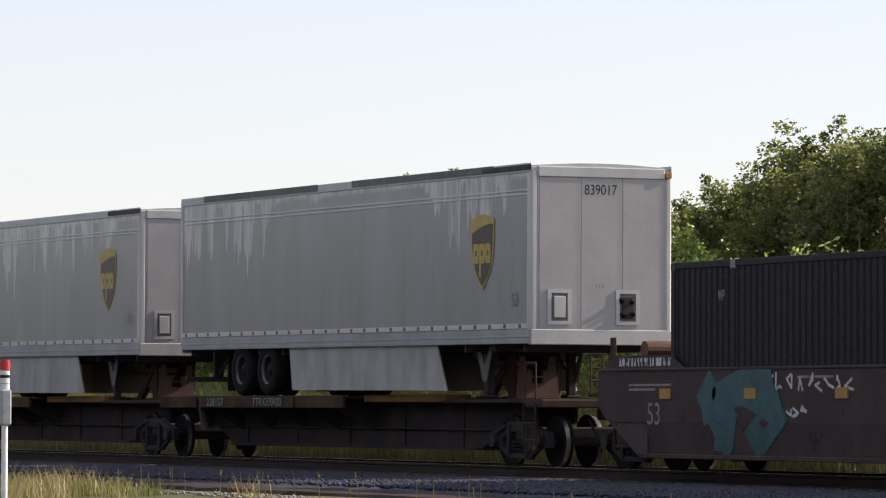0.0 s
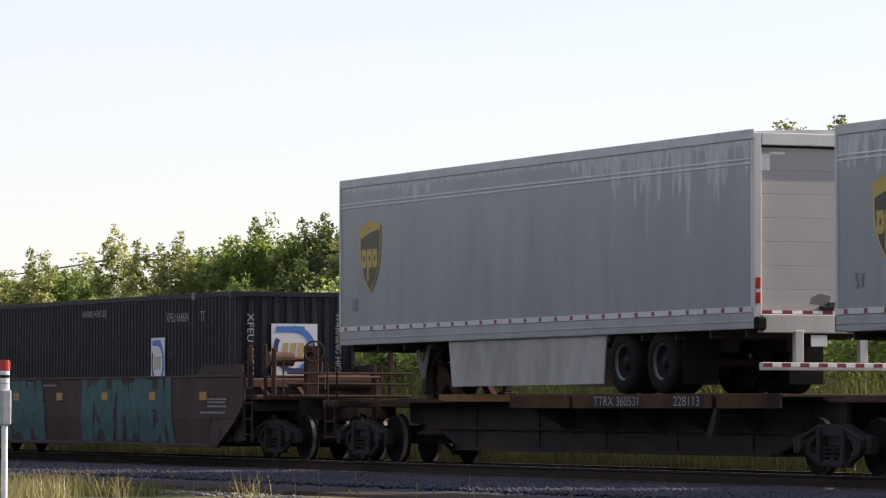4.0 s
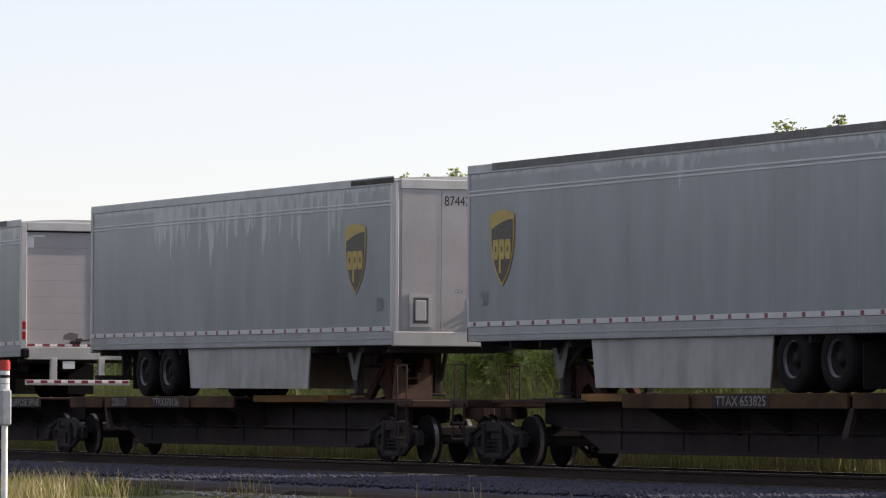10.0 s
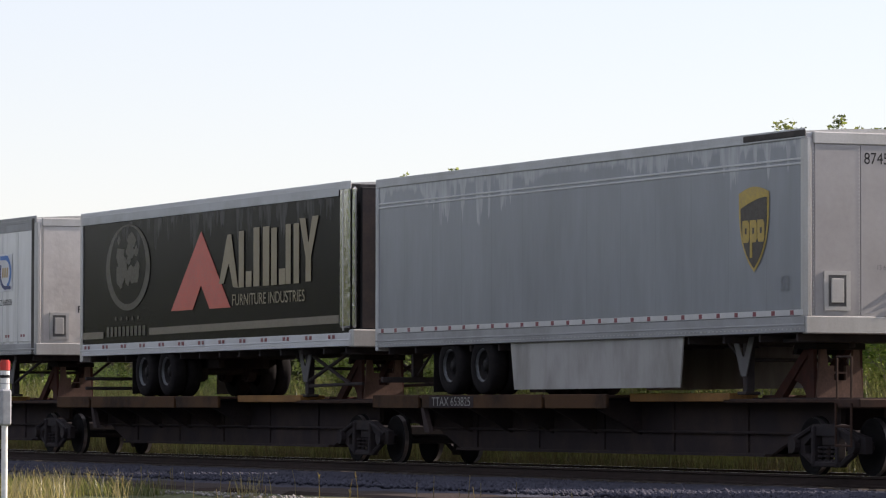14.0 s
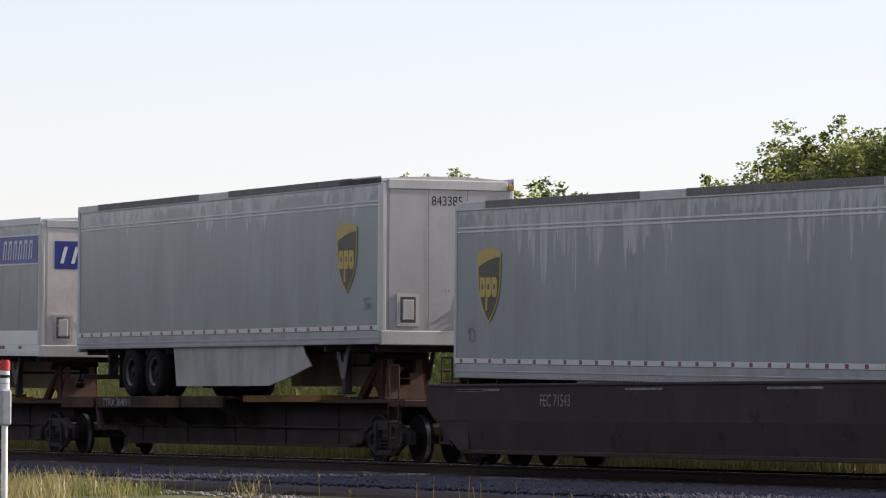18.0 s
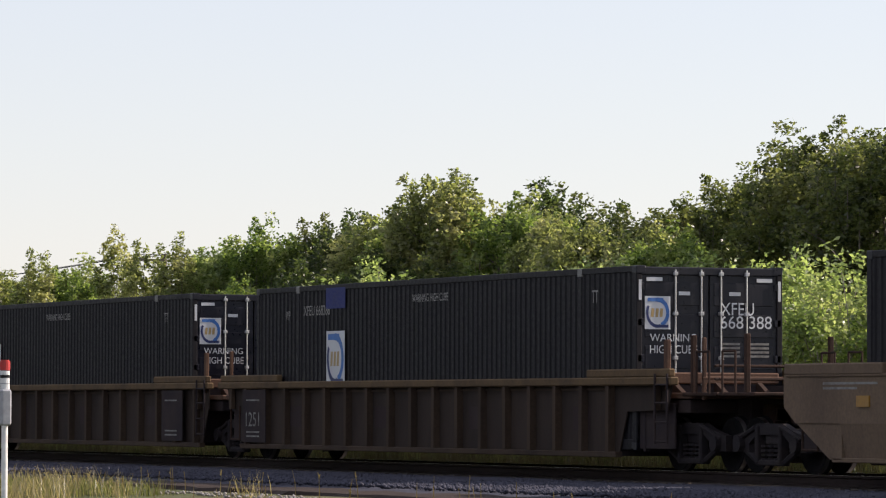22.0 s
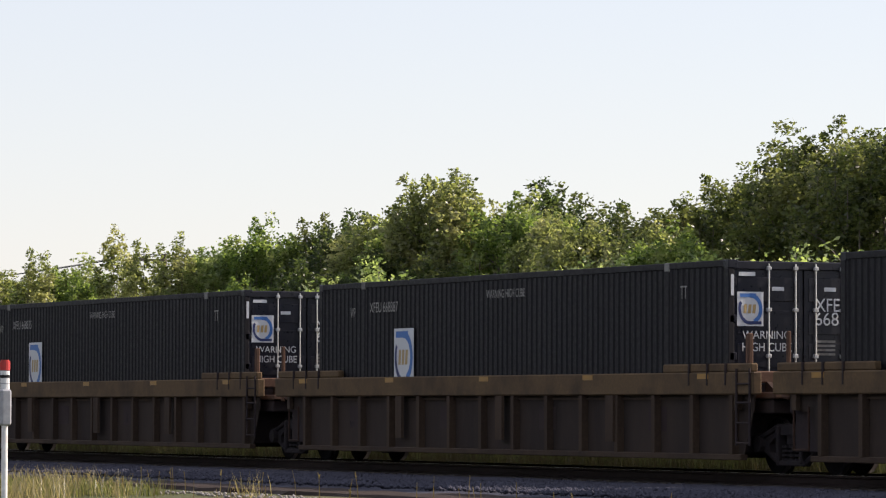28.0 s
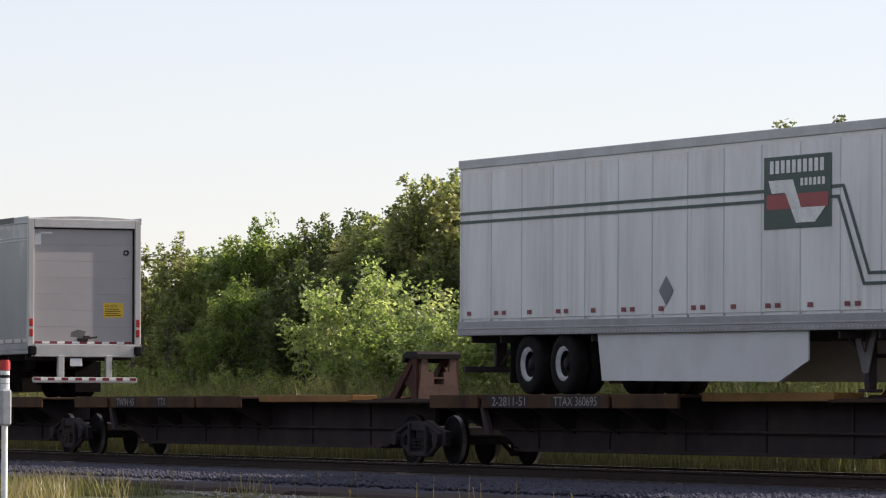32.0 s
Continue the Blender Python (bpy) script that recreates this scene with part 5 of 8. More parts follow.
# ---- railway trucks and cars ----
def truck(parent, x):
    """A two-axle freight truck centred at x: bolster with side frames, springs, wheels and axles."""
    t = part("truck", Shape().box(x - 0.22, x + 0.22, -1.0, 1.0, 0.42, 0.66, 0.03), "truck_steel", parent, "two-axle freight truck")
    for sy in (-1, 1):
        o = [(-1.16, 0.32), (-1.16, 0.56), (-0.72, 0.64), (-0.40, 0.75), (0.40, 0.75), (0.72, 0.64), (1.16, 0.56), (1.16, 0.32), (0.62, 0.32), (0.66, 0.44), (0.42, 0.58), (-0.42, 0.58), (-0.66, 0.44), (-0.62, 0.32)]
        rb = Shape().plate([(x + a, b) for a, b in o], sy * 0.93, sy * 1.04).box(x - 0.44, x + 0.44, sy * 0.92, sy * 1.06, 0.12, 0.21, 0.02)
        for k in (-1, 1):
            rb.bar((x + k * 0.82, sy * 0.99, 0.36), (x + k * 0.40, sy * 0.99, 0.17), 0.055, 6)
            rb.box(x + k * 0.31, x + k * 0.41, sy * 0.93, sy * 1.08, 0.15, 0.72, 0.02)
            rb.bar((x + k * 1.0, sy * 1.05, 0.50), (x + k * 0.42, sy * 1.05, 0.69), 0.04, 6)
        fr = part("side_frame", rb, "truck_steel", t)
        sp = Shape()
        for k in (-0.2, 0.0, 0.2):
            for j in range(4):
                sp.bar((x + k, sy * 0.985, 0.20 + j * 0.065), (x + k, sy * 0.985, 0.235 + j * 0.065), 0.075, 8)
        part("spring", sp, "truck_steel", fr)
        for k in (-0.89, 0.89):
            part("bearing_cap", Shape().bar((x + k, sy * 0.98, 0.44), (x + k, sy * 1.13, 0.44), 0.12, 12), "truck_steel", fr)
    for k in (-0.89, 0.89):
        ax = part("axle", Shape().bar((x + k, -0.95, 0.42), (x + k, 0.95, 0.42), 0.085, 10), "truck_steel", t)
        for sy in (-1, 1):
            wh = Shape()
            wh.smooth = True
            wh.lathe((x + k, sy * 0.72, 0.42), [(0.08, sy * 0.06), (0.20, sy * 0.02), (0.36, sy * 0.05), (0.40, sy * 0.07), (0.42, sy * 0.06)], 28)
            wh.lathe((x + k, sy * 0.72, 0.42), [(0.424, -sy * 0.015), (0.45, -sy * 0.05), (0.45, -sy * 0.07), (0.36, -sy * 0.07), (0.20, -sy * 0.03), (0.08, -sy * 0.06)], 28)
            part("wheel_plate", wh, "wheel_dark", ax)
            td = Shape()
            td.smooth = True
            td.lathe((x + k, sy * 0.72, 0.42), [(0.42, sy * 0.06), (0.424, -sy * 0.015)], 28)
            part("wheel_tread", td, "wheel_tread", ax, "worn shiny wheel tread")
    return t


def coupler(parent, x, s):
    sh = Shape().box(x, x + s * 0.55, -0.10, 0.10, 0.78, 0.98, 0.02).box(x + s * 0.5, x + s * 0.85, -0.16, 0.14, 0.72, 1.04, 0.05)
    part("coupler", sh, "rust", parent, "rusty knuckle coupler")
    hose = Shape().bar((x + s * 0.2, -0.35, 0.80), (x + s * 0.55, -0.32, 0.45), 0.025, 6).bar((x + s * 0.55, -0.32, 0.45), (x + s * 0.9, -0.28, 0.55), 0.025, 6)
    part("air_hose", hose, "rubber", parent)


def grab_rails(parent, x, y, z0, z1, w=0.42):
    sh = Shape().bar((x, y, z0), (x, y, z1), 0.018, 6).bar((x + w, y, z0), (x + w, y, z1), 0.018, 6).bar((x, y, z1), (x + w, y, z1), 0.018, 6)
    return part("grab_rail", sh, "rust", parent, "bent rusty grab rail")


def hitch(parent, x, s, mat="hitch_red", high=2.0):
    """The stanchion that carries a trailer's king pin; s points from the hitch towards its brace."""
    o = [(-0.62, -0.20), (-0.56, -0.06), (-0.40, 0.0), (0.02, 0.0), (0.12, -0.05), (0.12, -0.13), (-0.28, -0.13), (-0.44, -0.11), (-0.52, -0.20)]
    h = part("hitch", Shape().plate([(x - s * a, high - 0.01 + b) for a, b in o], -0.42, 0.42), "hitch_dark", parent, "red-oxide trailer hitch stanchion with greasy black head")
    u0, u1 = x - s * 0.10, x - s * 0.03
    web = Shape().slab([(-0.40, 1.12), (0.40, 1.12), (0.385, 1.28), (-0.385, 1.28)], u0, u1)
    web.slab([(-0.385, 1.28), (-0.10, 1.28), (-0.10, 1.62), (-0.345, 1.62)], u0, u1).slab([(0.10, 1.28), (0.385, 1.28), (0.345, 1.62), (0.10, 1.62)], u0, u1)
    web.slab([(-0.10, 1.28), (0.10, 1.28), (0.10, 1.40), (-0.10, 1.40)], u0, u1).slab([(-0.10, 1.50), (0.10, 1.50), (0.10, 1.53), (-0.10, 1.53)], u0, u1)
    for sy in (-1, 1):
        web.slab([(sy * 0.345, 1.62), (sy * 0.20, 1.62), (sy * 0.23, high - 0.13), (sy * 0.33, high - 0.13)], u0, u1)
    part("hitch_web", web, "hitch_tan", h, "tan slotted web plate with sunlight painted in")
    for sy in (-1, 1):
        part("hitch_leg", Shape().plate([(x - s * 0.03, high - 0.12), (x + s * 0.12, high - 0.12), (x + s * 0.20, 1.12), (x - s * 0.06, 1.12)], sy * 0.36, sy * 0.42), mat, h)
        part("hitch_brace", Shape().plate([(x + s * 0.16, high - 0.14), (x + s * 0.36, high - 0.12), (x + s * 1.38, 1.12), (x + s * 1.08, 1.12)], sy * 0.26, sy * 0.36), mat, h)
        part("brace_web", Shape().plate([(x + s * 0.18, high - 0.40), (x + s * 0.36, high - 0.26), (x + s * 0.86, 1.46), (x + s * 0.50, 1.34), (x + s * 0.30, 1.14), (x + s * 0.18, 1.14)], sy * 0.29, sy * 0.33), mat, h)
    part("foot", Shape().box(x + s * 1.05, x + s * 1.75, -0.34, 0.34, 1.10, 1.18, 0.02), mat, h)


def spine_unit(a, b, wheels_left, mark="", ends=(False, False), deck=(1.1, 10.5)):
    """One platform of a spine car between the trucks at a and b (train places); wheels_left: the wheel deck lies at its left."""
    car = thing("spine_car", "grimy spine flatcar platform with rusty deck edges and trailer hitch", "flatcar", "spine car platforms")
    n = b - a
    sgn = 1 if wheels_left else -1
    fx = (lambda u: u) if wheels_left else (lambda u: n - u)
    beam = Shape()
    for sy in (-1, 1):
        beam.plate([(0.7, 1.10), (n - 0.7, 1.10), (n - 0.7, 0.72), (n - 1.9, 0.62), (n - 2.9, 0.26), (2.9, 0.26), (1.9, 0.62), (0.7, 0.72)], sy * 0.40, sy * 0.33)
    beam.box(0.5, n - 0.5, -0.55, 0.55, 1.09, 1.14).box(2.9, n - 2.9, -0.5, 0.5, 0.24, 0.28)
    part("centre_sill", beam, "spine_beam", car, "deep black fishbelly centre sill")
    rib = Shape().box(-0.03, 0.03, -0.43, 0.43, 0.30, 1.09).mesh("sill_stiffener", "spine_beam")
    for i in range(5):
        part("sill_stiffener", rib, "spine_beam", car).matrix_basis = pose(3.6 + i * (n - 7.2) / 4, 0, 0)
    d0, d1 = deck
    dk = part("wheel_deck", Shape().box(fx(d0), fx(d1), -1.30, 1.30, DECK - 0.06, DECK - 0.01, 0.01), "rust", car, "rusty wheel deck")
    cuts = [d0, d0 + 2.0, d0 + 2.15, d0 + 7.0, d0 + 7.12, d1] if d1 - d0 > 8 else [d0, d1]
    for k in range(0, len(cuts), 2):
        for sy in (-1, 1):
            part("deck_edge", Shape().box(fx(cuts[k]), fx(cuts[k + 1]), sy * 1.32, sy * 1.26, 0.97, DECK, 0.01), "spine_side", dk, "chipped yellow-brown deck edge")
    for sy in (-1, 1):
        arm = Shape().slab([(sy * 0.40, 1.10), (sy * 1.26, 1.10), (sy * 1.26, 1.0), (sy * 0.40, 0.55)], -0.035, 0.035).mesh("deck_arm", "spine_beam")
        for i in range(6):
            part("deck_arm", arm, "spine_beam", car).matrix_basis = pose(fx(d0 + 0.6 + i * (d1 - d0 - 1.2) / 5), 0, 0)
    part("hanger", Shape().plate([(fx(d0 + 2.02), 0.98), (fx(d0 + 2.14), 0.98), (fx(d0 + 2.4), 0.55), (fx(d0 + 2.2), 0.55)], -1.28, -1.2), "spine_beam", car)
    wk = Shape().box(fx(d1 + 0.1), fx(n - 3.2), -0.95, -0.45, 1.08, 1.21, 0.01)
    part("walkway", wk, "orange_walk", car, "orange painted walkway beam")
    part("end_platform", Shape().box(fx(n - 3.4), fx(n + 0.25), -0.95, 0.95, 1.06, 1.12, 0.01), "rust", car)
    part("brake_pipe", Shape().bar((1.5, -0.47, 0.62), (n - 1.5, -0.47, 0.60), 0.022, 6), "spine_beam", car)
    hitch(car, fx(n - 1.55), -sgn)
    if mark:
        parts = mark.split("|")
        xs = (d0 + 2.6, d0 + 5.0) if wheels_left else (n - d1 + 3.2, n - d1 + 6.0)
        for k, w in enumerate(parts):
            pl = part("mark_plate", Shape().box(xs[k] - 0.12, xs[k] + 0.145 * len(w) + 0.12, -1.322, -1.326, 0.98, DECK - 0.02), "spine_beam", car, "black lettering panel")
            part("car_mark", lettering(w, "worn_mark", 0.145 * len(w), 0.15, (xs[k], -1.3285, 1.01)), "worn_mark", pl)
    truck(car, 0.0)
    if ends[1]:
        truck(car, n)
    for k, (e, s) in enumerate(((0.0, -1), (n, 1))):
        if ends[k]:
            coupler(car, e + s * 1.05, s)
            part("end_sill", Shape().box(e + s * 0.6, e + s * 1.35, -1.25, 1.25, 0.98, 1.12, 0.02), "rust", car)
            for yy in (-1.25, 0.95):
                grab_rails(car, e + s * 0.9 - 0.2, yy, 1.12, 1.72)
            part("step_ladder", Shape().bar((e + s * 0.7, -1.27, 1.05), (e + s * 0.7, -1.27, 0.42), 0.02, 6).bar((e + s * 1.15, -1.27, 1.05), (e + s * 1.15, -1.27, 0.42), 0.02, 6)
                 .bar((e + s * 0.7, -1.27, 0.44), (e + s * 1.15, -1.27, 0.44), 0.02, 6).bar((e + s * 0.7, -1.27, 0.72), (e + s * 1.15, -1.27, 0.72), 0.02, 6), "rust", car)
    return on_train(car, a)


def well_unit(a, b, style, x0, x1, ends=(False, False), mark=None, load=None):
    """A well car between the trucks at a and b; x0 and x1 are the ends of its side walls (train places)."""
    look_of = {"flat": ("brown_car", "brown well car with smooth sides"), "dark": ("dark_brown", "dark brown well car with smooth sides"),
               "ribbed": ("tan_car", "weathered tan well car with ribbed sides"), "ochre": ("ochre_car", "ochre well car with ribbed sides under stacked containers"), "beam": ("tan_car", "well car with dusty yellow top beam and ribbed brown sides"),
               "yellow": ("yellow_car", "faded yellow well car with smooth sides"), "brown_ribbed": ("dark_brown", "dark brown well car with ribbed sides")}[style]
    mat = look_of[0]
    car = thing("well_car", look_of[1], "well car", "well cars")
    n, p, q = b - a, x0 - a, x1 - a
    flat = style in ("flat", "dark", "yellow")
    cL, cR = (2.05 if ends[0] else 1.2), (2.05 if ends[1] else 0.55)
    top = 1.58 if style in ("flat",) else (1.36 if style == "dark" else (1.52 if style == "beam" else 1.46))
    for sy in (-1, 1):
        y0, y1 = sy * 1.32, sy * 1.40
        if flat:
            kn = 0.76
            up = part("side_wall", Shape().plate([(p, top), (q, top), (q, 1.0), (q - (0.35 if ends[1] else 0.04), kn), (p + 0.35, kn), (p, 1.0)], sy * 1.35, sy * 1.42), mat, car)
            part("lower_wall", Shape().slab([(sy * 1.42, kn), (sy * 1.335, 0.24), (sy * 1.31, 0.24), (sy * 1.35, kn)], p + 1.7, q - (1.7 if ends[1] else 0.10)), mat, up)
            part("lower_wall", Shape().plate([(p + 0.35, kn), (p + 1.7, kn), (p + 1.7, 0.24), (p + 1.35, 0.24)], sy * 1.34, sy * 1.40), mat, up)
            if ends[1]:
                part("lower_wall", Shape().plate([(q - 0.35, kn), (q - 1.7, kn), (q - 1.7, 0.24), (q - 1.35, 0.24)], sy * 1.34, sy * 1.40), mat, up)
            part("top_chord", Shape().box(p + 0.1, q - 0.1, sy * 1.31, sy * 1.44, top - 0.03, top + 0.02, 0.012), mat, up)
            part("bottom_chord", Shape().box(p + 1.4, q - (1.4 if ends[1] else 0.1), sy * 1.30, sy * 1.40, 0.20, 0.27, 0.012), mat, up)
            if style == "flat":
                for u, w in ((p + 0.25, p + 2.9), (q - 2.6, q - 0.1)):
                    part("end_coaming", Shape().plate([(u, top), (w, top), (w - (0.5 if u < n / 2 else 0), top + 0.22), (u + (0.2 if u < n / 2 else 0.6), top + 0.22)], sy * 1.34, sy * 1.41), mat, up)
            if style == "yellow":
                for k in range(7):
                    xx = p + 3.1 + k * 2.55
                    part("container_guide", Shape().plate([(xx, top), (xx + 1.9, top), (xx + 1.75, top + 0.09), (xx + 0.15, top + 0.09)], sy * 1.34, sy * 1.46), "yellow_beam", up)
                for u in (p + 0.05, q - 3.0):
                    part("end_coaming", Shape().box(u, u + 2.9, sy * 1.34, sy * 1.45, top, top + 0.17, 0.02), mat, up)
            for k in range(6 if style != "dark" else 0):
                xx = p + 2.2 + k * (q - p - 4.4) / 5
                part("reflector_patch", Shape().box(xx, xx + 0.36, sy * 1.418, sy * 1.447, top - 0.46, top - 0.30), "amber", up, "yellow reflector patch")
            tb = Shape()
            for k, (u, w, zz) in enumerate(((0.06, 0.14, 1.32), (0.06, 0.11, 1.25), (0.36, 0.42, 1.42), (0.58, 0.66, 1.30), (0.90, 0.955, 1.12), (0.90, 0.95, 1.06), (0.90, 0.955, 0.98), (0.88, 0.95, 0.86))):
                tb.box(p + (q - p) * u, p + (q - p) * w, sy * 1.418, sy * 1.423, min(zz, top - 0.1), min(zz, top - 0.1) + 0.035)
            part("stencil", tb, "dull_white", up)["kind"] = "stuff"
        else:
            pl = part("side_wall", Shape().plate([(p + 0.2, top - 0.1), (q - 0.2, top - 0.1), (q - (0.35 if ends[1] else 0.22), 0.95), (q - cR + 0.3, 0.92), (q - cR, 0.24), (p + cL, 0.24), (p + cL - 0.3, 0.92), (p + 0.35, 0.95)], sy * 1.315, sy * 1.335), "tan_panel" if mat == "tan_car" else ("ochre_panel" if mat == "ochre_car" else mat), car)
            th = 0.34 if style == "beam" else 0.13
            tc = part("top_chord", Shape().box(p, q, sy * 1.32, sy * 1.47, top - th, top, 0.02), "yellow_beam" if style in ("beam", "ribbed", "ochre") else mat, pl, "scuffed top chord")
            part("bottom_chord", Shape().box(p + cL - 0.1, q - cR + 0.1, sy * 1.32, sy * 1.44, 0.20, 0.29, 0.012), mat, pl)
            k = 17 if style != "beam" else 14
            for i in range(k):
                xx = p + cL + 0.2 + i * (q - p - cL - cR - 0.4) / (k - 1)
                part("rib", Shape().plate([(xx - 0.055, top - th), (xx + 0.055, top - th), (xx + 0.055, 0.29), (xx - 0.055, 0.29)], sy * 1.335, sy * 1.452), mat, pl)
            for xx in (p + 0.6, q - 0.6):
                part("rib", Shape().box(xx - 0.06, xx + 0.06, sy * 1.36, sy * 1.44, 0.95, top - th), mat, pl)
            part("rail_lip", Shape().box(p + 2.2, q - 2.2, sy * 1.36, sy * 1.37, top - th - 0.07, top - th - 0.04), mat, pl)
            for u in (p + 0.1, q - 3.0):
                part("end_coaming", Shape().box(u, u + 2.9, sy * 1.33, sy * 1.45, top, top + 0.13, 0.02), "yellow_beam" if style in ("beam", "ribbed", "ochre") else mat, pl)
            if style in ("beam", "brown_ribbed"):
                for i in range(5):
                    xx = p + 1.2 + i * (q - p - 3.0) / 4
                    part("reflector_patch", Shape().box(xx, xx + 0.36, sy * 1.468, sy * 1.474, top - 0.10, top - 0.02), "amber", tc, "yellow reflector patch")
            if style == "beam":
                for u in (p + 0.4, q - 2.6):
                    for i in range(3):
                        part("coaming_strap", Shape().box(u + 0.5 + i * 0.6, u + 0.54 + i * 0.6, sy * 1.44, sy * 1.48, top - 0.2, top + 0.13), "spine_beam", tc)
                for u in (0.30, 0.52, 0.74):
                    part("wide_rib", Shape().box(p + (q - p) * u, p + (q - p) * u + 0.26, sy * 1.44, sy * 1.49, 0.45, top - th), mat, pl)
            if style in ("ribbed", "ochre"):
                for on, u in ((not ends[0], p + 1.3), (not ends[1], q - 2.5)):
                    if on:
                        pn = part("black_panel", Shape().box(u, u + 1.15, sy * 1.44, sy * 1.46, 0.32, top - 0.15), "spine_beam", pl, "black stencil panel")
                        for zz in (0.42, 0.50, 1.10):
                            part("stencil_line", Shape().box(u + 0.2, u + 0.85, sy * 1.459, sy * 1.464, zz, zz + 0.03), "dull_white", pn)
            for i in range(4):
                xx = p + 3.3 + i * (q - p - 7.0) / 3
                part("stencil_panel", Shape().box(xx, xx + 0.62, sy * 1.333, sy * 1.339, 0.62, 1.0), "dark_brown", pl)
        part("side_step", Shape().bar((p + 0.5, sy * 1.38, 1.0), (p + 0.5, sy * 1.38, 0.36), 0.02, 6).bar((p + 0.95, sy * 1.38, 1.0), (p + 0.95, sy * 1.38, 0.36), 0.02, 6).bar((p + 0.5, sy * 1.38, 0.37), (p + 0.95, sy * 1.38, 0.37), 0.02, 6), "rust", car)
    # dark plates added in place of the black shade behind the wall cut-outs
    for sy in (-1, 1):
        part("truck_shroud", Shape().box(p + 0.30, p + (1.75 if flat else cL + 0.35), sy * 1.20, sy * 1.24, 0.34, 1.05, 0.01), "spine_beam", car)
        if ends[1]:
            part("truck_shroud", Shape().box(q - (1.75 if flat else cR + 0.35), q - 0.30, sy * 1.20, sy * 1.24, 0.34, 1.05, 0.01), "spine_beam", car)
    lx0 = q + 0.04 if flat else q - 0.50
    # posts of the ribbed cars take the colour with sunlight painted in
    ly, post_mat = (-1.40, "rust") if flat else (-1.485, "sunlit_deck")
    for xx in (lx0, lx0 + 0.42):
        part("ladder_rail", Shape().bar((xx, ly, 0.42), (xx, ly, top + 0.05), 0.02, 6), "spine_beam", car)
    for zz in (0.46, 0.76, 1.06, 1.34):
        part("ladder_rung", Shape().bar((lx0, ly, zz), (lx0 + 0.42, ly, zz), 0.016, 6), "spine_beam", car)
    part("handhold_post", Shape().box(lx0 + 0.10, lx0 + 0.18, -1.37, -1.29, top - 0.2, top + 0.58, 0.015), post_mat, car, "upright rusty handhold post")
    part("handhold_post", Shape().box(q + 0.52, q + 0.58, -1.20, -1.14, 1.1, top + 0.60, 0.012), post_mat, car, "upright rusty handhold post")
    part("grab_rail", Shape().bar((lx0 + 0.02, -1.33, top), (lx0 + 0.02, -1.33, top + 0.55), 0.012, 6).bar((lx0 + 0.02, -1.33, top + 0.55), (lx0 + 0.14, -1.33, top + 0.57), 0.012, 6), "rust", car)
    part("cross_bar", Shape().bar((q + 0.56, -1.2, top - 0.02), (q + 0.56, 1.2, top - 0.02), 0.025, 6), "sunlit_deck", car)
    one = Shape().box(-0.16, 0.16, -1.30, 1.30, 0.22, 0.315).mesh("floor_beam", "spine_beam")
    for i in range(7):
        part("floor_beam", one, "spine_beam", car).matrix_basis = pose(p + 2.2 + i * (q - p - 4.4) / 6, 0, 0)
    la, lb = (load[0] - a, load[1] - a) if load else (p + 1.6, q - 1.1)
    for u, e, s in ((la - 0.08, p, 1), (lb + 0.12, q, -1)):
        part("end_bulkhead", Shape().box(u - s * 0.10, u - s * 0.03, -1.26, 1.26, 0.30, 1.34, 0.01), "spine_beam", car, "grimy end bulkhead")
        part("end_deck", Shape().box(e - s * 0.2, u - s * 0.10, -1.22, 1.22, 1.12, 1.22, 0.02), "sunlit_deck", car, "orange end deck with sunlight painted in")
        part("bulkhead_cap", Shape().box(u - s * 0.14, u - s * 0.03, -1.10, 1.10, 1.36, 1.54, 0.02), "sunlit_deck", car, "orange bulkhead cap with sunlight painted in")
        # dark box added to stand for the shade in the end gap
        part("end_box", Shape().box(e - s * 0.05, u - s * 0.11, -1.16, 1.16, 0.90, 1.11, 0.02), "spine_beam", car)
        for yy in (-0.75, 0.0, 0.75):
            part("bulkhead_gusset", Shape().plate([(u - s * 0.10, 1.22), (u - s * 0.10, 1.40), (u - s * 0.45, 1.22)], yy - 0.04, yy + 0.04), "rust", car)
    part("draft_sill", Shape().box(-0.6, la - 0.12, -0.32, 0.32, 0.72, 1.12, 0.02), "spine_beam", car)
    part("draft_sill", Shape().box(lb + 0.16, n + 0.6, -0.32, 0.32, 0.72, 1.12, 0.02), "spine_beam", car)
    if mark:
        for w, u, z, hgt, mm in mark:
            if style in ("beam", "brown_ribbed"):
                part("mark_panel", Shape().box(p + u - 0.1, p + u + hgt * 0.62 * len(w) + 0.1, -1.335, -1.452, z - 0.1, z + hgt + 0.1), mat, car)
            part("car_mark", lettering(w, mm, hgt * 0.62 * len(w), hgt, (p + u, -1.4255 if flat else (-1.4655 if style in ('ribbed', 'ochre') else -1.4545), z)), mm, car)
    truck(car, 0.0)
    if ends[1]:
        truck(car, n)
    for k, (e, s) in enumerate(((0.0, -1), (n, 1))):
        if ends[k]:
            coupler(car, e + s * 1.05, s)
            part("end_platform", Shape().box(e + s * 0.1, e + s * 1.25, -1.25, 1.25, 1.16, 1.22, 0.015), "rust", car)
            for yy in (-1.28, 0.9):
                grab_rails(car, e + s * 0.85 - 0.2, yy, 1.2, 1.84)
            for yy in (-1.2, 1.2):
                part("end_post", Shape().box(e + s * 0.4 - 0.04, e + s * 0.4 + 0.04, yy - 0.04, yy + 0.04, 1.2, 2.1, 0.012), "rust", car)
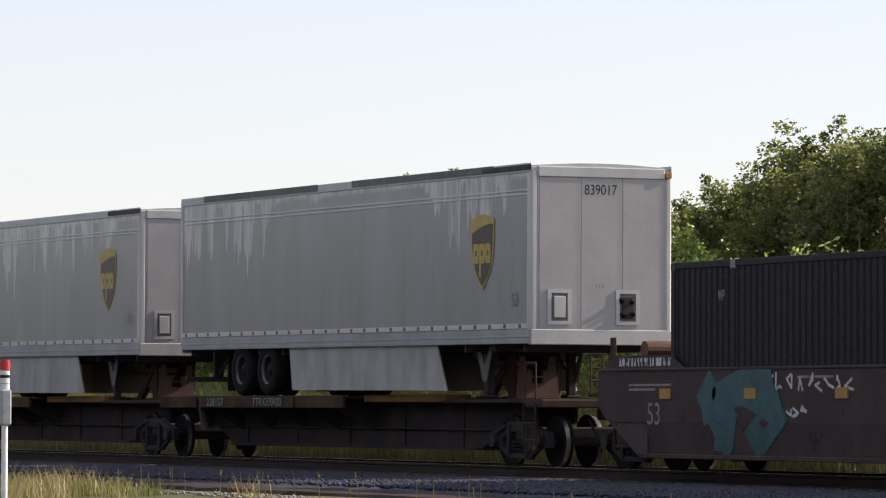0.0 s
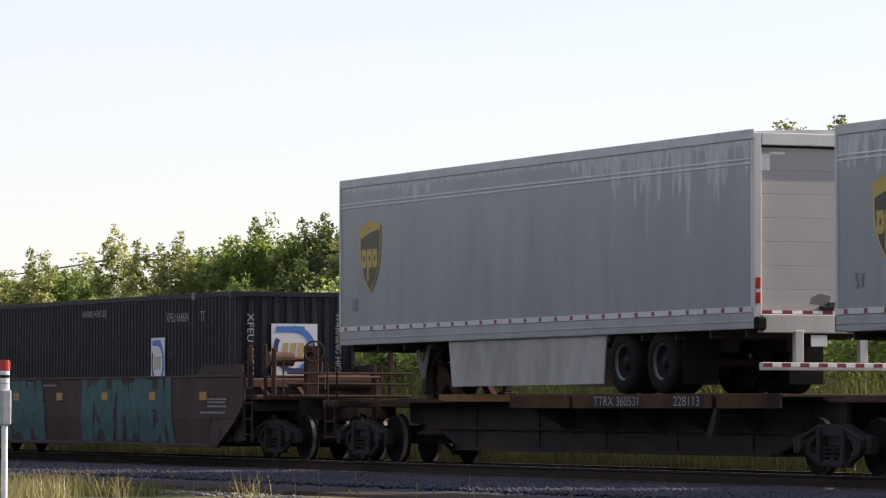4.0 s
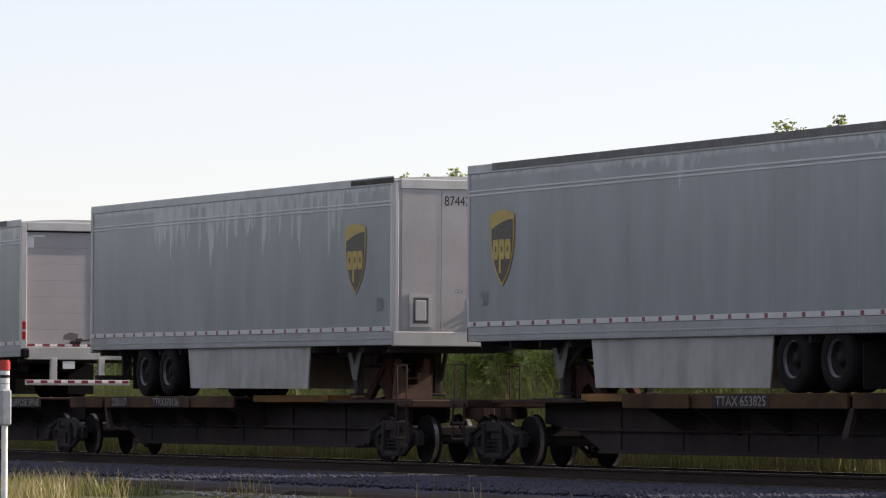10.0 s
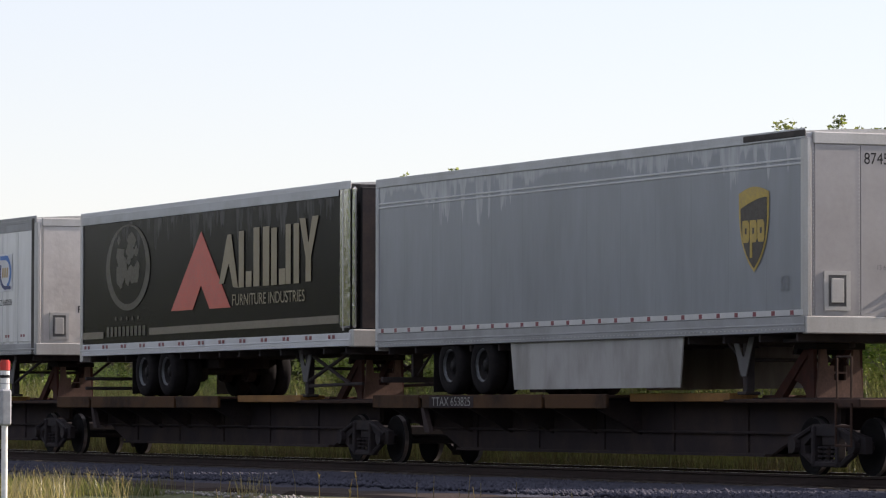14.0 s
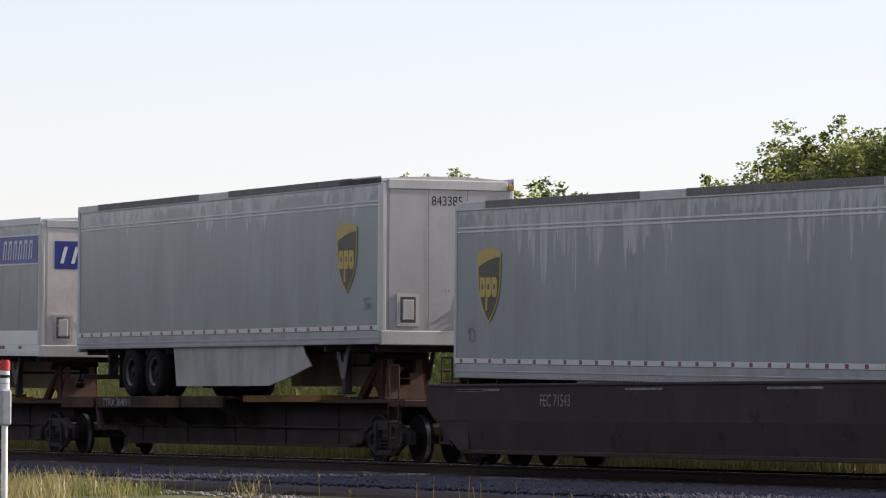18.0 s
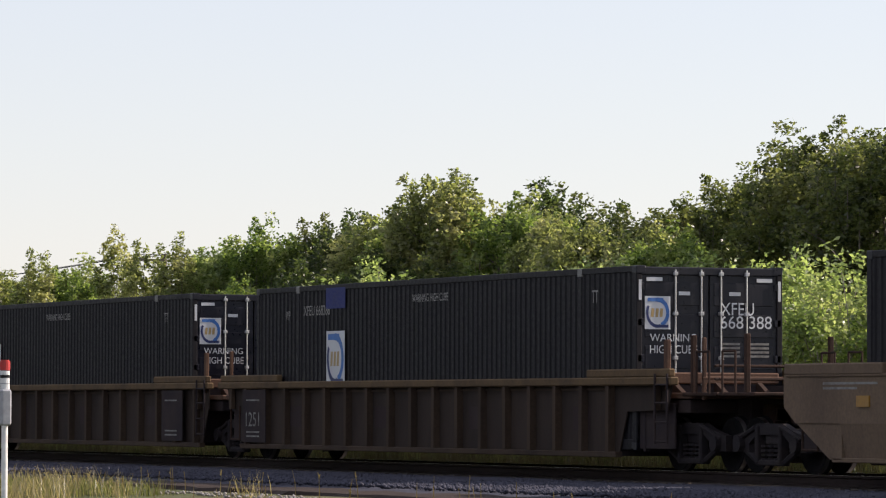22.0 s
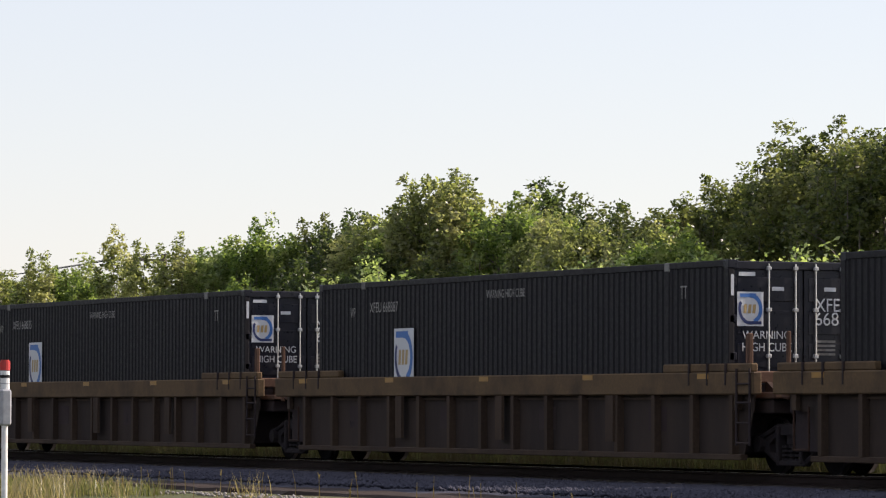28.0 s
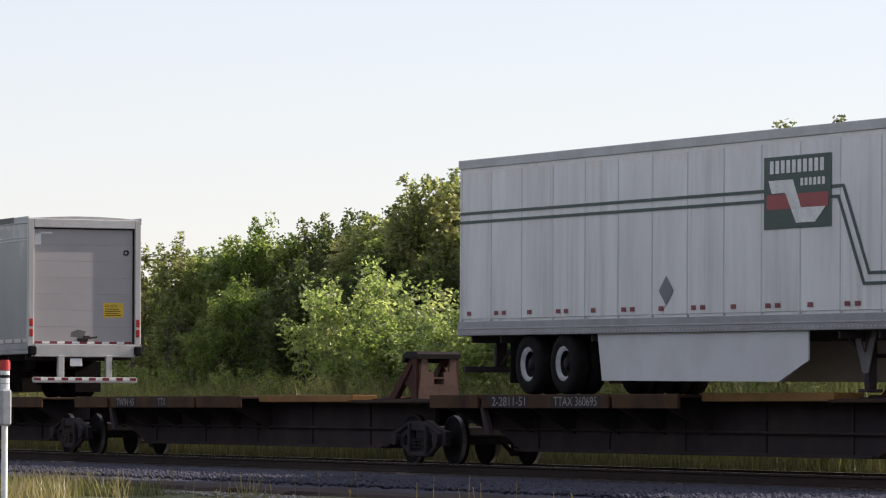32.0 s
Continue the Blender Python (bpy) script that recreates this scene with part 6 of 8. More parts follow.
            part("cross_rail", Shape().bar((e + s * 1.2, -1.25, 1.42), (e + s * 1.2, 1.25, 1.42), 0.022, 6).bar((e + s * 1.2, -1.25, 1.62), (e + s * 1.2, 1.25, 1.62), 0.022, 6), "rust", car)
    return on_train(car, a), p, q, top


def brake_stand(car, x):
    """The hand-brake wheel and air equipment at a car's end."""
    part("brake_cylinder", Shape().bar((x - 0.1, -1.0, 1.90), (x - 0.1, -0.50, 1.90), 0.14, 14).bar((x - 0.1, -0.50, 1.90), (x - 0.1, -0.28, 1.90), 0.05, 10), "sunlit_deck", car, "red-brown brake cylinder with sunlight painted in")
    cy, cz, r = -0.26, 2.04, 0.20
    ring = Shape()
    for i in range(16):
        t0, t1 = 2 * math.pi * i / 16, 2 * math.pi * (i + 1) / 16
        ring.bar((x + 0.4, cy + r * math.cos(t0), cz + r * math.sin(t0)), (x + 0.4, cy + r * math.cos(t1), cz + r * math.sin(t1)), 0.018, 6)
    for i in range(4):
        t0 = math.pi * i / 4
        ring.bar((x + 0.4, cy + r * math.cos(t0), cz + r * math.sin(t0)), (x + 0.4, cy - r * math.cos(t0), cz - r * math.sin(t0)), 0.012, 6)
    ring.bar((x + 0.3, cy, cz), (x + 0.42, cy, cz), 0.05, 10)
    part("brake_wheel", ring, "rust", car, "rusty hand-brake wheel")
    part("brake_post", Shape().box(x + 0.18, x + 0.34, cy - 0.13, cy + 0.13, 1.2, 2.16, 0.02), "rust", car)
    part("brake_valve", Shape().box(x - 0.15, x + 0.15, -0.18, 0.10, 1.30, 1.62, 0.03).bar((x, -0.18, 1.45), (x, -0.60, 1.38), 0.04, 8).bar((x + 0.1, 0.0, 1.62), (x + 0.1, 0.0, 1.86), 0.05, 8), "spine_beam", car, "dark brake valve block")
    part("air_tank", Shape().bar((x - 0.05, 0.15, 1.46), (x - 0.05, 1.05, 1.46), 0.17, 14), "rust", car, "rusty air tank")


def on_wall(z):
    """Where the skin of a smooth well side lies at height z."""
    return -1.424 if z > 0.76 else -1.424 + 0.085 * (0.76 - z) / 0.52


LAYER = [0]                                 # keeps overlapping strokes apart


def stroke(sh, pts, half, lift):
    """A broad spray stroke along (x, z) points on the wall."""
    LAYER[0] += 5
    base = lift
    for (a, b), (c, d) in zip(pts, pts[1:]):
        v = Vector((c - a, d - b))
        n = max(1, int(v.length / 0.12))
        v.normalize()
        ex, ez = v.x * half * 0.6, v.y * half * 0.6
        nx, nz = -v.y * half, v.x * half
        for i in range(n):
            LAYER[0] += 1
            lift = base + 0.00013 * (LAYER[0] % 37)
            x0, z0, x1, z1 = a + (c - a) * i / n, b + (d - b) * i / n, a + (c - a) * (i + 1) / n, b + (d - b) * (i + 1) / n
            if i == 0:
                x0, z0 = x0 - ex, z0 - ez
            if i == n - 1:
                x1, z1 = x1 + ex, z1 + ez
            q = [(x0 + nx, z0 + nz), (x1 + nx, z1 + nz), (x1 - nx, z1 - nz), (x0 - nx, z0 - nz)]
            sh.add([(x, on_wall(min(max(z, 0.26), 1.6)) - lift, min(max(z, 0.27), 1.585)) for x, z in q], [(0, 1, 2, 3)])
    return sh


def curve(pts, n=7):
    """A smooth line through the points."""
    out = []
    for i in range(len(pts) - 1):
        p0, p1, p2, p3 = pts[max(i - 1, 0)], pts[i], pts[i + 1], pts[min(i + 2, len(pts) - 1)]
        for k in range(n):
            u = k / n
            out.append(tuple(0.5 * (2 * b + (c - a) * u + (2 * a - 5 * b + 4 * c - d) * u * u + (3 * b - a - 3 * c + d) * u ** 3) for a, b, c, d in zip(p0, p1, p2, p3)))
    return out + [pts[-1]]


TANGLES = [[[(0.08, 0.0), (0.34, 1.0)], [(0.34, 1.0), (0.52, 0.05)], [(0.18, 0.42), (0.80, 0.50)], [(0.80, 0.50), (0.72, 0.0)]],
           [[(0.12, 0.95), (0.20, 0.05)], [(0.20, 0.05), (0.74, 0.30)], [(0.16, 0.55), (0.78, 0.98)], [(0.78, 0.98), (0.60, 0.58)]],
           [[(0.15, 0.0), (0.22, 0.98)], [(0.22, 0.98), (0.55, 0.40)], [(0.55, 0.40), (0.82, 1.0)], [(0.82, 1.0), (0.86, 0.08)]],
           [[(0.80, 0.92), (0.18, 0.80)], [(0.18, 0.80), (0.60, 0.52)], [(0.60, 0.52), (0.84, 0.30)], [(0.84, 0.30), (0.15, 0.05)]],
           [[(0.50, 1.0), (0.14, 0.46)], [(0.14, 0.46), (0.44, 0.0)], [(0.44, 0.0), (0.86, 0.48)], [(0.86, 0.48), (0.50, 1.0)]],
           [[(0.10, 1.0), (0.36, 0.46)], [(0.36, 0.46), (0.84, 0.96)], [(0.40, 0.50), (0.32, 0.0)], [(0.34, 0.10), (0.88, 0.0)]]]


def graffiti(car, x0, x1, seed, back, upper, lower, edge, letters=10, low=0.36, high=1.47, half=0.125, rim=0.032, wash=""):
    """An unreadable sprayed piece: angular tangles in two colours with pale rims over a sprayed ground."""
    rnd = random.Random(seed)
    w = (x1 - x0) / letters
    bg, foot = Shape(), Shape()
    n = int((x1 - x0) / 0.25)
    for i in range(n):
        a, b = x0 + (x1 - x0) * i / n, x0 + (x1 - x0) * (i + 1) / n
        zt, zb = 1.575 - rnd.uniform(0, 0.05), 0.30 + rnd.uniform(0, 0.10)
        bg.add([(b, -1.425, 0.77), (a, -1.425, 0.77), (b, -1.425, zt), (a, -1.425, zt)], [(1, 0, 2, 3)])
        foot.add([(a, on_wall(zb) - 0.001, zb), (b, on_wall(zb) - 0.001, zb), (b, -1.425, 0.77), (a, -1.425, 0.77)], [(0, 1, 2, 3)])
    piece = part("graffiti_ground", bg, back, car, "sprayed ground of graffiti")
    piece["kind"] = "stuff"
    part("graffiti_wash", foot, wash or back, piece, "sprayed lower wash")["kind"] = "stuff"
    last = -1
    for i in range(letters):
        pick = rnd.choice([k for k in range(len(TANGLES)) if k != last])
        last = pick
        zc = 0.82 + rnd.uniform(-0.06, 0.06)
        ln, hd, ft = Shape(), Shape(), Shape()
        skew = rnd.uniform(-0.18, 0.18) * w
        for seg in TANGLES[pick]:
            (ua, va), (ub, vb) = [(min(1.30, max(-0.30, u + rnd.uniform(-0.36, 0.36))), min(1.0, max(0.0, v + rnd.uniform(-0.22, 0.22)))) for u, v in seg]
            pa = (x0 + (i + ua) * w + skew * va, low + (high - low) * va)
            pb = (x0 + (i + ub) * w + skew * vb, low + (high - low) * vb)
            h = half * rnd.uniform(0.75, 1.25)
            stroke(ln, [pa, pb], h + rim, 0.002)
            if pa[1] < pb[1]:
                pa, pb = pb, pa
            if pb[1] >= zc:
                stroke(hd, [pa, pb], h, 0.010)
            elif pa[1] <= zc:
                stroke(ft, [pa, pb], h, 0.010)
            else:
                k = (pa[1] - zc) / (pa[1] - pb[1])
                mid = (pa[0] + (pb[0] - pa[0]) * k, zc)
                stroke(hd, [pa, mid], h, 0.010)
                stroke(ft, [mid, pb], h, 0.010)
        for sh, nm, mt in ((ln, "graffiti_rim", edge), (hd, "graffiti_head", upper), (ft, "graffiti_foot", lower)):
            if sh.f:
                part(nm, sh, mt, piece, "sprayed patch")["kind"] = "stuff"
    return piece


def coaming_scrawl(car, x0, x1, z0, z1, seed):
    """A line of pale sprayed marks along an end coaming."""
    rnd = random.Random(seed)
    sh = Shape()
    x = x0
    while x < x1:
        w = rnd.uniform(0.05, 0.11)
        for k in range(2):
            a, b = x + rnd.uniform(0, w), x + rnd.uniform(0, w)
            sh.plate([(a, z0), (a + 0.022, z0), (b + 0.022, z1), (b, z1)], -1.413, -1.4145 - 0.0006 * k)
        sh.box(x, x + w, -1.413, -1.4165, rnd.choice((z0, z1 - 0.02, (z0 + z1) / 2)), rnd.choice((z0, z1 - 0.02, (z0 + z1) / 2)) + 0.02)
        x += w + rnd.uniform(0.02, 0.10)
    part("spray_tag", sh, "spray_white", car, "pale sprayed scrawl")["kind"] = "stuff"


def scribble(car, x0, x1, z0, z1, mat, seed, n=7):
    """A thin sprayed scrawl."""
    rnd = random.Random(seed)
    sh = Shape()
    w = (x1 - x0) / n
    for i in range(n):
        stroke(sh, [(x0 + i * w + rnd.uniform(0, w), rnd.uniform(z0, z1)) for _ in range(4)], 0.022, 0.004 if z1 < 1.58 else -0.008)
    part("spray_tag", sh, mat, car, "pale sprayed scrawl")["kind"] = "stuff"


# ---- ground, track and road ----
def setting(name, shape, material, label, kind="structure"):
    ob = new(name, shape if isinstance(shape, bpy.types.Mesh) else shape.mesh(name, material))
    return tagged(ob, label, name.split("_")[0], kind=kind)


def ground_height(x, y):
    ys = [-4000, -60, -33, -24, -14, -9, -4.5, 4.5, 9, 60, 4000]
    zs = [-0.9, -0.8, -0.64, -0.62, -0.36, -0.30, -0.32, -0.34, -0.30, -0.35, -0.6]
    return float(np.interp(y, ys, zs))


gx = [-4000, -1500, -600, -300, -200] + [-150 + 2.5 * i for i in range(45)] + [-20, 0, 50, 150, 400, 900, 2500, 4000]
gy = [-4000, -1200, -400, -120, -60, -40, -33, -24, -20] + [-17 + 0.75 * i for i in range(37)] + [13, 16, 22, 30, 45, 80, 150, 400, 1200, 4000]
gv, gf = [], []
for x in gx:
    for y in gy:
        near = -150 <= x <= -40 and -17 <= y <= 13 and abs(y) > 3
        gv.append((x, y, ground_height(x, y) + (0.05 * noise.noise((x * 0.35, y * 0.5, 0.0)) if near else 0)))
for i in range(len(gx) - 1):
    for j in range(len(gy) - 1):
        a = i * len(gy) + j
        gf.append((a, a + len(gy), a + len(gy) + 1, a + 1))
setting("ground", Shape().add(gv, gf), "soil", "grassy soil beside the railway")

bed = Shape()
prof = [(-7.5, -0.40), (-6.9, -0.27), (-4.0, -0.22), (-2.2, -0.19), (2.0, -0.19), (3.1, -0.38)]
bx = [-1200, -400, -160] + [-130 + i for i in range(96)] + [-20, 100, 700]
bv, bf = [], []
rb = random.Random(3)
for x in bx:
    for k, (y, z) in enumerate(prof):
        bv.append((x, y + (rb.uniform(-0.25, 0.25) if k in (0, 1) else 0), z + (rb.uniform(-0.02, 0.02) if 0 < k < 5 else 0)))
for i in range(len(bx) - 1):
    for j in range(len(prof) - 1):
        a = i * len(prof) + j
        bf.append((a, a + len(prof), a + len(prof) + 1, a + 1))
setting("ballast_bed", bed.add(bv, bf), "ballast", "blue-grey crushed stone track bed")
dv, df = [], []
for i in range(121):
    x = -130 + i * 0.75
    for y, z in ((-8.3, -0.45), (-8.1, -0.25), (-7.0, -0.235), (-6.8, -0.45)):
        dv.append((x, y + rb.uniform(-0.12, 0.12), z + rb.uniform(-0.015, 0.015)))
for i in range(120):
    for j in range(3):
        df.append((i * 4 + j, i * 4 + j + 4, i * 4 + j + 5, i * 4 + j + 1))
setting("dirt_strip", Shape().add(dv, df), "dirt", "bare brown dirt along the ballast toe")


def scattered_stones(n, x0, x1, y0, y1, z, size, seed):
    r = np.random.RandomState(seed)
    base = np.array([(1, 0, 0), (-1, 0, 0), (0, 1, 0), (0, -1, 0), (0, 0, 1), (0, 0, -1)], float)
    tris = np.array([(0, 2, 4), (2, 1, 4), (1, 3, 4), (3, 0, 4), (2, 0, 5), (1, 2, 5), (3, 1, 5), (0, 3, 5)])
    c = np.stack([r.uniform(x0, x1, n), r.uniform(y0, y1, n), np.full(n, z) + r.uniform(-0.01, 0.02, n)], 1)
    jit = base[None] * r.uniform(0.5, 1.2, (n, 6, 1)) * (size * r.uniform(0.6, 1.4, (n, 1, 1)))
    a = r.uniform(0, 6.28, n)
    ca, sa = np.cos(a)[:, None], np.sin(a)[:, None]
    v = np.stack([jit[..., 0] * ca - jit[..., 1] * sa, jit[..., 0] * sa + jit[..., 1] * ca, jit[..., 2] * 0.8], -1) + c[:, None]
    return from_arrays("ballast_stones", v.reshape(-1, 3), (tris[None] + 6 * np.arange(n)[:, None, None]).reshape(-1, 3))


def from_arrays(name, verts, faces):
    """A mesh from numpy arrays of vertices and equal-sided faces."""
    me = bpy.data.meshes.new(name)
    k = faces.shape[1]
    me.vertices.add(len(verts))
    me.vertices.foreach_set("co", verts.astype(np.float32).ravel())
    me.loops.add(faces.size)
    me.loops.foreach_set("vertex_index", faces.astype(np.int32).ravel())
    me.polygons.add(len(faces))
    me.polygons.foreach_set("loop_start", np.arange(0, faces.size, k, dtype=np.int32))
    me.update(calc_edges=True)
    return me


st = scattered_stones(24000, -108, -50, -6.0, -0.95, -0.222, 0.040, 4)
st.materials.append(M["stone"])
setting("ballast_stones", st, "stone", "loose blue-grey ballast stones", "stuff")
pg = scattered_stones(160, -62, -57, -9.9, -9.2, -0.28, 0.03, 5)
pg.materials.append(M["pale_stone"])
setting("pale_gravel", pg, "pale_stone", "pale gravel scattered on bare ground", "stuff")

rails = tagged(new("track"), "railway track with rusty rails on dark timber ties", "track", kind="structure")
for sy in (-1, 1):
    y = sy * 0.755
    o = [(y - 0.07, -0.17), (y + 0.07, -0.17), (y + 0.07, -0.155), (y + 0.012, -0.13), (y + 0.012, -0.05), (y + 0.036, -0.035), (y + 0.036, -0.004), (y - 0.036, -0.004), (y - 0.036, -0.035), (y - 0.012, -0.05), (y - 0.012, -0.13), (y - 0.07, -0.155)]
    r = part("rail", Shape().slab(o, -1200, 700), "rail_side", rails, "rusty steel rail")
    part("rail_head", Shape().box(-1200, 700, y - 0.034, y + 0.034, -0.006, 0.0), "rail_top", r, "polished rail head")
setting("road", Shape().box(-1500, 1500, -31.4, -24.6, -0.70, -0.573), "asphalt", "grey asphalt road beside the railway")

# ---- plants ----
def leaf_cloud(centres, spread, count, size, seed, droop=0.3):
    """Quads scattered round the twig ends."""
    r = np.random.RandomState(seed)
    n = len(centres) * count
    c = np.repeat(np.asarray(centres), count, 0) + np.clip(r.normal(0, 1, (n, 3)), -1.5, 1.5) * np.repeat(np.asarray(spread).reshape(-1, 1), count, 0)
    a = r.normal(0, 1, (n, 3)); a[:, 2] *= 0.6; a /= np.linalg.norm(a, axis=1)[:, None]
    b = np.cross(a, r.normal(0, 1, (n, 3))); b /= np.linalg.norm(b, axis=1)[:, None]
    s = size * r.uniform(0.55, 1.25, (n, 1))
    a, b = a * s, b * s * 0.62
    v = np.stack([c - a, c + b * 0.9, c + a, c - b * 0.9], 1)
    return v.reshape(-1, 3), np.arange(n * 4).reshape(n, 4)


def plant_meshes(seed, height, radius, base, stems, twigs, spread, count, size, trunk_r, shape="round"):
    """Stem mesh data and twig-end leaf mesh for one tree or shrub standing at the origin."""
    r = random.Random(seed)
    wood = Shape()
    tips, sp = [], []

    def limb(p, q, r0, r1):
        d = (q - p)
        a = d.orthogonal().normalized()
        c = d.normalized().cross(a)
        n = 6
        vs = [p + (a * math.cos(i * 2 * math.pi / n) + c * math.sin(i * 2 * math.pi / n)) * r0 for i in range(n)] + [q + (a * math.cos(i * 2 * math.pi / n) + c * math.sin(i * 2 * math.pi / n)) * r1 for i in range(n)]
        wood.add(vs, [(i, (i + 1) % n, n + (i + 1) % n, n + i) for i in range(n)])

    mains = []
    for s in range(stems):
        ang = 2 * math.pi * (s + r.random() * 0.7) / stems
        lean = (0.12 if stems == 1 else 0.45) * radius
        p = Vector((0.15 * math.cos(ang) if stems > 1 else 0, 0.15 * math.sin(ang) if stems > 1 else 0, -0.4))
        top = Vector((math.cos(ang) * lean, math.sin(ang) * lean, base + (height - base) * r.uniform(0.45, 0.6)))
        mid = p.lerp(top, 0.5) + Vector((r.uniform(-0.2, 0.2), r.uniform(-0.2, 0.2), 0))
        limb(p, mid, trunk_r, trunk_r * 0.75); limb(mid, top, trunk_r * 0.75, trunk_r * 0.45)
        mains += [(mid, top)] * 1
    for t in range(twigs):
        # a lumpy crown: pick a point on an uneven ellipsoid shell or inside it
        u, v = r.uniform(0, 2 * math.pi), r.uniform(-1, 1)
        k = r.uniform(0.45, 1.0) ** 0.5
        lump = 0.72 + 0.55 * noise.noise((math.cos(u) * 1.7 + seed, math.sin(u) * 1.7, v * 2.0)) + 0.10 * r.random()
        rr = math.sqrt(max(0.0, 1 - v * v)) if shape == "round" else (1 - 0.5 * (v + 1) / 2)
        e = Vector((math.cos(u) * rr * radius * k * lump, math.sin(u) * rr * radius * k * lump, base + (height - base) * (0.5 + 0.5 * v * k * min(1.0, lump + 0.12))))
        if e.z < 0.1:
            continue
        a, b = r.choice(mains)
        s0 = a.lerp(b, r.uniform(0.2, 1.0))
        if t % 2 == 0:
            kn = s0.lerp(e, 0.55) + Vector((r.uniform(-0.15, 0.15), r.uniform(-0.15, 0.15), r.uniform(0.0, 0.2)))
            limb(s0, kn, trunk_r * 0.22, trunk_r * 0.14); limb(kn, e, trunk_r * 0.14, trunk_r * 0.05)
        out = (Vector((e.x, e.y, (e.z - base - (height - base) * 0.4) * 0.7)).normalized() + Vector((r.uniform(-0.5, 0.5), r.uniform(-0.5, 0.5), 0.55))).normalized()
        g = spread * r.uniform(0.6, 1.2)
        for j, q in enumerate((0.95, 0.70, 0.42)):
            tips.append(tuple(e + out * (0.9 * spread * j))); sp.append(g * q)
    # upright shoots that break the outline
    for t in range(int(twigs * 0.12)):
        u, k = r.uniform(0, 2 * math.pi), math.sqrt(r.random()) * 0.9
        e = Vector((math.cos(u) * radius * k, math.sin(u) * radius * k, base + (height - base) * (0.5 + 0.5 * math.sqrt(1 - k * k)) * r.uniform(0.86, 0.99)))
        limb(e - Vector((0, 0, 0.8)), e, trunk_r * 0.07, trunk_r * 0.03)
        for j in range(3):
            tips.append((e.x + r.uniform(-0.08, 0.08), e.y + r.uniform(-0.08, 0.08), e.z - j * 0.2)); sp.append(spread * 0.42)
    v, f = leaf_cloud(tips, sp, count, size, seed)
    return wood, from_arrays("crown", v, f)


def plant(name, label, cat, seed, height, radius, base, stems, twigs, spread, count, size, trunk_r, leaf, group, shape="round"):
    ob = tagged(new(name), label, cat, group)
    wood, crown = plant_meshes(seed, height, radius, base, stems, twigs, spread, count, size, trunk_r, shape)
    part("trunk" if stems == 1 else "stem", wood, "bark", ob)["kind"] = "stuff"
    crown.materials.append(M[leaf])
    c = new("crown", crown)
    c.parent = ob
    return ob


def set_plants(makers, spots, seed):
    """Stand copies of the makers at the spots (x, y, scale of height)."""
    r = random.Random(seed)
    used = set()
    for i, (k, x, y, s) in enumerate(spots):
        m = pose(x, y, ground_height(x, y), 0, 0, r.uniform(0, 360)) @ Matrix.Diagonal((s * r.uniform(0.95, 1.1), s * r.uniform(0.95, 1.1), s, 1))
        if k not in used:
            used.add(k)
            makers[k].matrix_basis = m
        else:
            o = copy_thing(makers[k], Matrix())
            o.matrix_basis = m


def shrub_thing(seed, height, radius, stems, leaf, label):
    """A shrub of many upright pale stems with leaf sprays along their upper two thirds."""
    r = random.Random(seed)
    ob = tagged(new("shrub"), label, "shrub", "shrubs beside the railway")
    wood, tips, sp = Shape(), [], []
    for s in range(stems):
        ang, out = r.uniform(0, 2 * math.pi), radius * math.sqrt(r.uniform(0.02, 1.0))
        foot = Vector((0.3 * out * math.cos(ang), 0.3 * out * math.sin(ang), -0.2))
        tip = Vector((out * math.cos(ang), out * math.sin(ang), height * (1.0 - 0.34 * (out / radius) ** 2) * r.uniform(0.72, 1.0)))
        pts = [foot.lerp(tip, k / 5) + Vector((r.uniform(-0.07, 0.07), r.uniform(-0.07, 0.07), 0.12 * math.sin(math.pi * k / 5))) for k in range(6)]
        for k in range(5):
            wood.bar(pts[k], pts[k + 1], 0.020 - 0.003 * k, 5, False)
        for k in range(11):
            u = r.uniform(0.30, 1.0) ** 0.8
            b = foot.lerp(tip, u) + Vector((0, 0, 0.10))
            e = b + Vector((r.uniform(-0.42, 0.42), r.uniform(-0.42, 0.42), r.uniform(-0.05, 0.40))) * (1.15 - 0.5 * u)
            if k % 2:
                wood.bar(b, e, 0.007, 4, False)
            tips.append(tuple(e)); sp.append(r.uniform(0.08, 0.16))
        tips.append(tuple(tip)); sp.append(0.09)
    part("stem", wood, "pale_bark", ob, "pale woody stems")["kind"] = "stuff"
    v, f = leaf_cloud(tips, sp, 28, 0.056, seed)
    me = from_arrays("crown", v, f)
    me.materials.append(M[leaf])
    c = new("crown", me)
    c.parent = ob
    return ob


oaks = [plant("oak_tree", "dark green spreading tree with gaps in its crown", "tree", 101 + i, 7.2, 2.2, 1.0, 1, 330, 0.25, 44, 0.060, 0.20, "oak", "trees behind the railway") for i in range(2)]
mids = [plant("hedgerow_tree", "%s bushy tree behind the railway" % ("mid-green", "olive green", "dark green", "fresh green")[i], "tree", 201 + i, 6.0, 1.75, 0.4, 2, 360, 0.22, 34, 0.058, 0.13, ("mid_leaf", "olive_leaf", "dark_leaf", "light_leaf")[i], "trees behind the railway") for i in range(4)]
thin = [plant("young_tree", "slender pale green tree with open twiggy crown", "tree", 301 + i, 5.8, 0.62, 1.2, 3, 80, 0.13, 24, 0.052, 0.06, "olive_leaf", "trees behind the railway") for i in range(2)]
shrub = [shrub_thing(401 + i, 4.0, 1.5, 34, ("light_leaf", "light_leaf", "mid_leaf")[i], "bright green leafy shrub with pale stems beside the track") for i in range(3)]
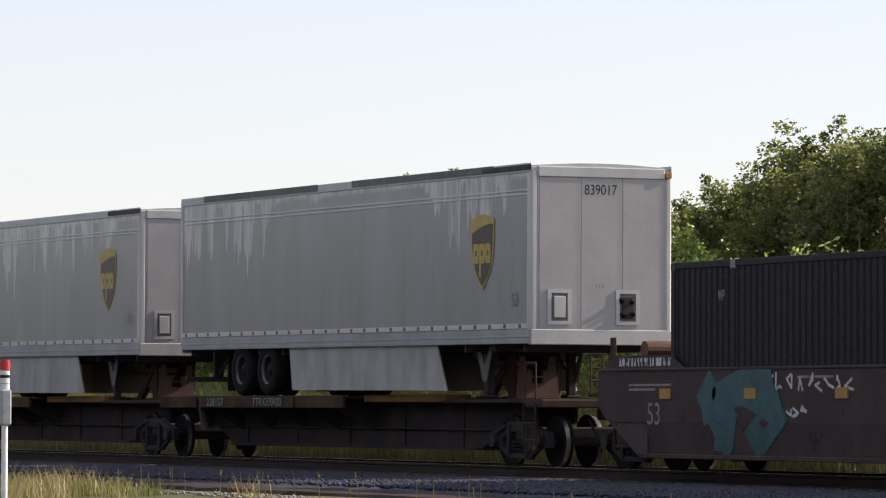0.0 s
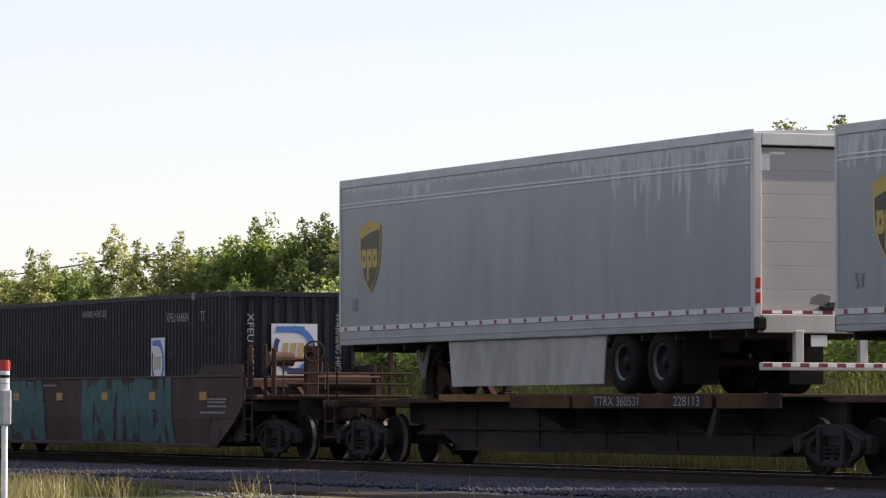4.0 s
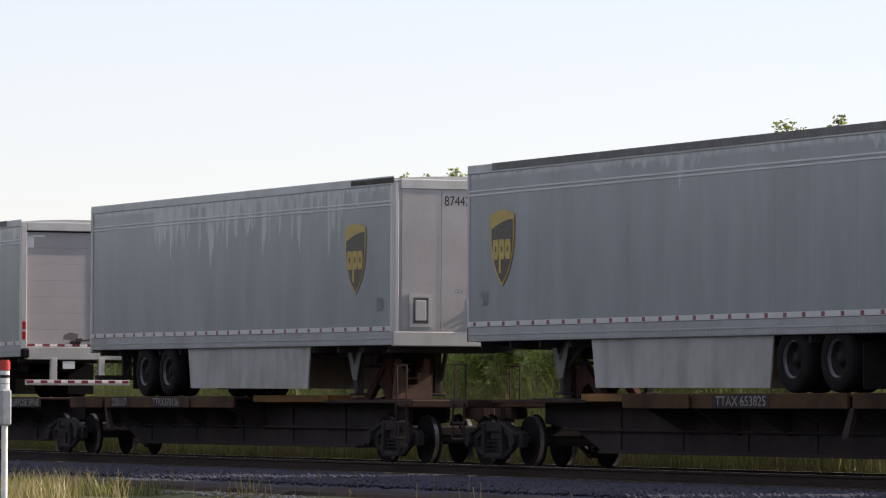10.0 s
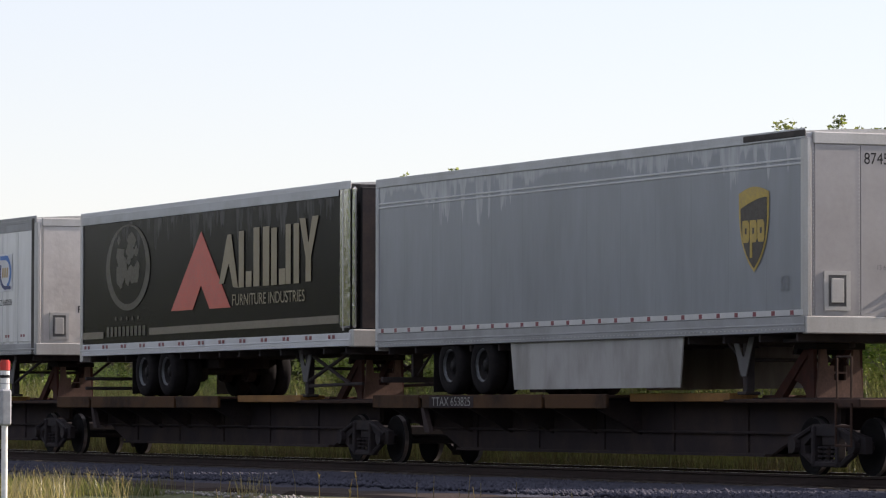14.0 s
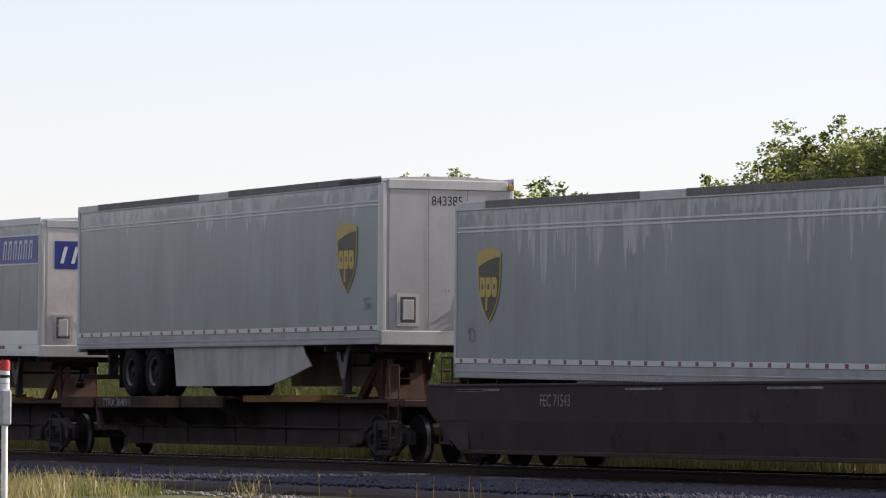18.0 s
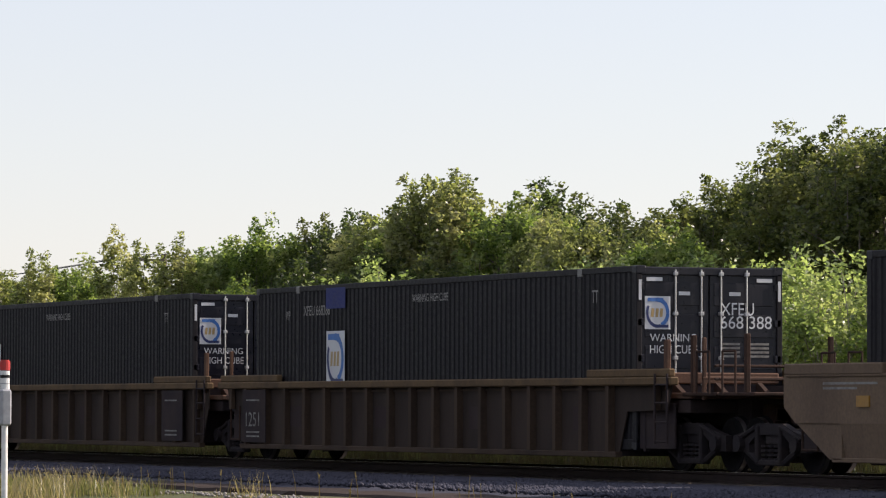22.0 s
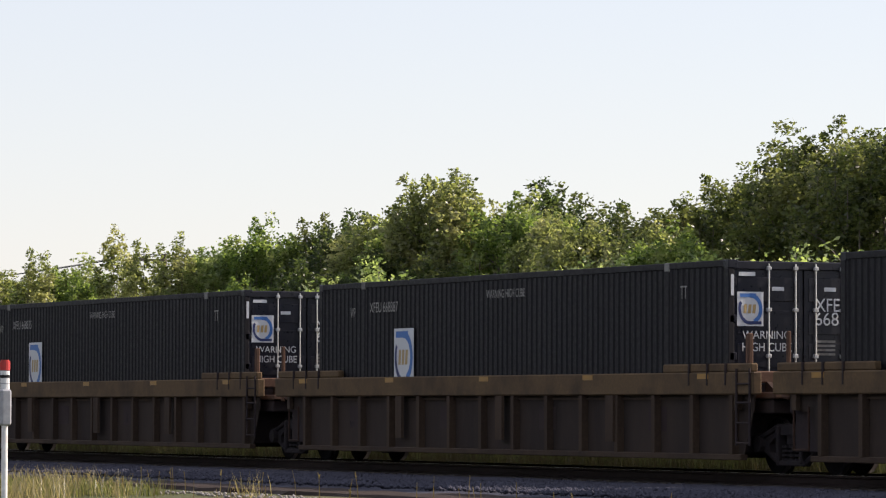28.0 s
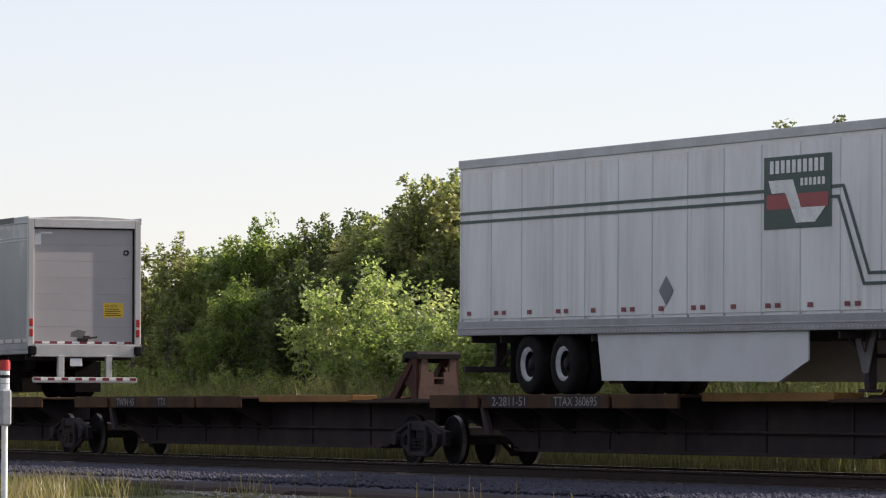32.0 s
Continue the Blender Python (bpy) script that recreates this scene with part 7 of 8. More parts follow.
set_plants(oaks, [(0, -90.3, 14.0, 0.86), (1, -88.6, 14.6, 0.92), (0, -84.7, 14.0, 1.02), (1, -81.2, 13.5, 1.01), (0, -78.0, 14.2, 1.0)], 1)
set_plants(mids, [(0, -112.4, 12.0, 1.02), (3, -113.6, 11.2, 0.93), (2, -111.1, 13.5, 1.04), (2, -108.6, 13.0, 1.0), (1, -106.1, 13.0, 1.04), (0, -103.4, 12.6, 1.04), (1, -100.2, 12.0, 1.15), (0, -97.5, 12.5, 1.03),
                  (2, -99.4, 14.5, 1.09), (1, -94.2, 12.0, 0.95), (1, -90.8, 11.0, 0.90), (2, -97.7, 15.5, 1.0), (1, -88.5, 12.0, 0.87), (2, -92.5, 13.6, 0.90), (0, -86.4, 11.0, 0.84),
                  (2, -103.0, 9.4, 0.70), (2, -105.2, 10.2, 0.80), (0, -107.8, 9.6, 0.74), (2, -100.6, 10.6, 0.82), (2, -97.5, 10.2, 0.78),
                  (1, -114.9, 11.5, 0.90), (0, -118.4, 11.6, 0.76), (1, -122.8, 12.2, 0.80), (0, -127.6, 12.0, 0.93), (0, -130.6, 12.4, 0.90), (1, -134.4, 12.0, 0.92), (3, -138.5, 12.0, 1.0)], 2)
set_plants(thin, [(0, -116.1, 10.0, 1.06), (1, -119.8, 10.5, 1.10), (0, -126.6, 10.5, 1.08), (1, -113.0, 9.8, 1.02), (1, -131.5, 10.4, 1.06), (0, -100.8, 11.4, 1.26), (1, -99.0, 11.6, 1.20)], 3)
set_plants(shrub, [(0, -94.6, 7.3, 1.17), (1, -92.9, 7.6, 0.98), (2, -90.9, 7.0, 0.93), (1, -89.1, 7.4, 1.0), (0, -87.4, 7.0, 0.97), (1, -85.9, 7.2, 0.99), (2, -84.4, 7.6, 1.03), (0, -82.8, 7.2, 1.02), (1, -81.3, 7.2, 1.04), (2, -79.3, 7.3, 1.0),
                   (0, -78.0, 7.6, 0.98), (1, -76.8, 7.0, 0.99), (2, -75.7, 7.5, 1.03), (1, -74.2, 7.2, 1.04), (0, -73.0, 7.2, 1.06), (1, -71.3, 7.4, 1.08), (2, -68.8, 7.2, 1.05), (0, -66.5, 7.4, 1.05),
                   (2, -97.2, 8.0, 0.66), (2, -100.5, 7.6, 0.58), (2, -104.0, 7.8, 0.62), (2, -108.0, 7.5, 0.66), (1, -112.5, 7.7, 0.66), (2, -117.0, 7.5, 0.66),
                   (1, -91.8, 9.0, 1.03), (2, -88.2, 9.0, 1.12), (1, -84.8, 9.4, 1.14), (0, -81.6, 9.2, 1.10)], 4)


# the wood on the far side of the road, behind the eye
far = []
rw = random.Random(9)
for i in range(58):
    src = (oaks + mids)[i % 6]
    o = copy_thing(src, Matrix())
    x, y, k = -345.0 + i * 5.6 + rw.uniform(-1.5, 1.5), -62.0 + rw.uniform(-4, 4), rw.uniform(1.45, 2.05)
    o.matrix_basis = pose(x, y, ground_height(x, y), 0, 0, rw.uniform(0, 360)) @ Matrix.Diagonal((k * 1.6, k * 1.6, k, 1))
    tagged(o, "tall green roadside tree across the road", "tree", "roadside trees")


def blades(n, area, height, width, seed, lean=0.35, clump=0.0):
    """Grass: thin bent triangles pairs; area gives x0, x1, y0, y1."""
    r = np.random.RandomState(seed)
    x, y = r.uniform(area[0], area[1], n), r.uniform(area[2], area[3], n)
    if clump:
        k = r.randint(0, max(1, n // 40), n)
        cx, cy = r.uniform(area[0], area[1], n), r.uniform(area[2], area[3], n)
        x, y = cx[k] + r.normal(0, clump, n), cy[k] + r.normal(0, clump, n)
    z = np.interp(y, [-24, -14, -9, -4.5, 4.5, 9, 60], [-0.62, -0.36, -0.30, -0.32, -0.34, -0.30, -0.35]) - 0.03
    h = height * r.uniform(0.45, 1.2, n)
    a = r.uniform(0, 6.283, n)
    d = np.stack([np.cos(a), np.sin(a), np.zeros(n)], 1)
    w = np.stack([-np.sin(a + 0.8), np.cos(a + 0.8), np.zeros(n)], 1) * width
    p = np.stack([x, y, z], 1)
    up = np.array([0, 0, 1.0])
    ln = (h * lean * r.uniform(0.2, 1.3, n))[:, None]
    mid = p + up * (h * 0.6)[:, None] + d * ln * 0.4
    top = p + up * h[:, None] + d * ln
    v = np.stack([p - w, p + w, mid + w * 0.7, mid - w * 0.7, top + w * 0.15, top - w * 0.15], 1).reshape(-1, 3)
    f = (np.array([[0, 1, 2, 3], [3, 2, 4, 5]])[None] + 6 * np.arange(n)[:, None, None]).reshape(-1, 4)
    return from_arrays("grass", v, f)


def stalks(n, area, height, seed):
    """Tall dry stalks with seed heads."""
    r = random.Random(seed)
    sh = Shape()
    for i in range(n):
        x, y = r.uniform(area[0], area[1]), r.uniform(area[2], area[3])
        h = height * r.uniform(0.6, 1.15)
        lx, ly = r.uniform(-0.22, 0.22) * h, r.uniform(-0.1, 0.1) * h
        p = Vector((x, y, ground_height(x, y) - 0.05))
        q = p + Vector((lx * 0.35, ly * 0.4, h * 0.65))
        e = p + Vector((lx, ly, h))
        sh.bar(p, q, 0.006, 3, False).bar(q, e, 0.0045, 3, False)
        if i % 4 == 1:
            for k in range(3):
                s = e + Vector((r.uniform(-0.05, 0.05), 0, -0.03 * k))
                sh.bar(e.lerp(q, 0.12 * k), s + Vector((0, 0, 0.05)), 0.009, 3, False)
    return sh


def strip(name, me, leaf, label):
    me.materials.append(M[leaf])
    ob = new(name, me)
    return tagged(ob, label, "grass", kind="stuff")


strip("verge_grass", blades(42000, (-100, -61, -15.5, -9.9), 0.26, 0.006, 11, 0.4), "grass", "sunlit green verge grass")
strip("dry_verge_grass", blades(4500, (-100, -59, -13.5, -9.5), 0.38, 0.005, 12, 0.55, 0.14), "straw", "dry straw-coloured verge grass")
tagged(new("grass_stalks", stalks(70, (-78, -47, -12.0, -8.4), 0.40, 13).mesh("stalks", "straw")), "tall dry grass stalks with seed heads", "grass", kind="stuff")
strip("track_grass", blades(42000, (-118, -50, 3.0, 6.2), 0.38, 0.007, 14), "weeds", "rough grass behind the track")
strip("tall_track_grass", blades(30000, (-122, -50, 4.0, 6.6), 1.8, 0.007, 16, 0.3, 0.45), "reed", "tall pale grass in front of the hedge")
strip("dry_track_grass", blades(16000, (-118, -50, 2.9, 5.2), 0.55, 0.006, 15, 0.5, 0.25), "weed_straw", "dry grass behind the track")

# ---- small fixed things ----
PX, PY = -28.463, -23.479
mk = tagged(new("marker_post"), "white roadside marker post with red cap and grey sleeve", "marker post")
mk.matrix_basis = pose(PX, PY, -0.63)
part("post", Shape().bar((0, 0, 0), (0, 0, 1.50), 0.021, 14), "post_white", mk)
part("post_top", Shape().bar((0, 0, 1.50), (0, 0, 1.822), 0.031, 14), "post_white", mk)
part("cap", Shape().bar((0, 0, 1.825), (0, 0, 1.885), 0.034, 14).bar((0, 0, 1.885), (0, 0, 1.895), 0.028, 14), "post_red", mk, "red cap")
part("band", Shape().bar((0, 0, 1.775), (0, 0, 1.795), 0.033, 14), "ink", mk)
part("band", Shape().bar((0, 0, 1.735), (0, 0, 1.74), 0.033, 14), "post_grey", mk)
part("sleeve", Shape().box(-0.034, 0.042, -0.036, 0.036, 1.46, 1.70, 0.012), "post_grey", mk, "grey plastic sleeve")

pole = tagged(new("utility_pole"), "distant weathered wooden utility pole with crossarm", "utility pole")
pole.matrix_basis = pose(-187.0, 37.2, -0.4)
part("pole_shaft", Shape().bar((0, 0, 0), (0, 0, 8.2), 0.15, 10), "wood_pole", pole)
arm = part("crossarm", Shape().box(-1.1, 1.1, -1.35, -1.2, 7.85, 8.0, 0.01).box(-0.07, 0.07, -1.35, 0.0, 7.88, 7.97), "wood_pole", pole)
for k in (-1.0, -0.4, 0.4, 1.0):
    part("insulator", Shape().bar((k, -1.28, 8.0), (k, -1.28, 8.15), 0.05, 8), "post_white", arm)
wires = Shape()
for k in (-1.0, 0.4, 1.0):
    for s in (-1, 1):
        pts = [Vector((-187 + k + s * 60 * t * 0.9, 37.2 - 1.28 + s * 60 * t * 0.1, 7.75 - 1.6 * 4 * t * (1 - t) * 0.5)) for t in [i / 10 for i in range(11)]]
        for p1, p2 in zip(pts, pts[1:]):
            wires.bar(p1, p2, 0.018, 4, False)
part("wires", wires, "ink", pole).matrix_basis = pose(-187.0, 37.2, -0.4).inverted()

# ---- the car that drives past ----
SEDAN_X, SEDAN_Y, SEDAN_Z, SEDAN_V = -9.38, -29.55, -0.573, 21.2


def sedan_car():
    """A four-door saloon heading +x, its wheels on z = 0."""
    car = tagged(new("sedan"), "dark blue saloon car driving along the road", "car")
    # cross-sections along the car: (x, half width low, half width high, z low, z shoulder)
    secs = [(-2.30, 0.70, 0.66, 0.42, 0.80), (-2.15, 0.82, 0.76, 0.32, 0.95), (-1.5, 0.88, 0.82, 0.24, 0.99), (-0.4, 0.90, 0.84, 0.22, 0.96), (0.7, 0.90, 0.83, 0.22, 0.93), (1.4, 0.88, 0.78, 0.24, 0.86), (2.05, 0.82, 0.66, 0.30, 0.74), (2.28, 0.66, 0.55, 0.38, 0.60)]
    b = Shape()
    b.smooth = True
    rings = []
    for x, wl, wh, zl, zh in secs:
        rings.append([(x, -wl * 0.9, zl), (x, -wl, zl + 0.14), (x, -wl, zh - 0.22), (x, -wh, zh - 0.03), (x, -wh * 0.6, zh + 0.02), (x, wh * 0.6, zh + 0.02), (x, wh, zh - 0.03), (x, wl, zh - 0.22), (x, wl, zl + 0.14), (x, wl * 0.9, zl)])
    n = len(rings[0])
    b.add([v for r in rings for v in r], [(i * n + j, (i + 1) * n + j, (i + 1) * n + (j + 1) % n, i * n + (j + 1) % n) for i in range(len(rings) - 1) for j in range(n)] + [tuple(range(n)), tuple((len(rings) - 1) * n + j for j in range(n - 1, -1, -1))])
    body = part("body", b, "car_paint", car, "dark blue painted body")
    # roof shell with a rounded outline
    rf = Shape()
    rf.smooth = True
    rows = []
    for x, z in ((-1.02, 1.30), (-0.92, 1.365), (-0.6, 1.425), (-0.2, 1.450), (0.2, 1.445), (0.5, 1.405), (0.72, 1.33)):
        rows.append([(x, y * (0.60 - 0.02 * abs(x)), z - 0.055 * abs(y) ** 3) for y in (-1.0, -0.85, -0.5, 0, 0.5, 0.85, 1.0)])
    m = len(rows[0])
    vs = [v for r in rows for v in r]
    fs = [(i * m + j, (i + 1) * m + j, (i + 1) * m + j + 1, i * m + j + 1) for i in range(len(rows) - 1) for j in range(m - 1)]
    rf.add(vs, fs).add([(x, y, z - 0.03) for x, y, z in vs], [tuple(reversed(f)) for f in fs])
    part("roof", rf, "car_paint", car, "dark blue curved roof")
    fin = Shape().plate([(-0.98, 1.36), (-0.78, 1.41), (-0.93, 1.455), (-1.0, 1.45)], -0.02, 0.02)
    part("antenna_fin", fin, "car_paint", car)
    for sy in (-1, 1):
        for a, c in (((-1.75, 0.97), (-1.0, 1.31)), ((1.45, 0.88), (0.70, 1.34))):
            part("pillar", Shape().bar((a[0], sy * 0.74, a[1]), (c[0], sy * 0.575, c[1]), 0.045, 8), "car_paint", car)
        part("pillar", Shape().bar((-0.15, sy * 0.83, 0.95), (-0.18, sy * 0.60, 1.38), 0.04, 8), "ink", car)
        for xa, xb, ta, tb in ((-1.6, -0.2, -0.98, -0.22), (-0.1, 1.35, -0.14, 0.66)):
            g = Shape().add([(xa, sy * 0.815, 0.95), (xb, sy * 0.80, 0.91), (tb, sy * 0.60, 1.37), (ta, sy * 0.60, 1.36)], [(0, 1, 2, 3)])
            part("side_window", g, "glass", car, "tinted side window")
        part("wing_mirror", Shape().box(0.98, 1.14, sy * 0.88, sy * 1.06, 0.92, 1.05, 0.03), "car_paint", car)
        part("head_lamp", Shape().box(2.05, 2.24, sy * 0.42, sy * 0.66, 0.58, 0.69, 0.03), "lamp_clear", car, "clear head lamp")
        part("tail_lamp", Shape().box(-2.28, -2.18, sy * 0.45, sy * 0.72, 0.70, 0.86, 0.03), "lens_red", car, "red tail lamp")
        part("door_handle", Shape().box(-0.55, -0.37, sy * 0.885, sy * 0.915, 0.80, 0.83, 0.01), "chrome", car)
        for wx in (-1.38, 1.36):
            w = Shape()
            w.smooth = True
            w.lathe((wx, sy * 0.90, 0.32), [(0.20, 0), (0.30, sy * 0.0), (0.32, -sy * 0.03), (0.32, -sy * 0.18), (0.30, -sy * 0.21), (0.2, -sy * 0.2)], 24)
            ty = part("tyre", w, "rubber", car)
            rm = Shape()
            rm.lathe((wx, sy * 0.90, 0.32), [(0.0, -sy * 0.03), (0.05, -sy * 0.02), (0.06, -sy * 0.06), (0.17, -sy * 0.03), (0.205, -sy * 0.005)], 18)
            part("rim", rm, "rim", ty)
    # added block that stops bright sky showing through the windows
    part("cabin_interior", Shape().box(-1.45, 0.95, -0.52, 0.52, 0.80, 1.27, 0.10), "ink", car, "dark block added inside the cabin")
    part("windscreen", Shape().add([(1.46, -0.72, 0.885), (1.46, 0.72, 0.885), (0.71, 0.57, 1.345), (0.71, -0.57, 1.345)], [(0, 1, 2, 3)]), "glass", car, "tinted windscreen")
    part("rear_window", Shape().add([(-1.76, -0.72, 0.98), (-1.76, 0.72, 0.98), (-1.01, 0.57, 1.315), (-1.01, -0.57, 1.315)], [(0, 1, 2, 3)]), "glass", car, "tinted rear window")
    part("bumper", Shape().box(2.12, 2.32, -0.60, 0.60, 0.36, 0.52, 0.05), "car_paint", car)
    part("grille", Shape().box(2.2, 2.30, -0.35, 0.35, 0.53, 0.62, 0.02), "ink", car)
    return car


sedan = sedan_car()
sedan.matrix_basis = pose(SEDAN_X, SEDAN_Y, SEDAN_Z)

# ---- ties of the track ----
tie_mesh = Shape().box(-0.115, 0.115, -1.30, 1.30, -0.34, -0.172, 0.015).mesh("tie", "tie")
for i in range(124):
    t = new("tie", tie_mesh)
    t.parent = rails
    t.matrix_basis = pose(-111.0 + i * 0.5, 0, 0, 0, 0, 0.6 * math.sin(i * 2.3))


# ---- the train, from its head to its tail ----
def ride(maker, x, L, left, right, *args, **named):
    """Build a trailer and set it on the train; left and right are the lifts of its roof line at its two ends."""
    SIT[0], SIT[1] = (left, (right - left) / L) if left > -0.3 else (0.0, 0.0)
    tr = maker(*args, **named)
    return on_train(tr, x, left, math.degrees(math.atan2(left - right, L)))


LONG = ((1.25, 7.05), (8.65, 14.75))
# first group: two trailers on spine platforms
spine_unit(-103.2, -85.75, True, "228157|TTRX370420")
ride(grey_trailer, -102.1, 16.2, -0.02, -0.08, "nose", 16.2, "", tapered=True, badge=14.3, skin="ups_pale")
spine_unit(-85.75, -68.35, True, "228157|TTRX370420", (False, True))
ride(grey_trailer, -83.55, 16.2, -0.015, -0.08, "nose", 16.2, "839017", LONG, True, badge=14.3, skin="ups_pale")
# three wells, smooth brown sides with graffiti
for k, (a, b, x, dg) in enumerate(((-64.05, -44.45, -62.25, "668 272"), (-44.45, -25.15, -42.9, "668 511"), (-25.15, -5.91, -23.55, "668 604"))):
    car, p, q, top = well_unit(a, b, "flat", x - (2.3 if k == 0 else 1.46), x + CL + (-0.06 if k == 0 else 0.0 if k == 1 else 0.9), (k == 0, k == 2),
                               [("53", 1.75 if k == 0 else 1.05, 0.72, 0.34, "dull_white")] if k != 1 else None, load=(x, x + CL))
    on_train(container(False, dg), x, 0.32)
    if k == 0:
        graffiti(car, p + 3.6, p + 5.8, 3, "brown_car", "teal", "teal", "teal", 2, half=0.24, rim=0.02)
        coaming_scrawl(car, p + 0.75, p + 2.5, top + 0.05, top + 0.18, 8)
        scribble(car, p + 5.6, p + 8.3, 1.22, 1.52, "spray_white", 4, 9)
        scribble(car, p + 9.6, p + 11.3, 1.26, 1.54, "spray_white", 5, 6)
        scribble(car, p + 5.8, p + 6.9, 0.82, 1.02, "spray_white", 6, 5)
        scribble(car, p + 13.9, p + 14.3, 1.1, 1.5, "spray_white", 7, 3)
        brake_stand(car, 0.4)
    if k == 1:
        graffiti(car, p + 1.0, q - 0.5, 11, "maroon", "dark_green", "green", "spray_white", 19, half=0.125, rim=0.034, wash="pale_green")
    if k == 2:
        coaming_scrawl(car, p + 0.55, p + 2.4, top + 0.05, top + 0.18, 18)
        graffiti(car, p + 3.2, p + 6.9, 21, "brown_car", "teal", "teal", "dark_green", 7, half=0.15, rim=0.016)
        graffiti(car, p + 9.4, p + 14.6, 22, "brown_car", "teal", "teal", "dark_green", 10, half=0.15, rim=0.016)
        brake_stand(car, b - a - 0.3)
# spine cars with trailers, three platforms
for a, b, left, mk, e in ((-1.66, 15.75, False, "TTRX 360531|228113", (True, False)), (15.75, 34.29, False, "TTX|TWIN 45 ALL PURPOSE SPINE", (False, False)), (34.29, 51.7, True, "2-2813|TTRX 360531", (False, True))):
    spine_unit(a, b, left, mk, e)
ride(grey_trailer, -2.08, 15.93, -0.02, 0.045, "rear", 15.93)
ride(grey_trailer, 16.35, 15.82, -0.045, 0.035, "rear", 15.82, badge=1.57)
ride(grey_trailer, 36.36, 15.95, 0.07, -0.03, "nose", 15.95, "87844")
for a, b, left, mk, e in ((55.85, 73.45, False, "TTRX370136|228157", (True, False)), (73.45, 91.8, False, "TTX|TWIN 45 ALL PURPOSE SPINE", (False, False)), (91.8, 109.3, True, "228157|TTRX370136", (False, True))):
    spine_unit(a, b, left, mk, e)
ride(grey_trailer, 55.72, 15.8, -0.005, 0.07, "rear", 15.8)
ride(grey_trailer, 73.78, 15.85, -0.07, -0.045, "rear", 15.85, "", ((1.0, 6.6), (8.0, 14.9)))
ride(grey_trailer, 94.12, 15.8, 0.045, -0.035, "nose", 15.8, "874420", badge=14.09)
# five-platform spine car
for k, (a, b, left, mk) in enumerate(((113.6, 129.55, False, "TTAX 653825|"), (129.55, 146.7, True, ""), (146.7, 164.0, True, ""), (164.0, 181.0, True, ""), (181.0, 198.2, True, "TTAX 653825|"))):
    spine_unit(a, b, left, mk.strip("|"), (k == 0, k == 4))
ride(grey_trailer, 113.1, 15.75, -0.02, -0.075, "rear", 15.75, "", ((1.0, 14.4),))
ride(grey_trailer, 130.55, 16.2, -0.08, -0.035, "nose", 16.2, "")
ride(white_trailer, 147.6, 16.05, -0.01, 0.0)
ride(black_trailer, 166.54, 14.5, -0.08, -0.03)
ride(grey_trailer, 182.2, 15.85, -0.075, -0.03, "nose", 15.85, "874551")
for a, b, left, mk, e in ((202.3, 219.05, False, "TTRX 370|228", (True, False)), (219.05, 237.5, True, "", (False, False)), (237.5, 255.2, True, "TTRX 364011|", (False, True))):
    spine_unit(a, b, left, mk.strip("|"), e)
ride(ribbed_trailer, 201.17, 15.9, 0.005, 0.17)
ride(blue_sign_trailer, 221.2, 15.88, 0.16, -0.045)
ride(grey_trailer, 239.55, 16.05, 0.07, -0.01, "nose", 16.05, "843385", LONG, "raked", badge=14.5)
# a trailer standing low in a dark well car
car, p, q, top = well_unit(259.3, 278.4, "dark", 257.9, 279.3, (True, True), [("FEC 71543", 4.6, 1.0, 0.2, "dull_white")], load=(258.77, 274.62))
ride(grey_trailer, 258.77, 15.85, -0.625, -0.865, "rear", 15.85, "", LONG)
brake_stand(car, 278.4 - 259.3 + 0.2)
# three ribbed wells
for k, (a, b, x, dg) in enumerate(((282.5, 301.95, 284.19, "668 001"), (301.95, 321.4, 303.6, "668 595"), (321.4, 340.5, 323.06, "668 388"))):
    car, p, q, top = well_unit(a, b, "ribbed", x - 1.85 if k == 0 else x - 1.6, x + CL + (1.5 if k == 2 else 1.2), (k == 0, k == 2), [("1251", 1.48, 0.62, 0.27, "dull_white")] if k else None, load=(x, x + CL))
    box = on_train(container(True, dg), x, 0.32)
    if k == 2:
        part("blue_patch", Shape().box(3.42, 4.33, -1.306, -1.3075, 2.46, 2.84), "blue_patch", box, "blue painted patch")
# a yellow well car with smooth sides
car, p, q, top = well_unit(343.05, 364.2, "yellow", 344.2, 364.0, (True, True), [("DTTX", 3.4, 1.0, 0.2, "dull_white"), ("652000", 4.35, 1.0, 0.2, "dull_white"), ("53", 16.6, 0.9, 0.34, "ink")], load=(346.45, 346.45 + CL))
bars = Shape()
for u in (8.6, 9.35, 10.1):
    bars.box(p + u, p + u + 0.12, -1.424, -1.4265, 0.80, 1.26).box(p + u - 0.18, p + u + 0.30, -1.424, -1.4265, 1.16, 1.28)
part("faded_emblem", bars, "spray_red", car, "faded red painted emblem")
part("notice_plate", Shape().box(q - 0.75, q - 0.2, -1.42, -1.428, 0.98, 1.36), "dull_white", car)
brake_stand(car, 364.2 - 343.05 + 0.2)
on_train(container(True, "668 605"), 346.45, 0.32)
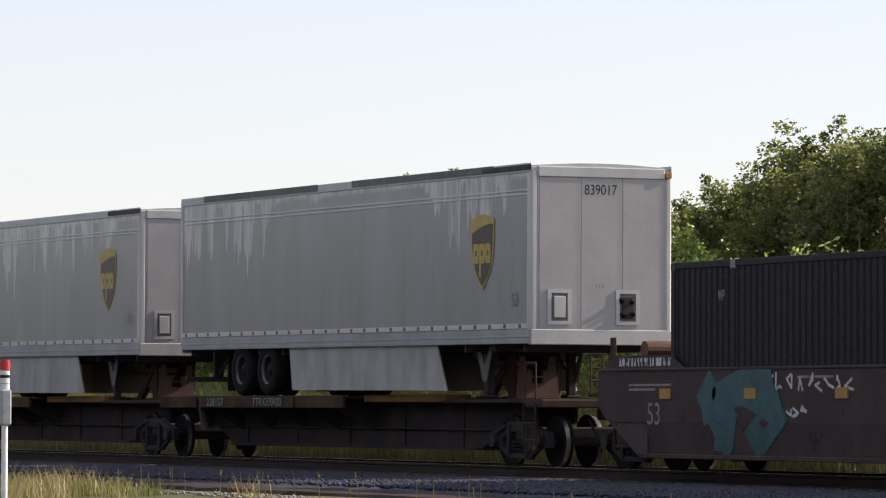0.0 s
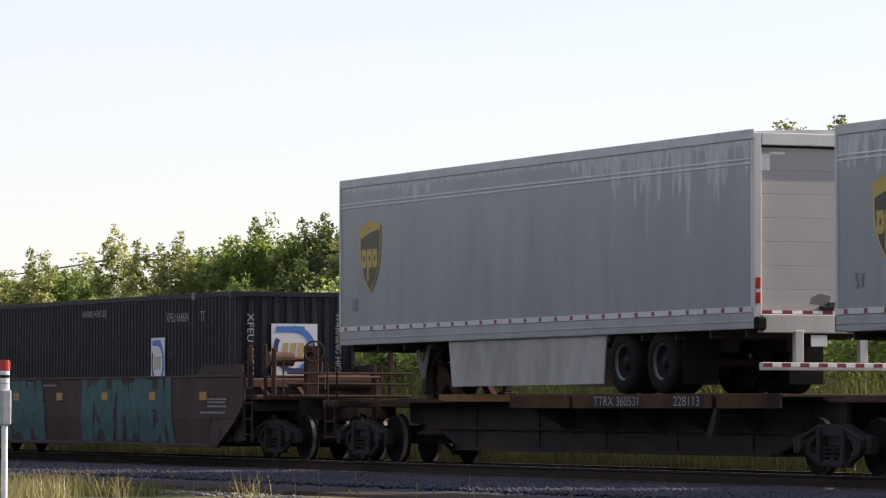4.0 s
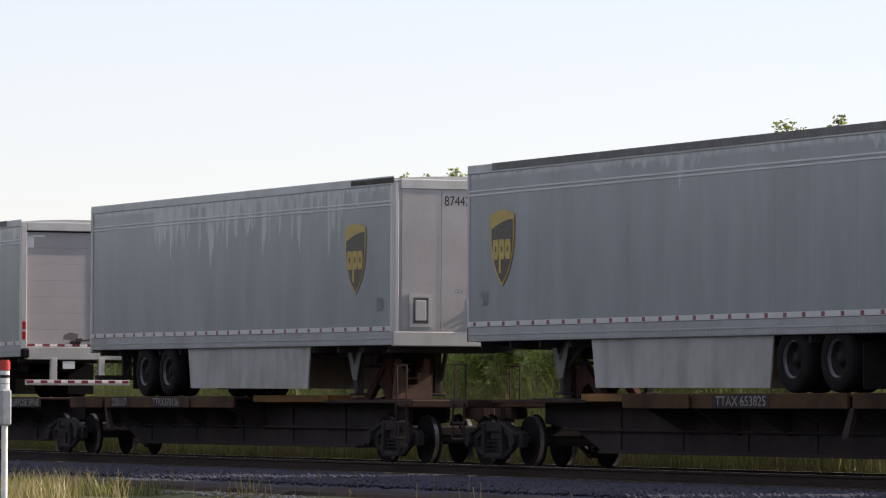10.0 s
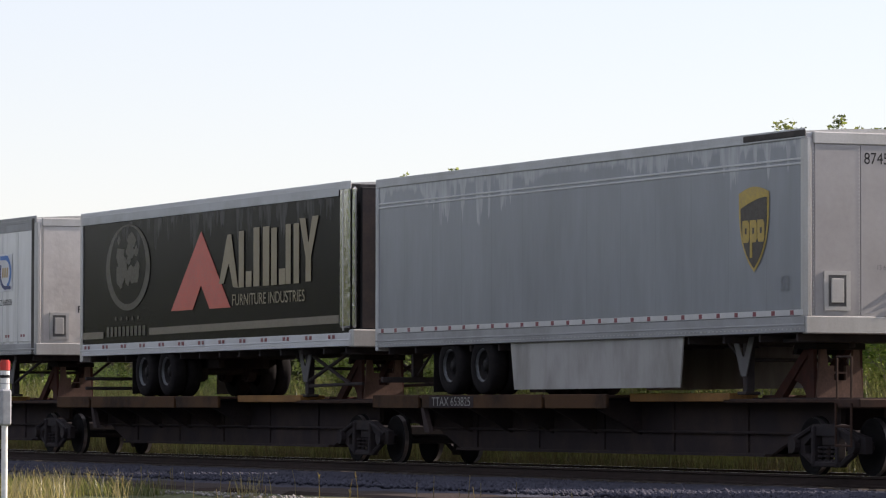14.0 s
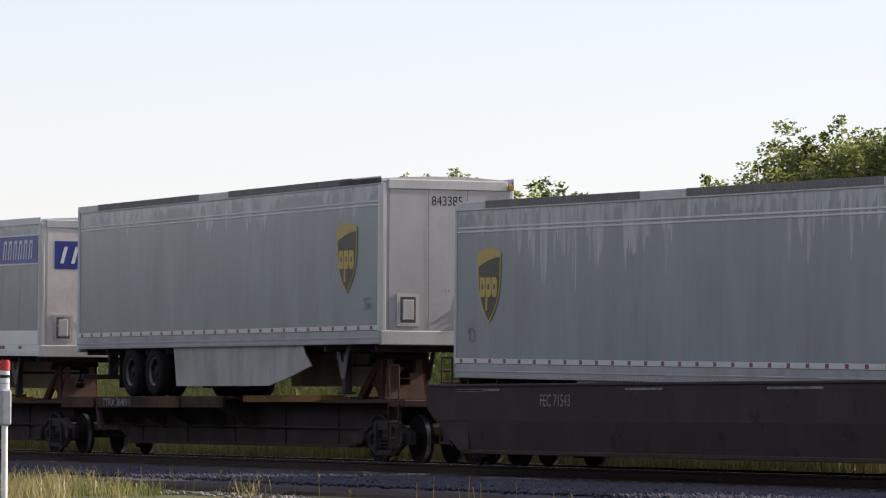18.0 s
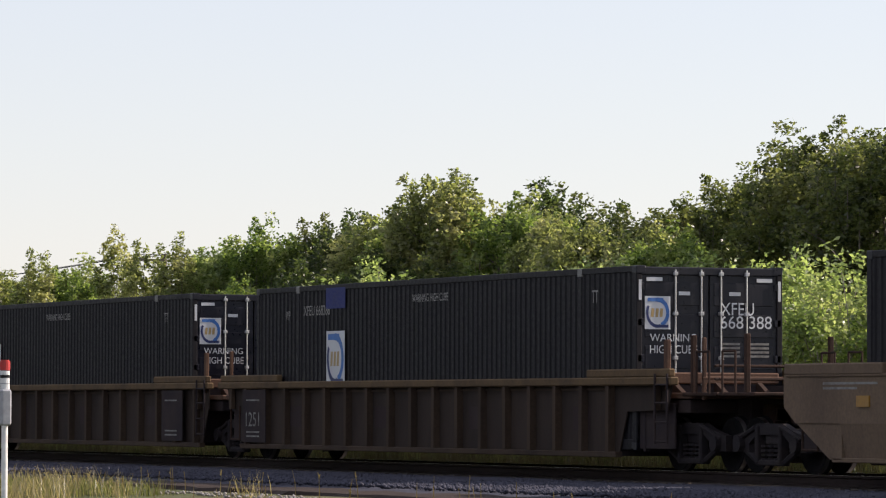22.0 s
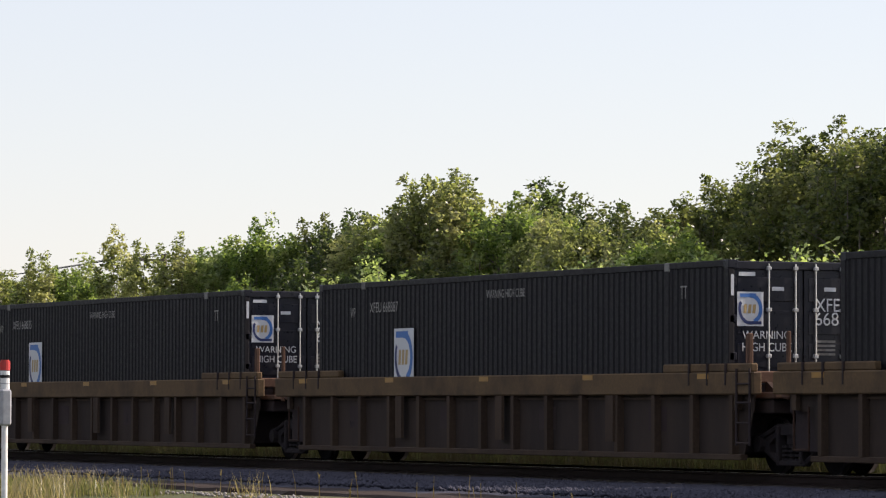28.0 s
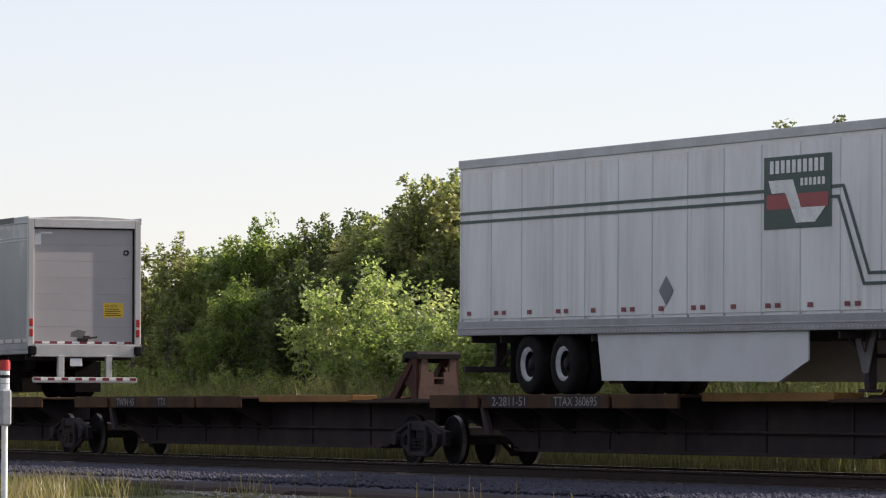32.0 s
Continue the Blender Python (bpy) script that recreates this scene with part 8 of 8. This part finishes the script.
# double stack in a ribbed well
car, p, q, top = well_unit(368.2, 387.35, "ochre", 367.4, 387.1, (True, True), [("53", 17.4, 0.85, 0.36, "spine_beam")], load=(369.95, 369.95 + CL))
on_train(container(True, "668 737"), 369.95, 0.32)
upper = container(True, "668 865", True, "24,000 lbs")
for xx in (2.05, CL - 2.05):
    for yy in (-1.22, 1.22):
        part("twist_lock", Shape().box(xx - 0.05, xx + 0.05, yy - 0.05, yy + 0.05, -0.095, 0.0, 0.015), "rust", upper, "rusty twist lock")
on_train(upper, 369.95, 3.315)
# dark ribbed well
car, p, q, top = well_unit(391.0, 410.6, "brown_ribbed", 390.4, 410.9, (True, True), [("53", 2.55, 0.62, 0.42, "dull_white")], load=(393.0, 393.0 + CL))
on_train(container(True, "668 987"), 393.0, 0.32)
# three wells with a yellow top beam
for k, (a, b, x, dg, dr) in enumerate(((414.35, 434.2, 416.25, "668 835", True), (434.2, 453.6, 436.05, "668 887", True), (453.6, 472.97, 455.58, "668 281", False))):
    car, p, q, top = well_unit(a, b, "beam", x - 1.75, x + CL + (1.35 if k == 2 else 1.1), (k == 0, k == 2), load=(x, x + CL))
    on_train(container(dr, dg), x, 0.32)
    if k == 2:
        brake_stand(car, b - a - 0.2)
# last spine cars: a trailer, an empty platform and one more trailer
for a, b, left, mk, e in ((477.2, 494.63, False, "TTAX 360695|2-2811-5", (True, False)), (494.63, 513.0, True, "TWIN 45|TTX", (False, False)), (513.0, 531.0, True, "2-2811-51|TTAX 360695", (False, True))):
    spine_unit(a, b, left, mk, e)
ride(grey_trailer, 476.8, 15.85, -0.045, 0.01, "rear", 15.85, "", ((1.0, 6.9), (8.2, 14.9)))
ride(green_sign_trailer, 515.24, 15.9, 0.085, -0.03)


# ---- what moves ----
def motions():
    for ob, x, z, tilt in TRAIN:
        walk(ob, [(t, pose(x - s, 0, z, 0, tilt, 0)) for t, s in RUN])
    walk(sedan, [(t, pose(SEDAN_X + SEDAN_V * (t - 23.4), SEDAN_Y, SEDAN_Z)) for t in (0.0, 16.0, 32.0)])


motions()
